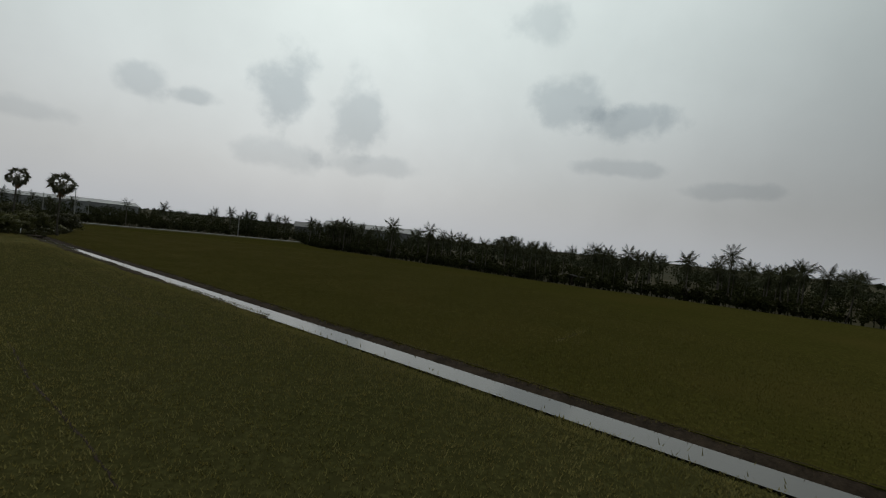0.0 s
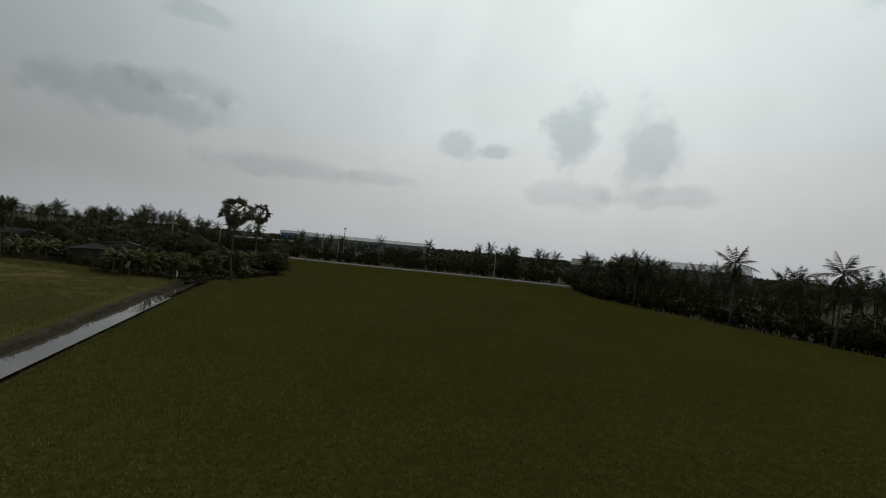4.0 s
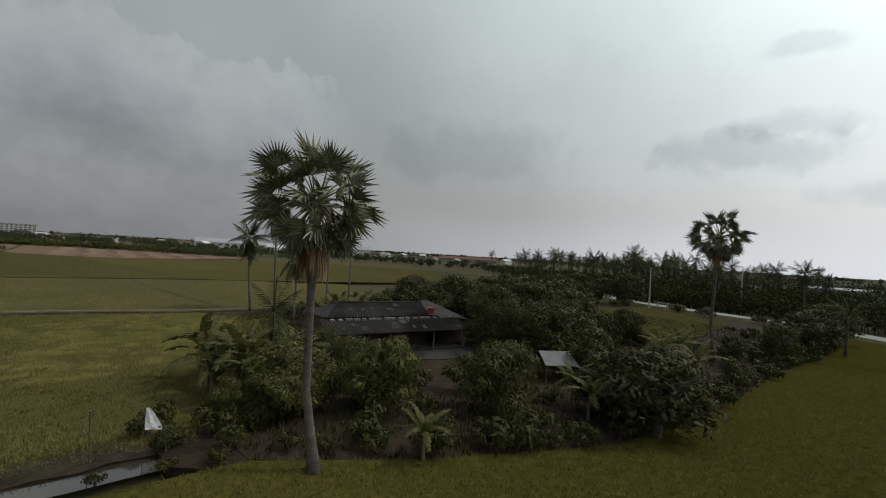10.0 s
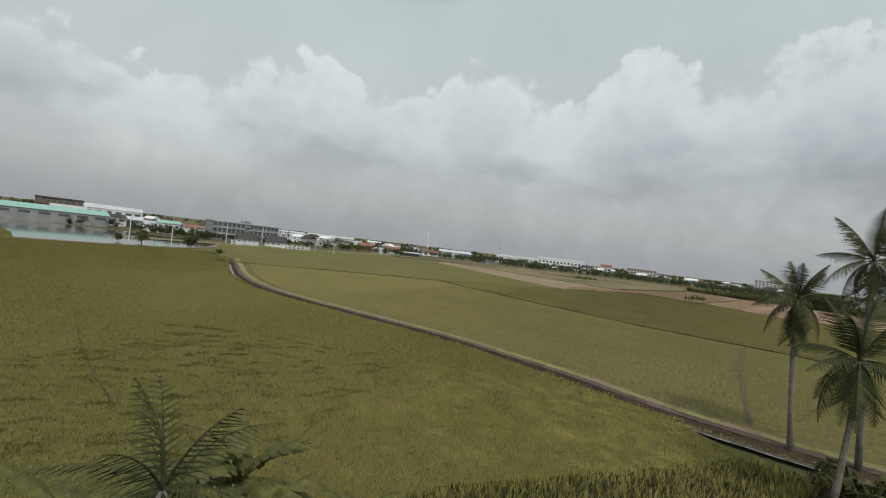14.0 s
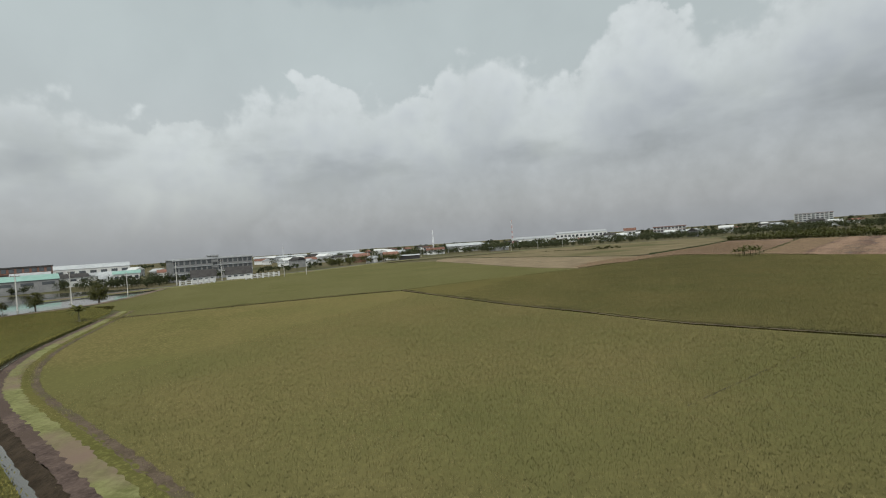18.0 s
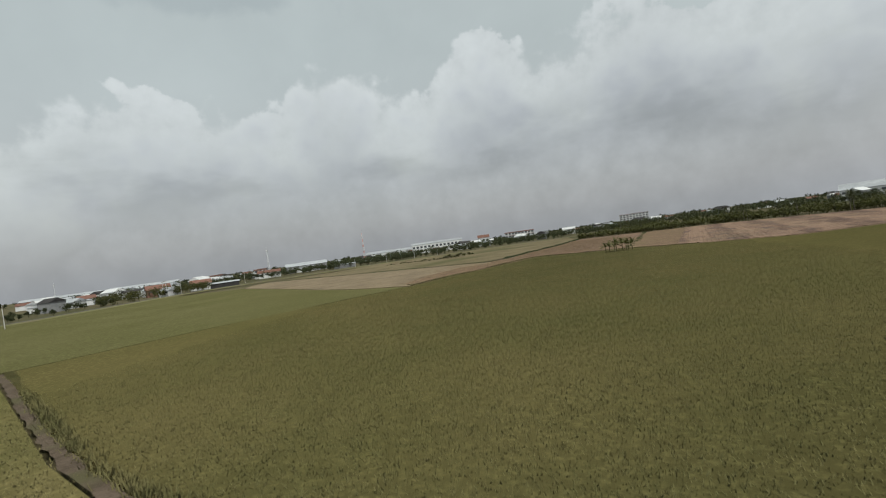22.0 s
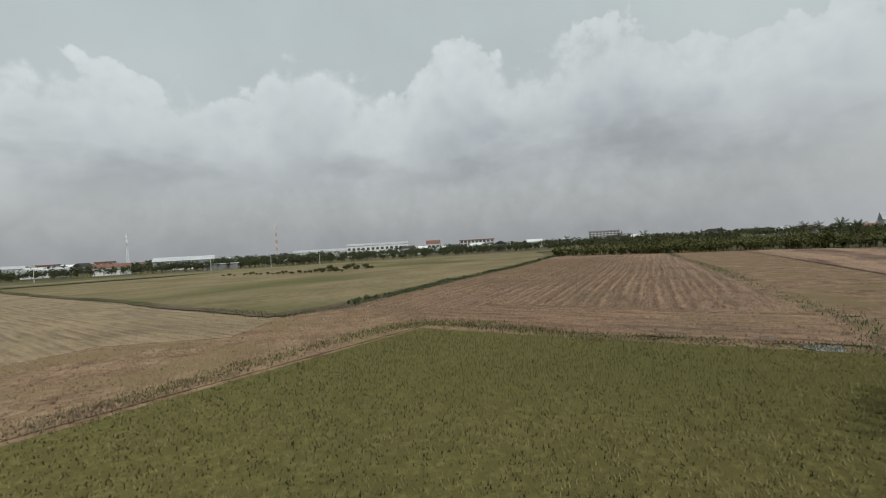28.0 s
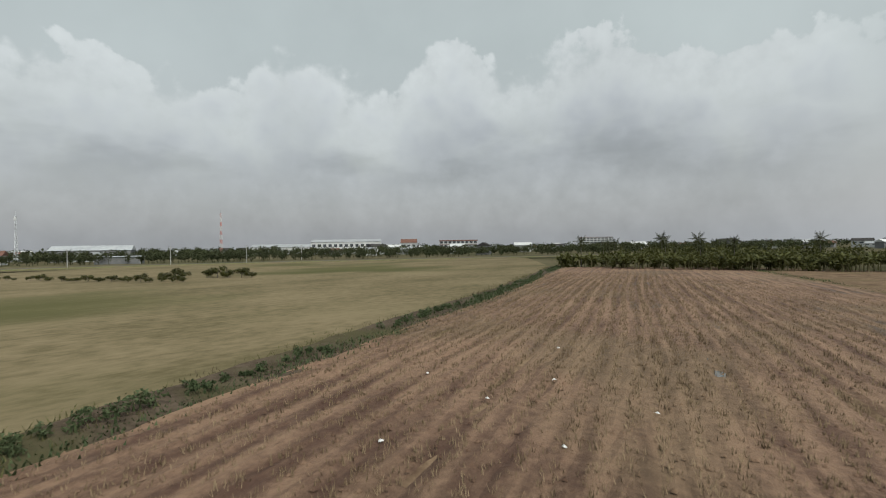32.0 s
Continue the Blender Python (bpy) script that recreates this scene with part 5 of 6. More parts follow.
# ---------------------------------------------------------------- buildings far off
def shed(at, turn, length, depth, eave, ridge, wall, roof, label, name="factory_hall", bays=0, category="building"):
    """A long hall: wall with a row of recessed openings and a low gable roof with eaves."""
    e = thing(name, (*at, 0), label, category, "far buildings", turn)
    w = Mesh().box(-length / 2, -depth / 2, -0.8, length / 2, depth / 2, eave)
    part("wall", w, wall, e)
    o = 0.5
    r = Mesh()
    r.add([(-length / 2 - o, -depth / 2 - o, eave), (length / 2 + o, -depth / 2 - o, eave), (length / 2 + o, 0, ridge), (-length / 2 - o, 0, ridge),
           (length / 2 + o, depth / 2 + o, eave), (-length / 2 - o, depth / 2 + o, eave)], [(0, 1, 2, 3), (3, 2, 4, 5), (0, 3, 5), (1, 4, 2), (0, 5, 4, 1)])
    part("roof", r, roof, e)
    for k in range(bays):
        x = -length / 2 + (k + 0.5) * length / bays
        part("window", Mesh().box(x - length / bays * 0.3, -depth / 2 - 0.06, eave * 0.55, x + length / bays * 0.3, -depth / 2 + 0.1, eave * 0.8), GLASS, e)
    return e


def block(at, turn, length, depth, floors, storey, wall, roof, label, bays, name="apartment_block"):
    """A flat-roofed building with storeys, windows and a parapet."""
    e = thing(name, (*at, 0), label, "building", "far buildings", turn)
    h = floors * storey
    part("wall", Mesh().box(-length / 2, -depth / 2, -0.8, length / 2, depth / 2, h), wall, e)
    part("roof", Mesh().box(-length / 2 - 0.4, -depth / 2 - 0.4, h, length / 2 + 0.4, depth / 2 + 0.4, h + 0.6), roof, e)
    for f in range(floors):
        part("floor_band", Mesh().box(-length / 2 - 0.15, -depth / 2 - 0.5, f * storey + storey - 0.35, length / 2 + 0.15, -depth / 2, f * storey + storey), wall if floors > 3 else roof, e)
        for k in range(bays):
            x = -length / 2 + (k + 0.5) * length / bays
            part("window", Mesh().box(x - length / bays * 0.34, -depth / 2 - 0.08, f * storey + 0.9, x + length / bays * 0.34, -depth / 2 + 0.1, f * storey + storey - 0.6), GLASS, e)
    return e


def face(at, eye=(-100, 0)):
    """The turn that shows a front (its -y side) to a place."""
    return math.degrees(math.atan2(eye[1] - at[1], eye[0] - at[0])) + 90


E1, E2, E3 = (-94, 57), (-123, -45), (-45, 91)
# south and east: hotel, villas, pond-side halls
block((67.9, -173.6), 57 + 180, 40, 10, 3, 3.4, GREYWALL, METAL, "long dark grey three-storey building with rows of windows", 15, "hotel_block")
block((66.0, -172.4), 57 + 180, 3.2, 6, 4, 2.85, GREYWALL, METAL, "narrow stair tower on the grey building", 1, "stair_tower")
shed((40, -131), face((40, -131), E1), 9, 7, 2.6, 5.6, WHITE, DARKROOF, "white villa with a dark hipped roof", "villa", 4, "house")
shed((30, -141), face((30, -141), E1), 10, 7, 2.6, 5.8, WHITE, DARKROOF, "white villa with a dark hipped roof", "villa", 4, "house")
shed((150, -130), face((150, -130), E1), 46, 22, 5.5, 8.0, GREYWALL, GREENROOF, "long hall with a green roof by the pond", "green_hall", 6)
block((232, -209), face((232, -209), E1), 26, 18, 3, 4.2, REDROOF, DARKROOF, "rounded orange building with a dark roof", 7, "orange_building")
shed((199, -185), face((199, -185), E1), 18, 10, 6, 9, WHITE, METAL, "white office building by the pond", "office_building", 5)
shed((284, -300), face((284, -300), E1), 60, 24, 9, 12.5, WHITE, METAL, "white warehouse beyond the pond", "warehouse", 8)
shed((116, -157), face((116, -157), E1), 6, 5, 3.4, 5.6, WHITE, METAL, "small white house with tin roof", "house", 2, "house")
shed((103, -156), face((103, -156), E1), 11, 6, 5.4, 7.0, WHITE, GREENROOF, "white house with a teal roof", "house", 4, "house")
shed((85, -301), face((85, -301), E1), 30, 8, 2.6, 3.2, WHITE, METAL, "long white carport row", "carport", 0, "carport")
shed((204, -487), face((204, -487), E1), 62, 20, 6, 8, METAL, METAL, "pale tin market roofs far off", "market_hall")
shed((150, -531), face((150, -531), E1), 62, 20, 6, 8.5, METAL, METAL, "pale tin market roofs far off", "market_hall")
block((42, -430), face((42, -430), E1), 10, 8, 2, 3.4, WHITE, REDROOF, "white block with orange cornices", 4)
shed((27, -292), face((27, -292), E2), 12, 8, 3.6, 6.2, REDROOF, REDROOF, "house with an orange roof", "house", 3, "house")
shed((6, -300), face((6, -300), E2), 11, 8, 3.4, 5.8, WHITE, REDROOF, "house with an orange roof among trees", "house", 3, "house")
shed((-12, -288), face((-12, -288), E2), 15, 6, 2.2, 3.0, DARKROOF, METAL, "low dark open carport roof", "carport", 0, "carport")
shed((-13, -388), face((-13, -388), E2), 17, 10, 3.6, 5.8, WHITE, REDROOF, "white house with a wide orange roof", "house", 4, "house")
block((-2, -404), face((-2, -404), E2), 9, 8, 2, 3.4, WHITE, REDROOF, "white upper house block with cornices", 3)
shed((-34, -440), face((-34, -440), E2), 36, 16, 5.5, 8.2, GREYWALL, METAL, "long pale roofed hall among trees", "hall", 0)
shed((-75, -369), face((-75, -369), E2), 17, 5, 2.5, 2.8, GREYWALL, METAL, "low grey concrete hut", "hut", 0, "hut")
shed((-118, -667), face((-118, -667), E2), 76, 20, 7, 10, WHITE, METAL, "white factory roofs on the horizon", "factory_hall", 0)
shed((-176, -612), face((-176, -612), E2), 66, 26, 11, 13.5, WHITE, METAL, "long white warehouse on the horizon", "warehouse", 13)
shed((-231, -569), face((-231, -569), E2), 14, 10, 9, 12.5, WHITE, REDROOF, "white house block with red roof", "house", 3, "house")
block((-286, -596), face((-286, -596), E2), 38, 12, 3, 3.6, WHITE, REDROOF, "white school with a brown roof", 9)
block((-588, -836), face((-588, -836), E2), 52, 16, 5, 3.4, WHITE, REDROOF, "white apartment building with red roof", 9)
# north and west: factories
shed((-303, 245), face((-303, 245), E3), 26, 14, 9, 11, BLUE, METAL, "pale blue office building behind trees", "office_building", 6)
shed((-275, 284), face((-275, 284), E3), 96, 26, 8, 10.5, METAL, METAL, "long pale factory hall behind the trees", "factory_hall", 0)
shed((-282, 205), face((-282, 205), E3), 40, 6, 3.4, 4.2, METAL, METAL, "low pale shed roof behind the road", "shed", 0)
shed((-59, 307), face((-59, 307), (15, -3)), 62, 30, 8.5, 12.0, METAL, METAL, "wide pale factory roof behind palms", "factory_hall", 0)
shed((-97, 286), face((-97, 286), (15, -3)), 15, 16, 6, 9.2, GREYWALL, GREYWALL, "grey wedge roofed plant building", "plant_building", 0)
shed((-476, -275), face((-476, -275), E3), 84, 26, 7, 11.5, WHITE, METAL, "long western factory with white wall bands", "factory_hall", 12)
shed((-563, -212), face((-563, -212), E3), 100, 26, 7.5, 12.0, WHITE, METAL, "long pale factory on the western side", "factory_hall", 0)
shed((-607, -44), face((-607, -44), (-64, 96)), 70, 16, 3.6, 6.4, GREYWALL, REDROOF, "long red-brown roofed halls", "factory_hall", 0)

# the town: many small far houses
trng = random.Random(77)


def town_house(k):
    roof = (METAL, WHITE, REDROOF, DARKROOF)[k % 4]
    w, d, h = 9 + 4 * (k % 3), 8, 3.4 + 1.4 * (k % 2)
    return shed((0, 0), 0, w, d, h, h + 2.2, WHITE if k % 3 else GREYWALL, roof, "distant town house with a pitched roof", "town_house", 3, "house")


def town(n, az0, az1, d0, d1, eye):
    for _ in range(n):
        az, d = trng.uniform(az0, az1), trng.uniform(d0, d1)
        p = Vector((*eye, 0)) + way(az, 0) * d
        k = trng.randrange(12)
        K.put(("town", k), lambda: town_house(k), p.x, p.y, trng.uniform(0, 360), trng.uniform(0.7, 1.15))


town(70, 150, 215, 400, 760, (-123, -45))
town(46, 195, 236, 330, 640, (-94, 57))
town(26, 118, 165, 480, 800, (-123, -45))
town(26, 95, 140, 480, 760, (-60, 95))


# ---------------------------------------------------------------- masts, poles, fences
def lattice_mast(at, height, width, red, label):
    e = thing("radio_mast", (*at, 0), label, "mast", "masts")
    n = 10
    for k in range(n):
        m = Mesh()
        z0, z1 = height * k / n, height * (k + 1) / n
        r0, r1 = width * (1 - 0.75 * k / n), width * (1 - 0.75 * (k + 1) / n)
        for c in range(4):
            a, b = math.pi / 2 * c, math.pi / 2 * (c + 1)
            p, q = (math.cos(a) * r0, math.sin(a) * r0, z0), (math.cos(a) * r1, math.sin(a) * r1, z1)
            m.tube([p, q], [0.09, 0.09], 4)
            m.tube([p, (math.cos(b) * r1, math.sin(b) * r1, z1)], [0.09, 0.09], 3)
            m.tube([(math.cos(b) * r0, math.sin(b) * r0, z0), q], [0.09, 0.09], 3)
        part("section", m, (MASTRED if k % 2 else WHITE) if red else STEEL, e)
    part("antenna", Mesh().tube([(0, 0, height), (0, 0, height + 3)], [0.1, 0.05], 4), STEEL, e)
    for k in range(3):
        part("panel_antenna", Mesh().box(width * 0.4 * math.cos(2.1 * k) - 0.2, width * 0.4 * math.sin(2.1 * k) - 0.2, height * 0.9, width * 0.4 * math.cos(2.1 * k) + 0.2, width * 0.4 * math.sin(2.1 * k) + 0.2, height * 0.98), WHITE, e)
    return e


lattice_mast((-84.8, -503.9), 31, 1.2, True, "red and white lattice radio mast")
lattice_mast((-3.3, -429.5), 24, 1.1, False, "slim grey lattice radio mast")
lattice_mast((143, -384), 17, 0.5, False, "pale water column on the horizon")


def power_pole(h=8.5, lamp=False):
    e = thing("lamp_pole" if lamp else "power_pole", (0, 0, 0), "pale concrete pole with a street lamp" if lamp else "pale concrete power pole with crossarms", "pole", "poles")
    part("shaft", Mesh().tube([(0, 0, -0.5), (0, 0, h * 0.5), (0, 0, h)], [0.17, 0.14, 0.1], 6), CONCRETE, e)
    if lamp:
        part("lamp_head", Mesh().box(-0.5, -0.3, h, 0.5, 0.3, h + 0.25), STEEL, e)
    else:
        part("crossarm", Mesh().box(-0.9, -0.06, h - 0.6, 0.9, 0.06, h - 0.48), WOOD, e)
        for x in (-0.8, 0, 0.8):
            part("insulator", Mesh().tube([(x, 0, h - 0.48), (x, 0, h - 0.28)], [0.06, 0.05], 5), CLAY, e)
    return e


for x, y, h in ((-148.7, 156.4, 9.6), (-134.9, 161.4, 8.4), (-172, 128, 9.3), (-82.4, 175.4, 8.7), (-127.3, 147.4, 9.5), (-161, 108, 8.5), (36.4, -53.7, 9.5), (24.5, -58.2, 9.5), (41.7, -93.6, 7.4), (44.0, -119.8, 9.5),
                (33.6, -134, 9.5), (8, -141, 7), (0, -146, 6.6), (14, -270, 7.8), (5, -253.6, 8), (-1, -256, 7.6), (-14, -320, 7), (-87.6, -303.9, 5.6), (-108, -326, 6.4), (-129, -348, 6.6), (-149, -370, 6.6),
                (-140, 35, 7.5)):
    K.put(("pole",), power_pole, x, y, trng.uniform(0, 180), h / 8.5)
K.put(("lamp",), lambda: power_pole(11.0, True), -136, 156.5, 0, 1.08)


def fence(at0, at1, posts, label):
    """A white garden fence with posts and rails."""
    e = thing("garden_fence", (*at0, 0), label, "fence", "fences")
    d = Vector(at1) - Vector(at0)
    for k in range(posts):
        p = d * (k / (posts - 1))
        part("post", Mesh().box(p.x - 0.25, p.y - 0.25, -0.4, p.x + 0.25, p.y + 0.25, 2.2), WHITE, e)
    n = Vector((-d.y, d.x)).normalized() * 0.08
    for z in (0.3, 1.1, 1.7):
        part("rail", Mesh().add([(n.x, n.y, z), (-n.x, -n.y, z), (d.x - n.x, d.y - n.y, z), (d.x + n.x, d.y + n.y, z), (n.x, n.y, z + 0.25), (-n.x, -n.y, z + 0.25), (d.x - n.x, d.y - n.y, z + 0.25), (d.x + n.x, d.y + n.y, z + 0.25)],
                                [(0, 1, 2, 3), (7, 6, 5, 4), (0, 4, 5, 1), (3, 2, 6, 7), (1, 5, 6, 2), (0, 3, 7, 4)]), WHITE, e)


fence((36, -112), (30, -124), 7, "white masonry garden fence before the villas")
fence((22, -134), (14, -147), 7, "white masonry garden fence by the lane")


def hut(at, turn, label):
    e = thing("field_hut", (*at, 0), label, "hut", "field huts", turn)
    for x in (-1.6, 1.6):
        for y in (-1.2, 1.2):
            part("post", Mesh().tube([(x, y, -0.3), (x, y, 1.9)], [0.06, 0.06], 5), WOOD, e)
    part("roof", Mesh().add([(-2.2, -1.8, 1.8), (2.2, -1.8, 1.8), (2.2, 1.8, 2.3), (-2.2, 1.8, 2.3), (-2.2, -1.8, 1.74), (2.2, -1.8, 1.74), (2.2, 1.8, 2.24), (-2.2, 1.8, 2.24)],
                            [(0, 1, 2, 3), (7, 6, 5, 4), (0, 4, 5, 1), (1, 5, 6, 2), (2, 6, 7, 3), (3, 7, 4, 0)]), FIBRE, e)
    part("wall", Mesh().box(-1.6, 1.1, -0.2, 1.6, 1.16, 1.8), WOOD, e)


for x, y, t in ((-53, 180, 30), (-49, 175, 12), (-36, 158, 70), (13, 128, 60), (25, 118, 55), (39, 108, 66), (61, 98, 60), (-12, 142, 55)):
    hut((x, y), t, "small shed with a pale tin roof under the palms")
shed((-150, 70), 30, 9, 6, 2.4, 3.6, WOOD, FIBRE, "open farm shed with a grey roof", "farm_shed", 0, "shed")
shed((-186, 92), 10, 9, 6, 2.6, 3.8, WOOD, METAL, "farm shed with a pale flat roof", "farm_shed", 0, "shed")


# ---------------------------------------------------------------- farmhouse and yard
HOUSE = pose(-87.6, 75.65, 0, 0, 0, 139.1)     # x along the front eave, y to the back
house = new("farmhouse")
house.matrix_basis = HOUSE
tagged(house, "single-storey farmhouse with weathered fibre-cement roof", "house")


def sheet_roof(name, u0, u1, v0, z0, v1, z1, parent, material, label, inset0=0.0, inset1=0.0, wave=0.27, amp=0.048):
    """A corrugated slope from the line (v0, z0) up to (v1, z1); insets narrow the top end at either side."""
    n = int((u1 - u0) / wave * 4)
    m = Mesh()
    top, low = [], []
    for k in range(n + 1):
        s = k / n
        h = amp * math.cos(k * math.pi / 2)
        low.append((u0 + (u1 - u0) * s, v0, z0 + h))
        a, b = u0 + inset0, u1 - inset1
        top.append((a + (b - a) * s, v1, z1 + h))
    m.add(low + top, [(k, k + 1, n + 2 + k, n + 1 + k) for k in range(n)])
    m.add([(x, y, z - 0.03) for x, y, z in low + top], [(n + 1 + k, n + 2 + k, k + 1, k) for k in range(n)])
    return part(name, m, material, parent, label)


sheet_roof("front_roof", -0.3, 13.4, -0.1, 2.0, 2.6, 2.82, house, FIBRE, "lower corrugated grey roof slope")
sheet_roof("main_roof", 0.2, 11.2, 2.4, 2.93, 5.96, 3.75, house, FIBRE, "main corrugated grey roof slope", 2.2, 0.6)
sheet_roof("rear_roof", 0.2, 11.2, 9.6, 2.6, 5.96, 3.75, house, FIBRE, "rear corrugated roof slope", 2.2, 0.6)
part("hip_roof", Mesh().add([(0.2, 2.4, 2.93), (2.4, 5.96, 3.76), (0.2, 9.6, 2.6), (0.2, 2.4, 2.88), (2.4, 5.96, 3.7), (0.2, 9.6, 2.55)], [(0, 2, 1), (3, 4, 5), (0, 1, 4, 3), (1, 2, 5, 4), (0, 3, 5, 2)]), DARKROOF, house, "dark hip end of the roof")
part("wing_roof", Mesh().add([(10.2, 2.3, 3.0), (14.4, 1.6, 2.55), (15.0, 6.4, 2.6), (10.6, 9.0, 2.8), (11.2, 5.9, 3.95), (12.0, 5.7, 3.95)], [(0, 1, 5, 4), (1, 2, 5), (2, 3, 4, 5), (3, 0, 4)]), DARKROOF, house, "plain dark hipped roof of the wing")
part("ridge_cap", Mesh().tube([(2.3, 5.96, 3.78), (10.6, 5.96, 3.78)], [0.11, 0.11], 6), FIBRE, house, "pale ridge cap")
part("hip_cap", Mesh().tube([(0.2, 2.4, 2.96), (2.4, 5.96, 3.8)], [0.08, 0.08], 6), FIBRE, house, "pale hip cap")
rr = random.Random(4)
for k in range(17):
    u = 0.5 + 0.72 * k
    part("flashing", Mesh().box(u, 2.08 + rr.uniform(-0.1, 0.12), 2.66, u + rr.uniform(0.35, 0.68), 2.45, 2.8 + rr.uniform(0, 0.03)), FLASHING, house, "pale broken roof flashing")
for k in range(20):
    front = k % 3
    u, v = rr.uniform(0.2, 12.6) if front else rr.uniform(2.6, 10.0), rr.uniform(0.1, 1.6) if front else rr.uniform(3.0, 5.0)
    w, l = 0.135 * rr.randrange(2, 6), rr.uniform(0.3, 0.85)
    z = (2.0 + (v + 0.1) * 0.304 if front else 2.93 + (v - 2.4) * 0.23) + 0.042
    rise = l * (0.304 if front else 0.23)
    part("patch_sheet", Mesh().add([(u, v, z), (u + w, v, z), (u + w, v + l, z + rise), (u, v + l, z + rise), (u, v, z - 0.02), (u + w, v, z - 0.02), (u + w, v + l, z + rise - 0.02), (u, v + l, z + rise - 0.02)],
                                   [(0, 1, 2, 3), (7, 6, 5, 4), (0, 4, 5, 1), (1, 5, 6, 2), (2, 6, 7, 3), (3, 7, 4, 0)]), PATCH, house, "pale weathered roof sheet")
part("back_wall", Mesh().box(0.5, 9.0, -0.2, 14.4, 9.15, 2.75), WOOD, house)
part("side_wall", Mesh().box(0.5, 2.6, -0.2, 0.65, 9.0, 2.8), WOOD, house)
part("side_wall", Mesh().box(14.2, 2.6, -0.2, 14.35, 9.0, 2.5), WOOD, house)
for a, b in ((0.65, 3.2), (4.4, 6.4), (7.6, 10.2), (11.6, 14.2)):
    part("front_wall", Mesh().box(a, 2.6, -0.2, b, 2.74, 2.75), WOOD, house)
part("front_lintel", Mesh().box(0.65, 2.58, 2.1, 14.2, 2.76, 2.8), WOOD, house)
for u in (0.3, 3.3, 6.4, 9.6, 12.9):
    part("post", Mesh().tube([(u, 0.15, -0.2), (u, 0.15, 2.05)], [0.08, 0.08], 6), WOOD, house)
part("eave_beam", Mesh().box(-0.2, 0.08, 1.86, 13.2, 0.2, 1.97), WOOD, house)
part("gutter", Mesh().tube([(-0.3, -0.16, 1.94), (13.4, -0.16, 1.94)], [0.06, 0.06], 6), FIBRE, house)
part("step", Mesh().box(5.6, 0.4, -0.1, 13.0, 2.6, 0.22), YARDFLOOR, house, "raised concrete porch floor")
yard = Mesh().slab([(5.4, 2.6), (5.2, -0.4), (6.4, -2.2), (9.0, -3.0), (12.4, -2.4), (14.0, 0.2), (14.2, 2.6)], -0.4, 0.05)
ob = part("yard_floor", yard, YARDFLOOR)
ob.matrix_basis = HOUSE
tagged(ob, "grey concrete yard before the farmhouse", "yard", kind="structure")
floor = part("grove_floor", Mesh().slab([(-71.1, 81.7)] + GROVE_EDGE[1:] + [(-157, 121), (-160, 72), (-118, 61.5), (-108, 57.5), (-101.5, 56.4), (-92, 61.8), (-84.5, 65.8), (-80, 71), (-75.4, 75.9), (-72.7, 78.3)], -0.9, -0.02), MUD_SHADE)
tagged(floor, "dark earth under the grove", "ground", kind="structure")


def at_house(u, v, z=0.0):
    return tuple(HOUSE @ Vector((u, v, z)))


def lathe(profile, n=14):
    m = Mesh()
    v = [(r * math.cos(2 * math.pi * k / n), r * math.sin(2 * math.pi * k / n), z) for r, z in profile for k in range(n)]
    f = [(i * n + k, i * n + (k + 1) % n, (i + 1) * n + (k + 1) % n, (i + 1) * n + k) for i in range(len(profile) - 1) for k in range(n)]
    return m.add(v, f + [tuple(n - 1 - k for k in range(n))])


def jar(u, v, s, label):
    e = thing("water_jar", at_house(u, v), label, "jar", "water jars")
    part("body", lathe([(0.3 * s, -0.05), (0.52 * s, 0.25 * s), (0.6 * s, 0.6 * s), (0.5 * s, 0.95 * s), (0.34 * s, 1.1 * s), (0.36 * s, 1.16 * s), (0.28 * s, 1.12 * s), (0.3 * s, 0.9 * s)]), CLAY, e, smooth=True)
    part("lid", lathe([(0.33 * s, 1.15 * s), (0.3 * s, 1.2 * s), (0.02, 1.22 * s)]), CLAY, e, smooth=True)


jar(2.1, -3.3, 1.05, "large round clay water jar in the yard")
jar(1.0, -4.1, 0.95, "clay water jar near the porch")
jar(4.1, -3.5, 0.65, "small clay water jar near the fence")
jar(1.7, -2.2, 0.75, "clay water jar below the eave")
pot = thing("red_basin", at_house(10.7, 2.75, 3.02), "red plastic basin lying on the roof", "basin")
part("bowl", lathe([(0.3, 0.0), (0.34, 0.15), (0.38, 0.56), (0.42, 0.58), (0.36, 0.54), (0.28, 0.1)]), RED, pot, smooth=True)
spirit = thing("spirit_house", (-80.6, 83.4, 0), "small white shrine on a post in the yard", "shrine")
part("post", Mesh().tube([(0, 0, -0.2), (0, 0, 1.2)], [0.14, 0.1], 8), CONCRETE, spirit)
part("platform", Mesh().box(-0.45, -0.45, 1.2, 0.45, 0.45, 1.3), CONCRETE, spirit)
part("shrine", Mesh().box(-0.22, -0.22, 1.3, 0.22, 0.22, 1.7), WHITE, spirit)
part("roof", Mesh().add([(-0.34, -0.34, 1.7), (0.34, -0.34, 1.7), (0.34, 0.34, 1.7), (-0.34, 0.34, 1.7), (0, 0, 2.15)], [(0, 1, 4), (1, 2, 4), (2, 3, 4), (3, 0, 4), (3, 2, 1, 0)]), WHITE, spirit)
tyre = thing("tyre", at_house(0.1, -5.3, 0.0), "old black tyre standing in the yard", "tyre", turn=20)
m = Mesh()
m.v = [((0.3 + 0.09 * math.cos(c)) * math.cos(a), 0.09 * math.sin(c), 0.36 + (0.3 + 0.09 * math.cos(c)) * math.sin(a)) for a in (k * math.pi / 8 for k in range(16)) for c in (j * math.pi / 3 for j in range(6))]
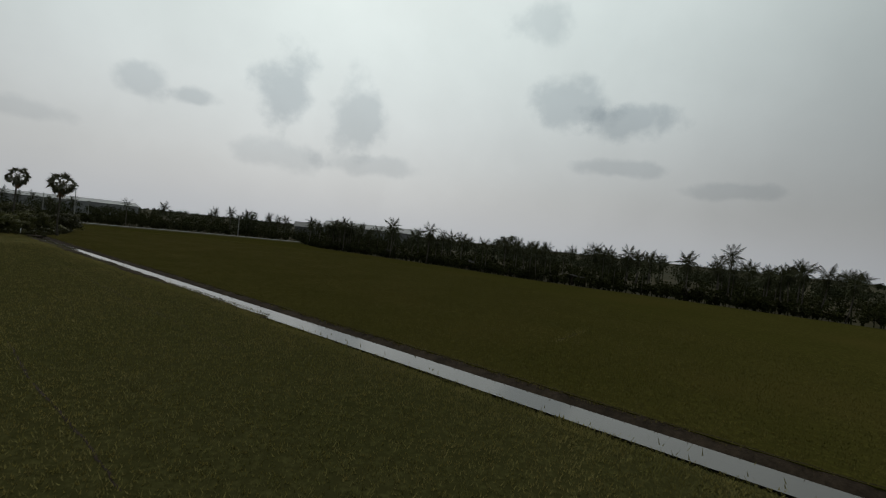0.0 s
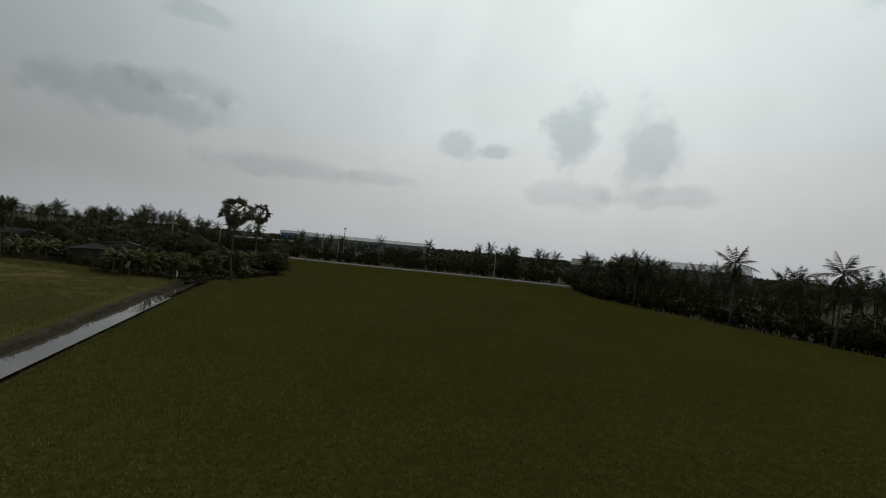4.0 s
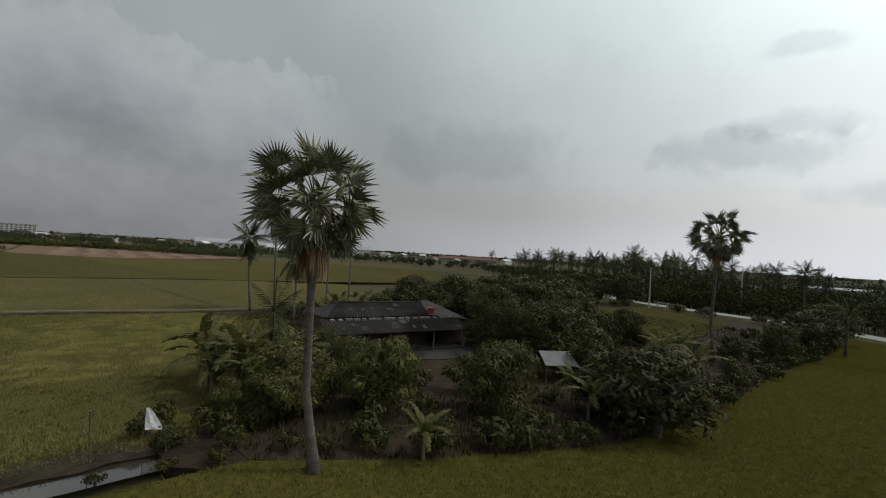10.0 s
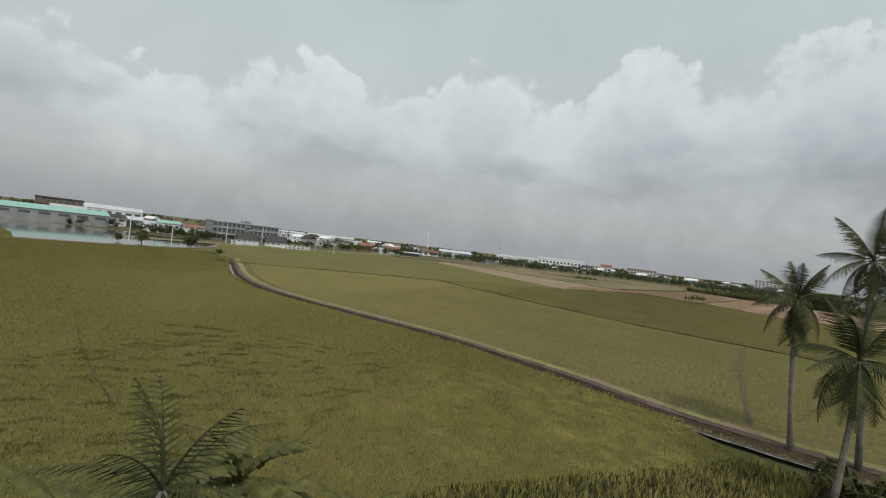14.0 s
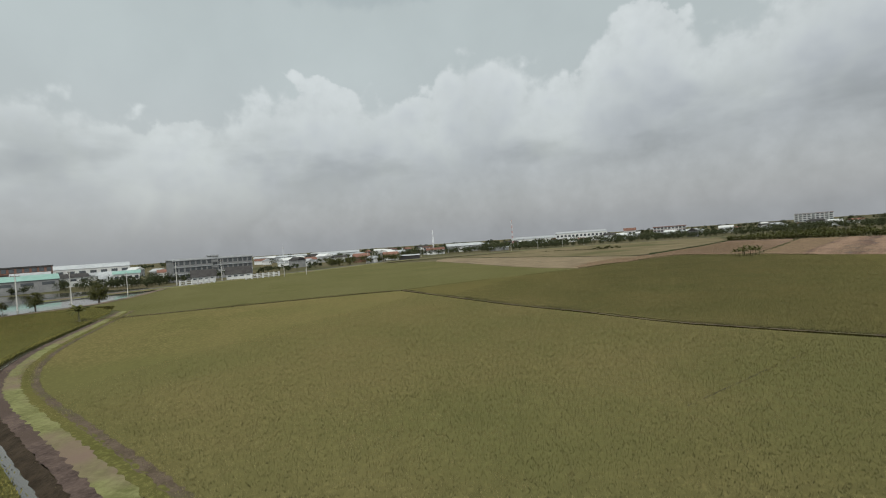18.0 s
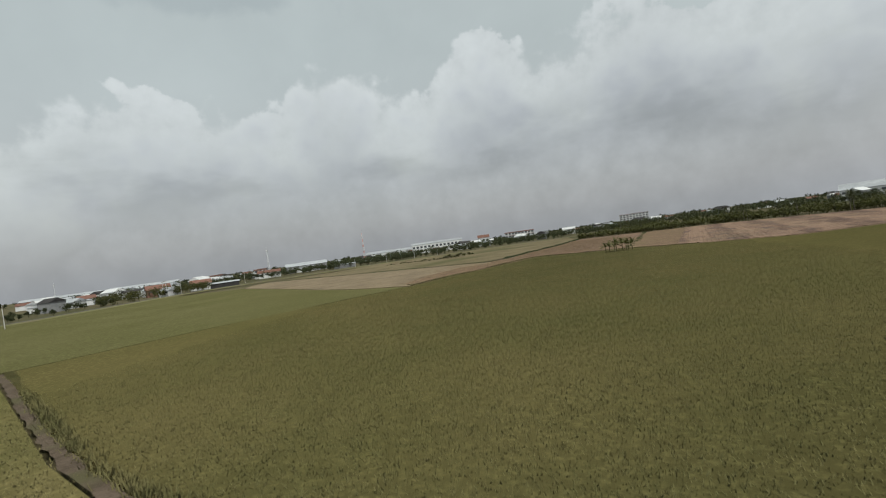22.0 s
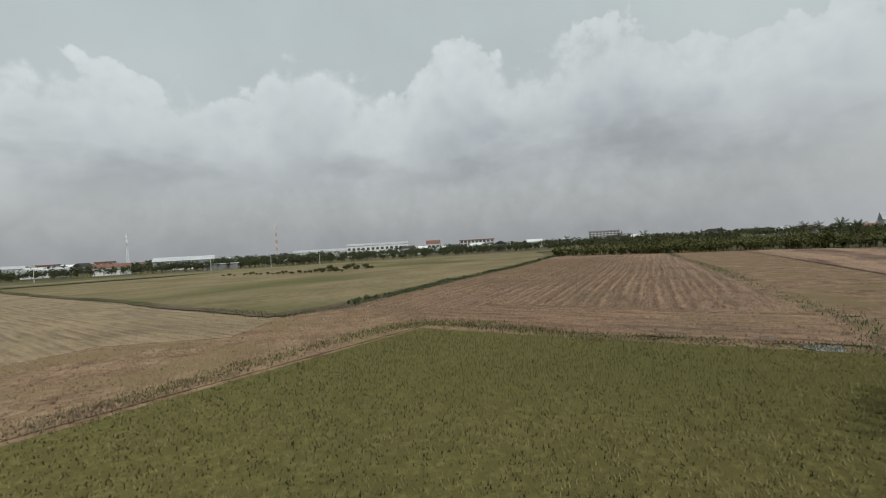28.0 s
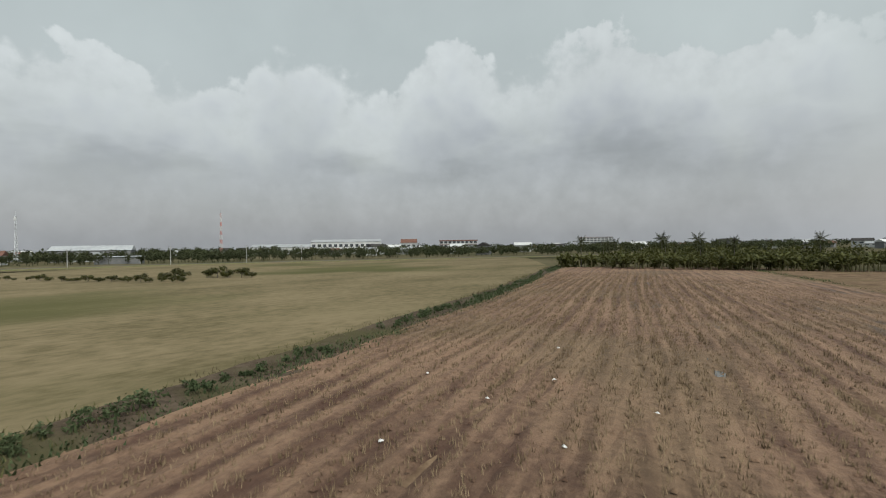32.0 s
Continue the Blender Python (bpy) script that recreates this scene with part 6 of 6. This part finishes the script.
m.f = [(k * 6 + j, k * 6 + (j + 1) % 6, (k + 1) % 16 * 6 + (j + 1) % 6, (k + 1) % 16 * 6 + j) for k in range(16) for j in range(6)]
part("ring", m, DARK, tyre, smooth=True)
crate = thing("blue_crate", at_house(0.8, 0.6), "blue plastic crate under the eave", "crate", turn=25)
part("box", Mesh().box(-0.4, -0.3, 0, 0.4, 0.3, 0.5), TEAL, crate)
part("rim", Mesh().box(-0.43, -0.33, 0.5, 0.43, 0.33, 0.56), TEAL, crate)
sticks = thing("pole_tripod", at_house(2.4, -6.4), "three leaning red-brown sticks", "sticks")
for a in (0, 2.1, 4.2):
    part("stick", Mesh().tube([(math.cos(a) * 0.5, math.sin(a) * 0.5, -0.1), (0, 0, 1.5)], [0.03, 0.03], 5), REDROOF, sticks)
rack = thing("drying_rack", at_house(1.6, 0.9), "blue metal rack hung with dark netting", "rack", turn=139)
for x in (0, 1.8):
    for y in (0, 0.9):
        part("leg", Mesh().tube([(x, y, -0.1), (x, y, 1.5)], [0.03, 0.03], 5), TEAL, rack)
for y in (0, 0.9):
    part("rail", Mesh().tube([(0, y, 1.5), (1.8, y, 1.5)], [0.03, 0.03], 5), TEAL, rack)
part("net", Mesh().box(0.05, 0.1, 0.6, 1.75, 0.8, 1.42), DARK, rack)
net = thing("green_net", at_house(-0.9, 0.6), "teal shade net beside the wall", "net", turn=139)
part("sheet", Mesh().add([(0, 0, 0), (1.0, 0.1, 0), (1.1, 0, 1.5), (0.1, 0.2, 1.7), (0, 0.05, 0), (1.0, 0.15, 0), (1.1, 0.05, 1.5), (0.1, 0.25, 1.7)], [(0, 1, 2, 3), (7, 6, 5, 4), (0, 4, 5, 1), (2, 6, 7, 3), (1, 5, 6, 2), (3, 7, 4, 0)]), TEAL, net)
for u, v, h in ((-0.2, -2.4, 2.6), (3.8, -2.8, 2.4), (5.4, -2.6, 2.2), (4.6, -3.4, 2.0), (0.6, -4.2, 2.8)):
    st = thing("yard_stake", at_house(u, v), "thin wooden stake in the yard", "stake", "stakes")
    part("stick", Mesh().tube([(0, 0, -0.2), (0.06, 0.04, h)], [0.035, 0.025], 5), WOOD, st)
    part("tie", Mesh().tube([(0.05, 0.03, h - 0.3), (0.05, 0.03, h - 0.22)], [0.05, 0.05], 5), WOOD, st)
line_ = thing("clothes_line", at_house(-0.2, -2.4, 2.2), "thin rope strung between stakes", "rope")
part("rope", Mesh().tube([Vector(at_house(-0.2 + 5.6 * s, -2.4 - 0.2 * s, 2.2 - 0.35 * math.sin(math.pi * s))) - Vector(at_house(-0.2, -2.4, 2.2)) for s in (0, 0.25, 0.5, 0.75, 1)], [0.012] * 5, 4), WOOD, line_)
tarp = thing("tin_shelter", (-91.3, 92.6, 0), "low shelter with a pale bent tin sheet", "shelter", turn=25)
part("sheet", Mesh().add([(-1.5, -1.2, 1.5), (0.1, -1.2, 2.0), (0.1, 1.3, 2.0), (-1.5, 1.3, 1.5), (-1.5, -1.2, 1.46), (0.1, -1.2, 1.96), (0.1, 1.3, 1.96), (-1.5, 1.3, 1.46)], [(0, 1, 2, 3), (7, 6, 5, 4), (0, 4, 5, 1), (1, 5, 6, 2), (2, 6, 7, 3), (3, 7, 4, 0)]), GREYWALL, tarp, "dark tin sheet")
part("sheet", Mesh().add([(0.1, -1.2, 2.0), (1.8, -1.2, 1.3), (1.8, 1.3, 1.3), (0.1, 1.3, 2.0), (0.1, -1.2, 1.96), (1.8, -1.2, 1.26), (1.8, 1.3, 1.26), (0.1, 1.3, 1.96)], [(0, 1, 2, 3), (7, 6, 5, 4), (0, 4, 5, 1), (1, 5, 6, 2), (2, 6, 7, 3), (3, 7, 4, 0)]), TIN, tarp, "pale tin sheet")
for x, z in ((-1.4, 1.5), (1.7, 1.3)):
    for y in (-1.1, 1.2):
        part("post", Mesh().tube([(x, y, -0.2), (x, y, z)], [0.05, 0.05], 5), WOOD, tarp)


def cloth_flag(at, h, label, turn):
    e = thing("scarecrow_flag", (*at, 0), label, "flag", "scarecrow flags", turn)
    part("stick", Mesh().tube([(0, 0, -0.3), (0.02, 0, h)], [0.025, 0.018], 5), WOOD, e)
    n = 5
    v, f = [], []
    for i in range(n + 1):
        s = i / n
        w = 0.12 + 0.62 * s ** 0.8
        for k in range(4):
            v.append((w * k / 3 + 0.03, 0.07 * math.sin(3.1 * k + 4 * s), h - 0.02 - 0.95 * s - 0.16 * (k / 3) * s))
    for i in range(n):
        for k in range(3):
            f.append((4 * i + k, 4 * i + k + 1, 4 * i + k + 5, 4 * i + k + 4))
    part("cloth", Mesh().add(v, f), CLOTH, e, "white hanging plastic cloth")


cloth_flag((-70.5, 76.7), 1.5, "white plastic flag on a stick above the paddy", 150)
pole = thing("bird_stake", (-68.6, 76.2, 0), "thin weathered stake with a short crossbar", "stake")
part("stick", Mesh().tube([(0, 0, -0.3), (0.1, 0, 1.9)], [0.03, 0.025], 5), WOOD, pole)
part("crossbar", Mesh().box(-0.12, -0.04, 1.86, 0.3, 0.04, 1.9), WOOD, pole)
rail = thing("bridge_rail", (-160.5, 111.4, 0.3), "short white concrete rail beside the road", "rail", turn=48)
for x in (-2.2, 0, 2.2):
    part("post", Mesh().box(x - 0.12, -0.12, -0.1, x + 0.12, 0.12, 0.9), CONCRETE, rail)
part("bar", Mesh().box(-2.5, -0.1, 0.75, 2.5, 0.1, 0.95), CONCRETE, rail)


# ---------------------------------------------------------------- rice plants and stubble
FLIGHT = [(17, -14), (13.5, 12), (8, 33), (2, 45), (-13, 66), (-45, 92), (-70, 95), (-88, 81), (-94, 56), (-99, 32), (-106, 2), (-119, -36), (-140, -88), (-153, -124), (-171, -160), (-188, -198)]


def tufts(name, poly, material, label, dense, blades, height, width, seed, reach=46.0, lean=0.35, lift=0.0, rows=None, gather=0.16, avoid=None):
    """One mesh of many small tufts of narrow blades over the part of a field near the flight line."""
    r = np.random.default_rng(seed)
    px, py = np.array(poly).T
    x0, x1, y0, y1 = px.min(), px.max(), py.min(), py.max()
    fx, fy = np.array(FLIGHT).T
    x0, x1, y0, y1 = max(x0, fx.min() - reach), min(x1, fx.max() + reach), max(y0, fy.min() - reach), min(y1, fy.max() + reach)
    n = int((x1 - x0) * (y1 - y0) * dense)
    x, y = r.uniform(x0, x1, n), r.uniform(y0, y1, n)
    d = off_line(FLIGHT, x, y)
    keep = (r.random(n) < np.clip(1.25 - d / reach, 0, 1)) & (d < reach) & inside(poly, x, y)
    if avoid:
        keep &= ~inside(avoid, x, y)
    if rows:
        turn, gap = rows
        across = -x * math.sin(turn) + y * math.cos(turn) + 0.25 * np.sin((x * math.cos(turn) + y * math.sin(turn)) / 9.0)
        keep &= (np.sin(across * 2 * np.pi / gap) > -0.1) | (r.random(n) < 0.12)
    x, y = x[keep], y[keep]
    n = len(x)
    out_v, out_t = [], []
    size = r.uniform(0.7, 1.25, n) * height
    for b in range(blades):
        a = r.uniform(0, 2 * np.pi, n)
        l = r.uniform(0.1, lean, n) * size
        bx, by = x + r.normal(0, gather, n), y + r.normal(0, gather, n)
        wx, wy = -np.sin(a) * width, np.cos(a) * width
        z = np.full(n, lift)
        p0 = np.stack([bx - wx, by - wy, z - 0.03], 1)
        p1 = np.stack([bx + wx, by + wy, z - 0.03], 1)
        p2 = np.stack([bx + np.cos(a) * l, by + np.sin(a) * l, z + size * r.uniform(0.7, 1.1, n)], 1)
        k = len(out_v) * 3 * n
        out_v.append(np.stack([p0, p1, p2], 1).reshape(-1, 3))
    v = np.concatenate(out_v)
    t = np.arange(len(v)).reshape(-1, 3)
    ob = soup(name, v, t, material)
    return tagged(ob, label, "rice" if "rice" in name else "stubble", kind="stuff")


tufts("rice_plants_north", FIELD_N, BLADE_N, "upright olive green rice plants", 27.0, 2, 0.13, 0.03, 1, 42, 1.0)
tufts("rice_plants_south", FIELD_S, BLADE, "green rice plants, lodged in patches", 29.0, 2, 0.13, 0.03, 2, 44, 1.0)
tufts("rice_plants_west", FIELD_W, BLADE_W, "yellowing rice plants with ripening ears", 30.0, 2, 0.115, 0.028, 3, 44, 1.0)
tufts("rice_plants_dark", FIELD_D, BLADE_D, "dark olive rice plants", 32.0, 2, 0.115, 0.027, 4, 36, 1.0)
tufts("stubble_tufts", FIELD_G, STUBBLE, "dry straw stubble tufts in rows", 30.0, 3, 0.15, 0.016, 5, 26, 0.8, rows=(ROW_TURN, ROW_GAP / 2), gather=0.04)
tufts("headland_stubble", HEADLAND, STUBBLE, "dry straw stubble along the headland rows", 50.0, 2, 0.14, 0.016, 15, 28, 0.8, rows=(EDGE_TURN, ROW_GAP / 2), gather=0.04)
tufts("trampled_straw", FIELD_F, STUBBLE, "dry straw trodden into the soil", 12.0, 2, 0.12, 0.016, 16, 34, 1.2)
tufts("straw_tufts", FIELD_P, STUBBLE, "dry straw left on the cut field", 10.0, 2, 0.13, 0.018, 6, 32, 0.8)
tufts("grove_weeds", [(-71.1, 81.7)] + GROVE_EDGE[1:] + [(-157, 121), (-160, 72), (-118, 61.5), (-108, 57.5), (-101.5, 56.4), (-92, 61.8), (-84.5, 65.8), (-80, 71), (-75.4, 75.9), (-72.7, 78.3)], LEAF, "rank weeds under the trees", 3.0, 4, 0.4, 0.05, 7, 60, 0.8, avoid=YARD)


def fringe(name, line, off, width, material, label, per_metre, height, blade, seed, foot=0.0):
    """Rank grass along the edge of a bank, as one mesh of narrow blades."""
    r = np.random.default_rng(seed)
    pts = np.array([tuple(p) for p in smooth_line(line, 1.0)])
    d = np.diff(pts, axis=0)
    n = int(len(d) * per_metre)
    i = r.integers(0, len(d), n)
    s = r.random(n)
    o = off + r.normal(0, width, n)
    L = np.linalg.norm(d, axis=1)[i]
    x = pts[i, 0] + d[i, 0] * s - d[i, 1] / L * o
    y = pts[i, 1] + d[i, 1] * s + d[i, 0] / L * o
    a = r.uniform(0, 2 * np.pi, n)
    h = height * r.uniform(0.5, 1.2, n) * (0.55 + 0.45 * np.sin(i * 0.21 + seed) * np.sin(i * 0.083))
    wx, wy = -np.sin(a) * blade, np.cos(a) * blade
    l = 0.6 * h
    z = np.full(n, foot)
    v = np.stack([np.stack([x - wx, y - wy, z], 1), np.stack([x + wx, y + wy, z], 1), np.stack([x + np.cos(a) * l, y + np.sin(a) * l, z + h], 1)], 1).reshape(-1, 3)
    return tagged(soup(name, v, np.arange(len(v)).reshape(-1, 3), material), label, "grass", kind="stuff")


fringe("canal_grass_north", CANAL, -1.95, 0.12, BLADE_N, "dark rank grass on the canal edge", 90, 0.24, 0.026, 41, -0.12)
fringe("canal_grass_south", CANAL, 2.6, 0.3, BLADE, "rank grass beside the canal bank", 110, 0.22, 0.026, 42)
fringe("ditch_grass", DITCH, 2.2, 0.7, BLADE_W, "yellow green grass beside the path", 170, 0.17, 0.024, 43)
fringe("ditch_reeds", DITCH, -1.3, 0.25, BLADE, "green grass along the ditch", 26, 0.4, 0.04, 44)
fringe("bund_grass", BUND, 0.3, 0.6, BLADE_D, "grass along the low bund", 110, 0.36, 0.026, 45)
fringe("bund_grass_west", BUND_W, 0.75, 0.22, BLADE_D, "dark rice edge along the low bund", 90, 0.45, 0.03, 46)
fringe("dyke_grass", DYKE, 0.7, 0.7, GRASS, "dry grass on the dyke", 80, 0.32, 0.022, 47)
fringe("dyke_weeds", DYKE, -0.3, 0.5, WEED, "green weeds on the dyke", 90, 0.35, 0.04, 48)
fringe("dyke_grass_east", DYKE_E, 0.0, 0.6, WEED, "dull green weeds between the cut plots", 60, 0.3, 0.03, 51)
fringe("dyke_grass_west", DYKE_W, 0.0, 0.6, WEED, "green weeds beside the plots", 26, 0.26, 0.03, 49)
fringe("corner_grass", [(-113, -91.2), (-125, -104), (-134.4, -113.4), (-148.6, -127), (-157, -118.4), (-165.4, -110.8), (-174, -93)], 0.35, 0.6, GRASS, "long grass along the rice edge", 170, 0.28, 0.022, 50)


def lodged(name, zones, material, label, count, seed):
    """Rice laid over by wind and rain: short swirling ridges of taller bent blades."""
    r = np.random.default_rng(seed)
    v = []
    for x0, y0, x1, y1, turn in zones:
        for _ in range(count):
            cx, cy = r.uniform(x0, x1), r.uniform(y0, y1)
            if not inside(FIELD_S, np.array([cx]), np.array([cy]))[0]:
                continue
            a = turn + r.normal(0, 0.35)
            L, bend, n = r.uniform(0.8, 3.2), r.normal(0, 0.5), int(r.uniform(50, 120))
            s = r.random(n)
            t = a + bend * (s - 0.5)
            x = cx + np.cos(t) * (s - 0.5) * L + r.normal(0, 0.16, n)
            y = cy + np.sin(t) * (s - 0.5) * L + r.normal(0, 0.16, n)
            h = r.uniform(0.12, 0.26, n) * np.sin(np.pi * np.clip(s, 0.1, 0.9))
            o = a + 1.5 + r.normal(0, 0.4, n)
            w = 0.03
            p = np.stack([x, y, np.full(n, -0.02)], 1)
            d = np.stack([-np.sin(o) * w, np.cos(o) * w, np.zeros(n)], 1)
            q = p + np.stack([np.cos(o) * h * 1.1, np.sin(o) * h * 1.1, h], 1)
            v.append(np.stack([p - d, p + d, q], 1).reshape(-1, 3))
    v = np.concatenate(v)
    return tagged(soup(name, v, np.arange(len(v)).reshape(-1, 3), material), label, "rice", kind="stuff")


lodged("lodged_rice", [(-78, 44, -56, 70, 0.4), (-100, 46, -80, 58, 2.6), (-98, 56, -74, 66, 2.4), (-62, 70, -40, 77, 2.6)], BLADE, "rice laid flat in swirling patches", 190, 71)


def track(name, line, seed):
    """A thin trodden line through the rice: its shadow gap painted as a dark strip, with broken plants along it."""
    r = random.Random(seed)
    tagged(part(name, strip(line, 0.035, -0.035, 0.012, 0.012, 0.05, 0.5, r), MUD_SHADE), "narrow trodden track through the rice, its shadow gap painted dark", "track", kind="structure")
    fringe(name + "_plants", line, 0.0, 0.3, BLADE, "bent rice along a trodden track", 14, 0.26, 0.026, seed)


for k, line in enumerate(([(-8, 18.6), (-1.9, 14.2), (2.0, 11.7), (6.6, 8.5)], [(-35, 47.9), (-14.1, 33.3), (-4.3, 26.5), (1.9, 22.2)], [(22.2, 35.6), (26.2, 42.8)], [(-47, 46), (-57, 55), (-67, 63)], [(-117, 8), (-105, 19)], [(-133, 21), (-114, 41.5), (-110, 46)])):
    track("rice_track_%d" % (k + 1), line, 80 + k)


def clods(name, poly, label, dense, reach, seed):
    """Loose clods of soil near the flight line, as one mesh of small rough lumps."""
    r = np.random.default_rng(seed)
    px, py = np.array(poly).T
    n = int((px.max() - px.min()) * (py.max() - py.min()) * dense)
    x, y = r.uniform(px.min(), px.max(), n), r.uniform(py.min(), py.max(), n)
    keep = (off_line(FLIGHT, x, y) < reach) & inside(poly, x, y)
    x, y = x[keep], y[keep]
    n = len(x)
    s = r.uniform(0.025, 0.085, n) * r.uniform(0.6, 1.3, n)
    base = np.array([(1, 0, 0), (0, 1, 0), (-1, 0, 0), (0, -1, 0), (0, 0, 0.9)])
    v = base[None] * s[:, None, None] * r.uniform(0.7, 1.3, (n, 5, 3)) + np.stack([x, y, np.full(n, 0.01)], 1)[:, None]
    f = np.array([(0, 1, 4), (1, 2, 4), (2, 3, 4), (3, 0, 4)])
    t = (f[None] + 5 * np.arange(n)[:, None, None]).reshape(-1, 3)
    return tagged(soup(name, v.reshape(-1, 3), t, SOIL), label, "clods", kind="stuff")


clods("soil_clods", FIELD_G, "brown soil clods scattered over the cut field", 3.0, 22, 91)
clods("headland_clods", HEADLAND, "brown soil clods on the headland", 3.0, 26, 92)
clods("trampled_clods", FIELD_F, "brown clods in the trampled field", 4.0, 26, 93)
drng = random.Random(17)
for x, y in ((-165.2, -158.4), (-168.6, -160.6), (-171.4, -161.8), (-169.2, -157.0), (-172.6, -158.2), (-167.4, -163.8), (-155.1, -133.6), (-146.3, -139.8), (-142.6, -133.4), (-173.8, -166.2)):
    e = thing("plastic_scrap", (x, y, 0.03), "crumpled pale plastic scrap on the soil", "litter", "litter", drng.uniform(0, 360))
    part("sheet", Mesh().add([(-0.07, -0.03, 0), (0.06, -0.05, 0.01), (0.09, 0.03, 0.0), (-0.04, 0.05, 0.02), (0.0, 0.0, 0.06)], [(0, 1, 4), (1, 2, 4), (2, 3, 4), (3, 0, 4), (3, 2, 1, 0)]), CLOTH, e)
fringe("canal_rank_grass", CANAL, 3.6, 1.0, BLADE, "dark uneven grass along the south bank", 60, 0.3, 0.028, 55)
tufts("yard_edge_grass", [(-104, 58), (-101.5, 55.8), (-92, 61.2), (-84.5, 65.2), (-80, 70.4), (-75.4, 75.4), (-77.5, 77), (-83, 73.6), (-88, 70), (-96, 66)], BLADE, "rank green grass round the yard", 22.0, 4, 0.36, 0.03, 18, 60, 0.8)
fringe("levee_grass", LEVEE, 2.15, 0.4, BLADE, "rank grass along the levee foot", 120, 0.26, 0.026, 56)
fringe("levee_weeds", LEVEE, 1.3, 0.18, GRASS, "patchy dry grass on the levee", 40, 0.2, 0.024, 57, 0.05)
for x, y, h in ((-70.3, 78.2, 0.9), (-71.4, 80.4, 1.1), (-70.4, 80.9, 0.7), (-72.6, 78.5, 1.3), (-69.0, 79.6, 0.6), (-67.2, 78.4, 0.5), (-70.9, 76.4, 1.0), (-72.0, 75.6, 1.2), (-83.5, 84.6, 1.6), (-84.6, 87.2, 2.0), (-86.2, 89.0, 2.2)):
    near_bush(x, y, h)
x, y, z = at_house(-1.0, -1.9)
near_tree(x, y, 3.3, 0.8, True)


def drum(u, v, h, r, material, label, name="plastic_drum"):
    e = thing(name, at_house(u, v), label, "container", "yard containers")
    part("body", lathe([(r * 0.94, 0.0), (r, 0.06), (r, h * 0.34), (r * 1.04, h * 0.36), (r, h * 0.38), (r, h * 0.66), (r * 1.04, h * 0.68), (r, h * 0.7), (r, h * 0.96), (r * 0.9, h)]), material, e, smooth=True)
    part("lid", lathe([(r * 0.95, h), (r * 0.93, h + 0.03), (0.02, h + 0.035)]), DARK, e, smooth=True)


# containers crowded below the eave
for u, v, h, r in ((0.4, -0.5, 0.95, 0.29), (1.1, -0.8, 0.9, 0.29), (1.7, -0.4, 1.05, 0.31), (0.9, -1.5, 0.6, 0.24), (3.1, -0.9, 0.8, 0.27)):
    drum(u, v, h, r, DARK, "dark plastic drum crowded below the eave")
for u, v, h, r in ((2.5, -1.3, 0.42, 0.17), (3.7, -1.6, 0.38, 0.16), (0.1, -1.9, 0.4, 0.16)):
    drum(u, v, h, r, TEAL, "small dark teal bucket with a black lid", "bucket")
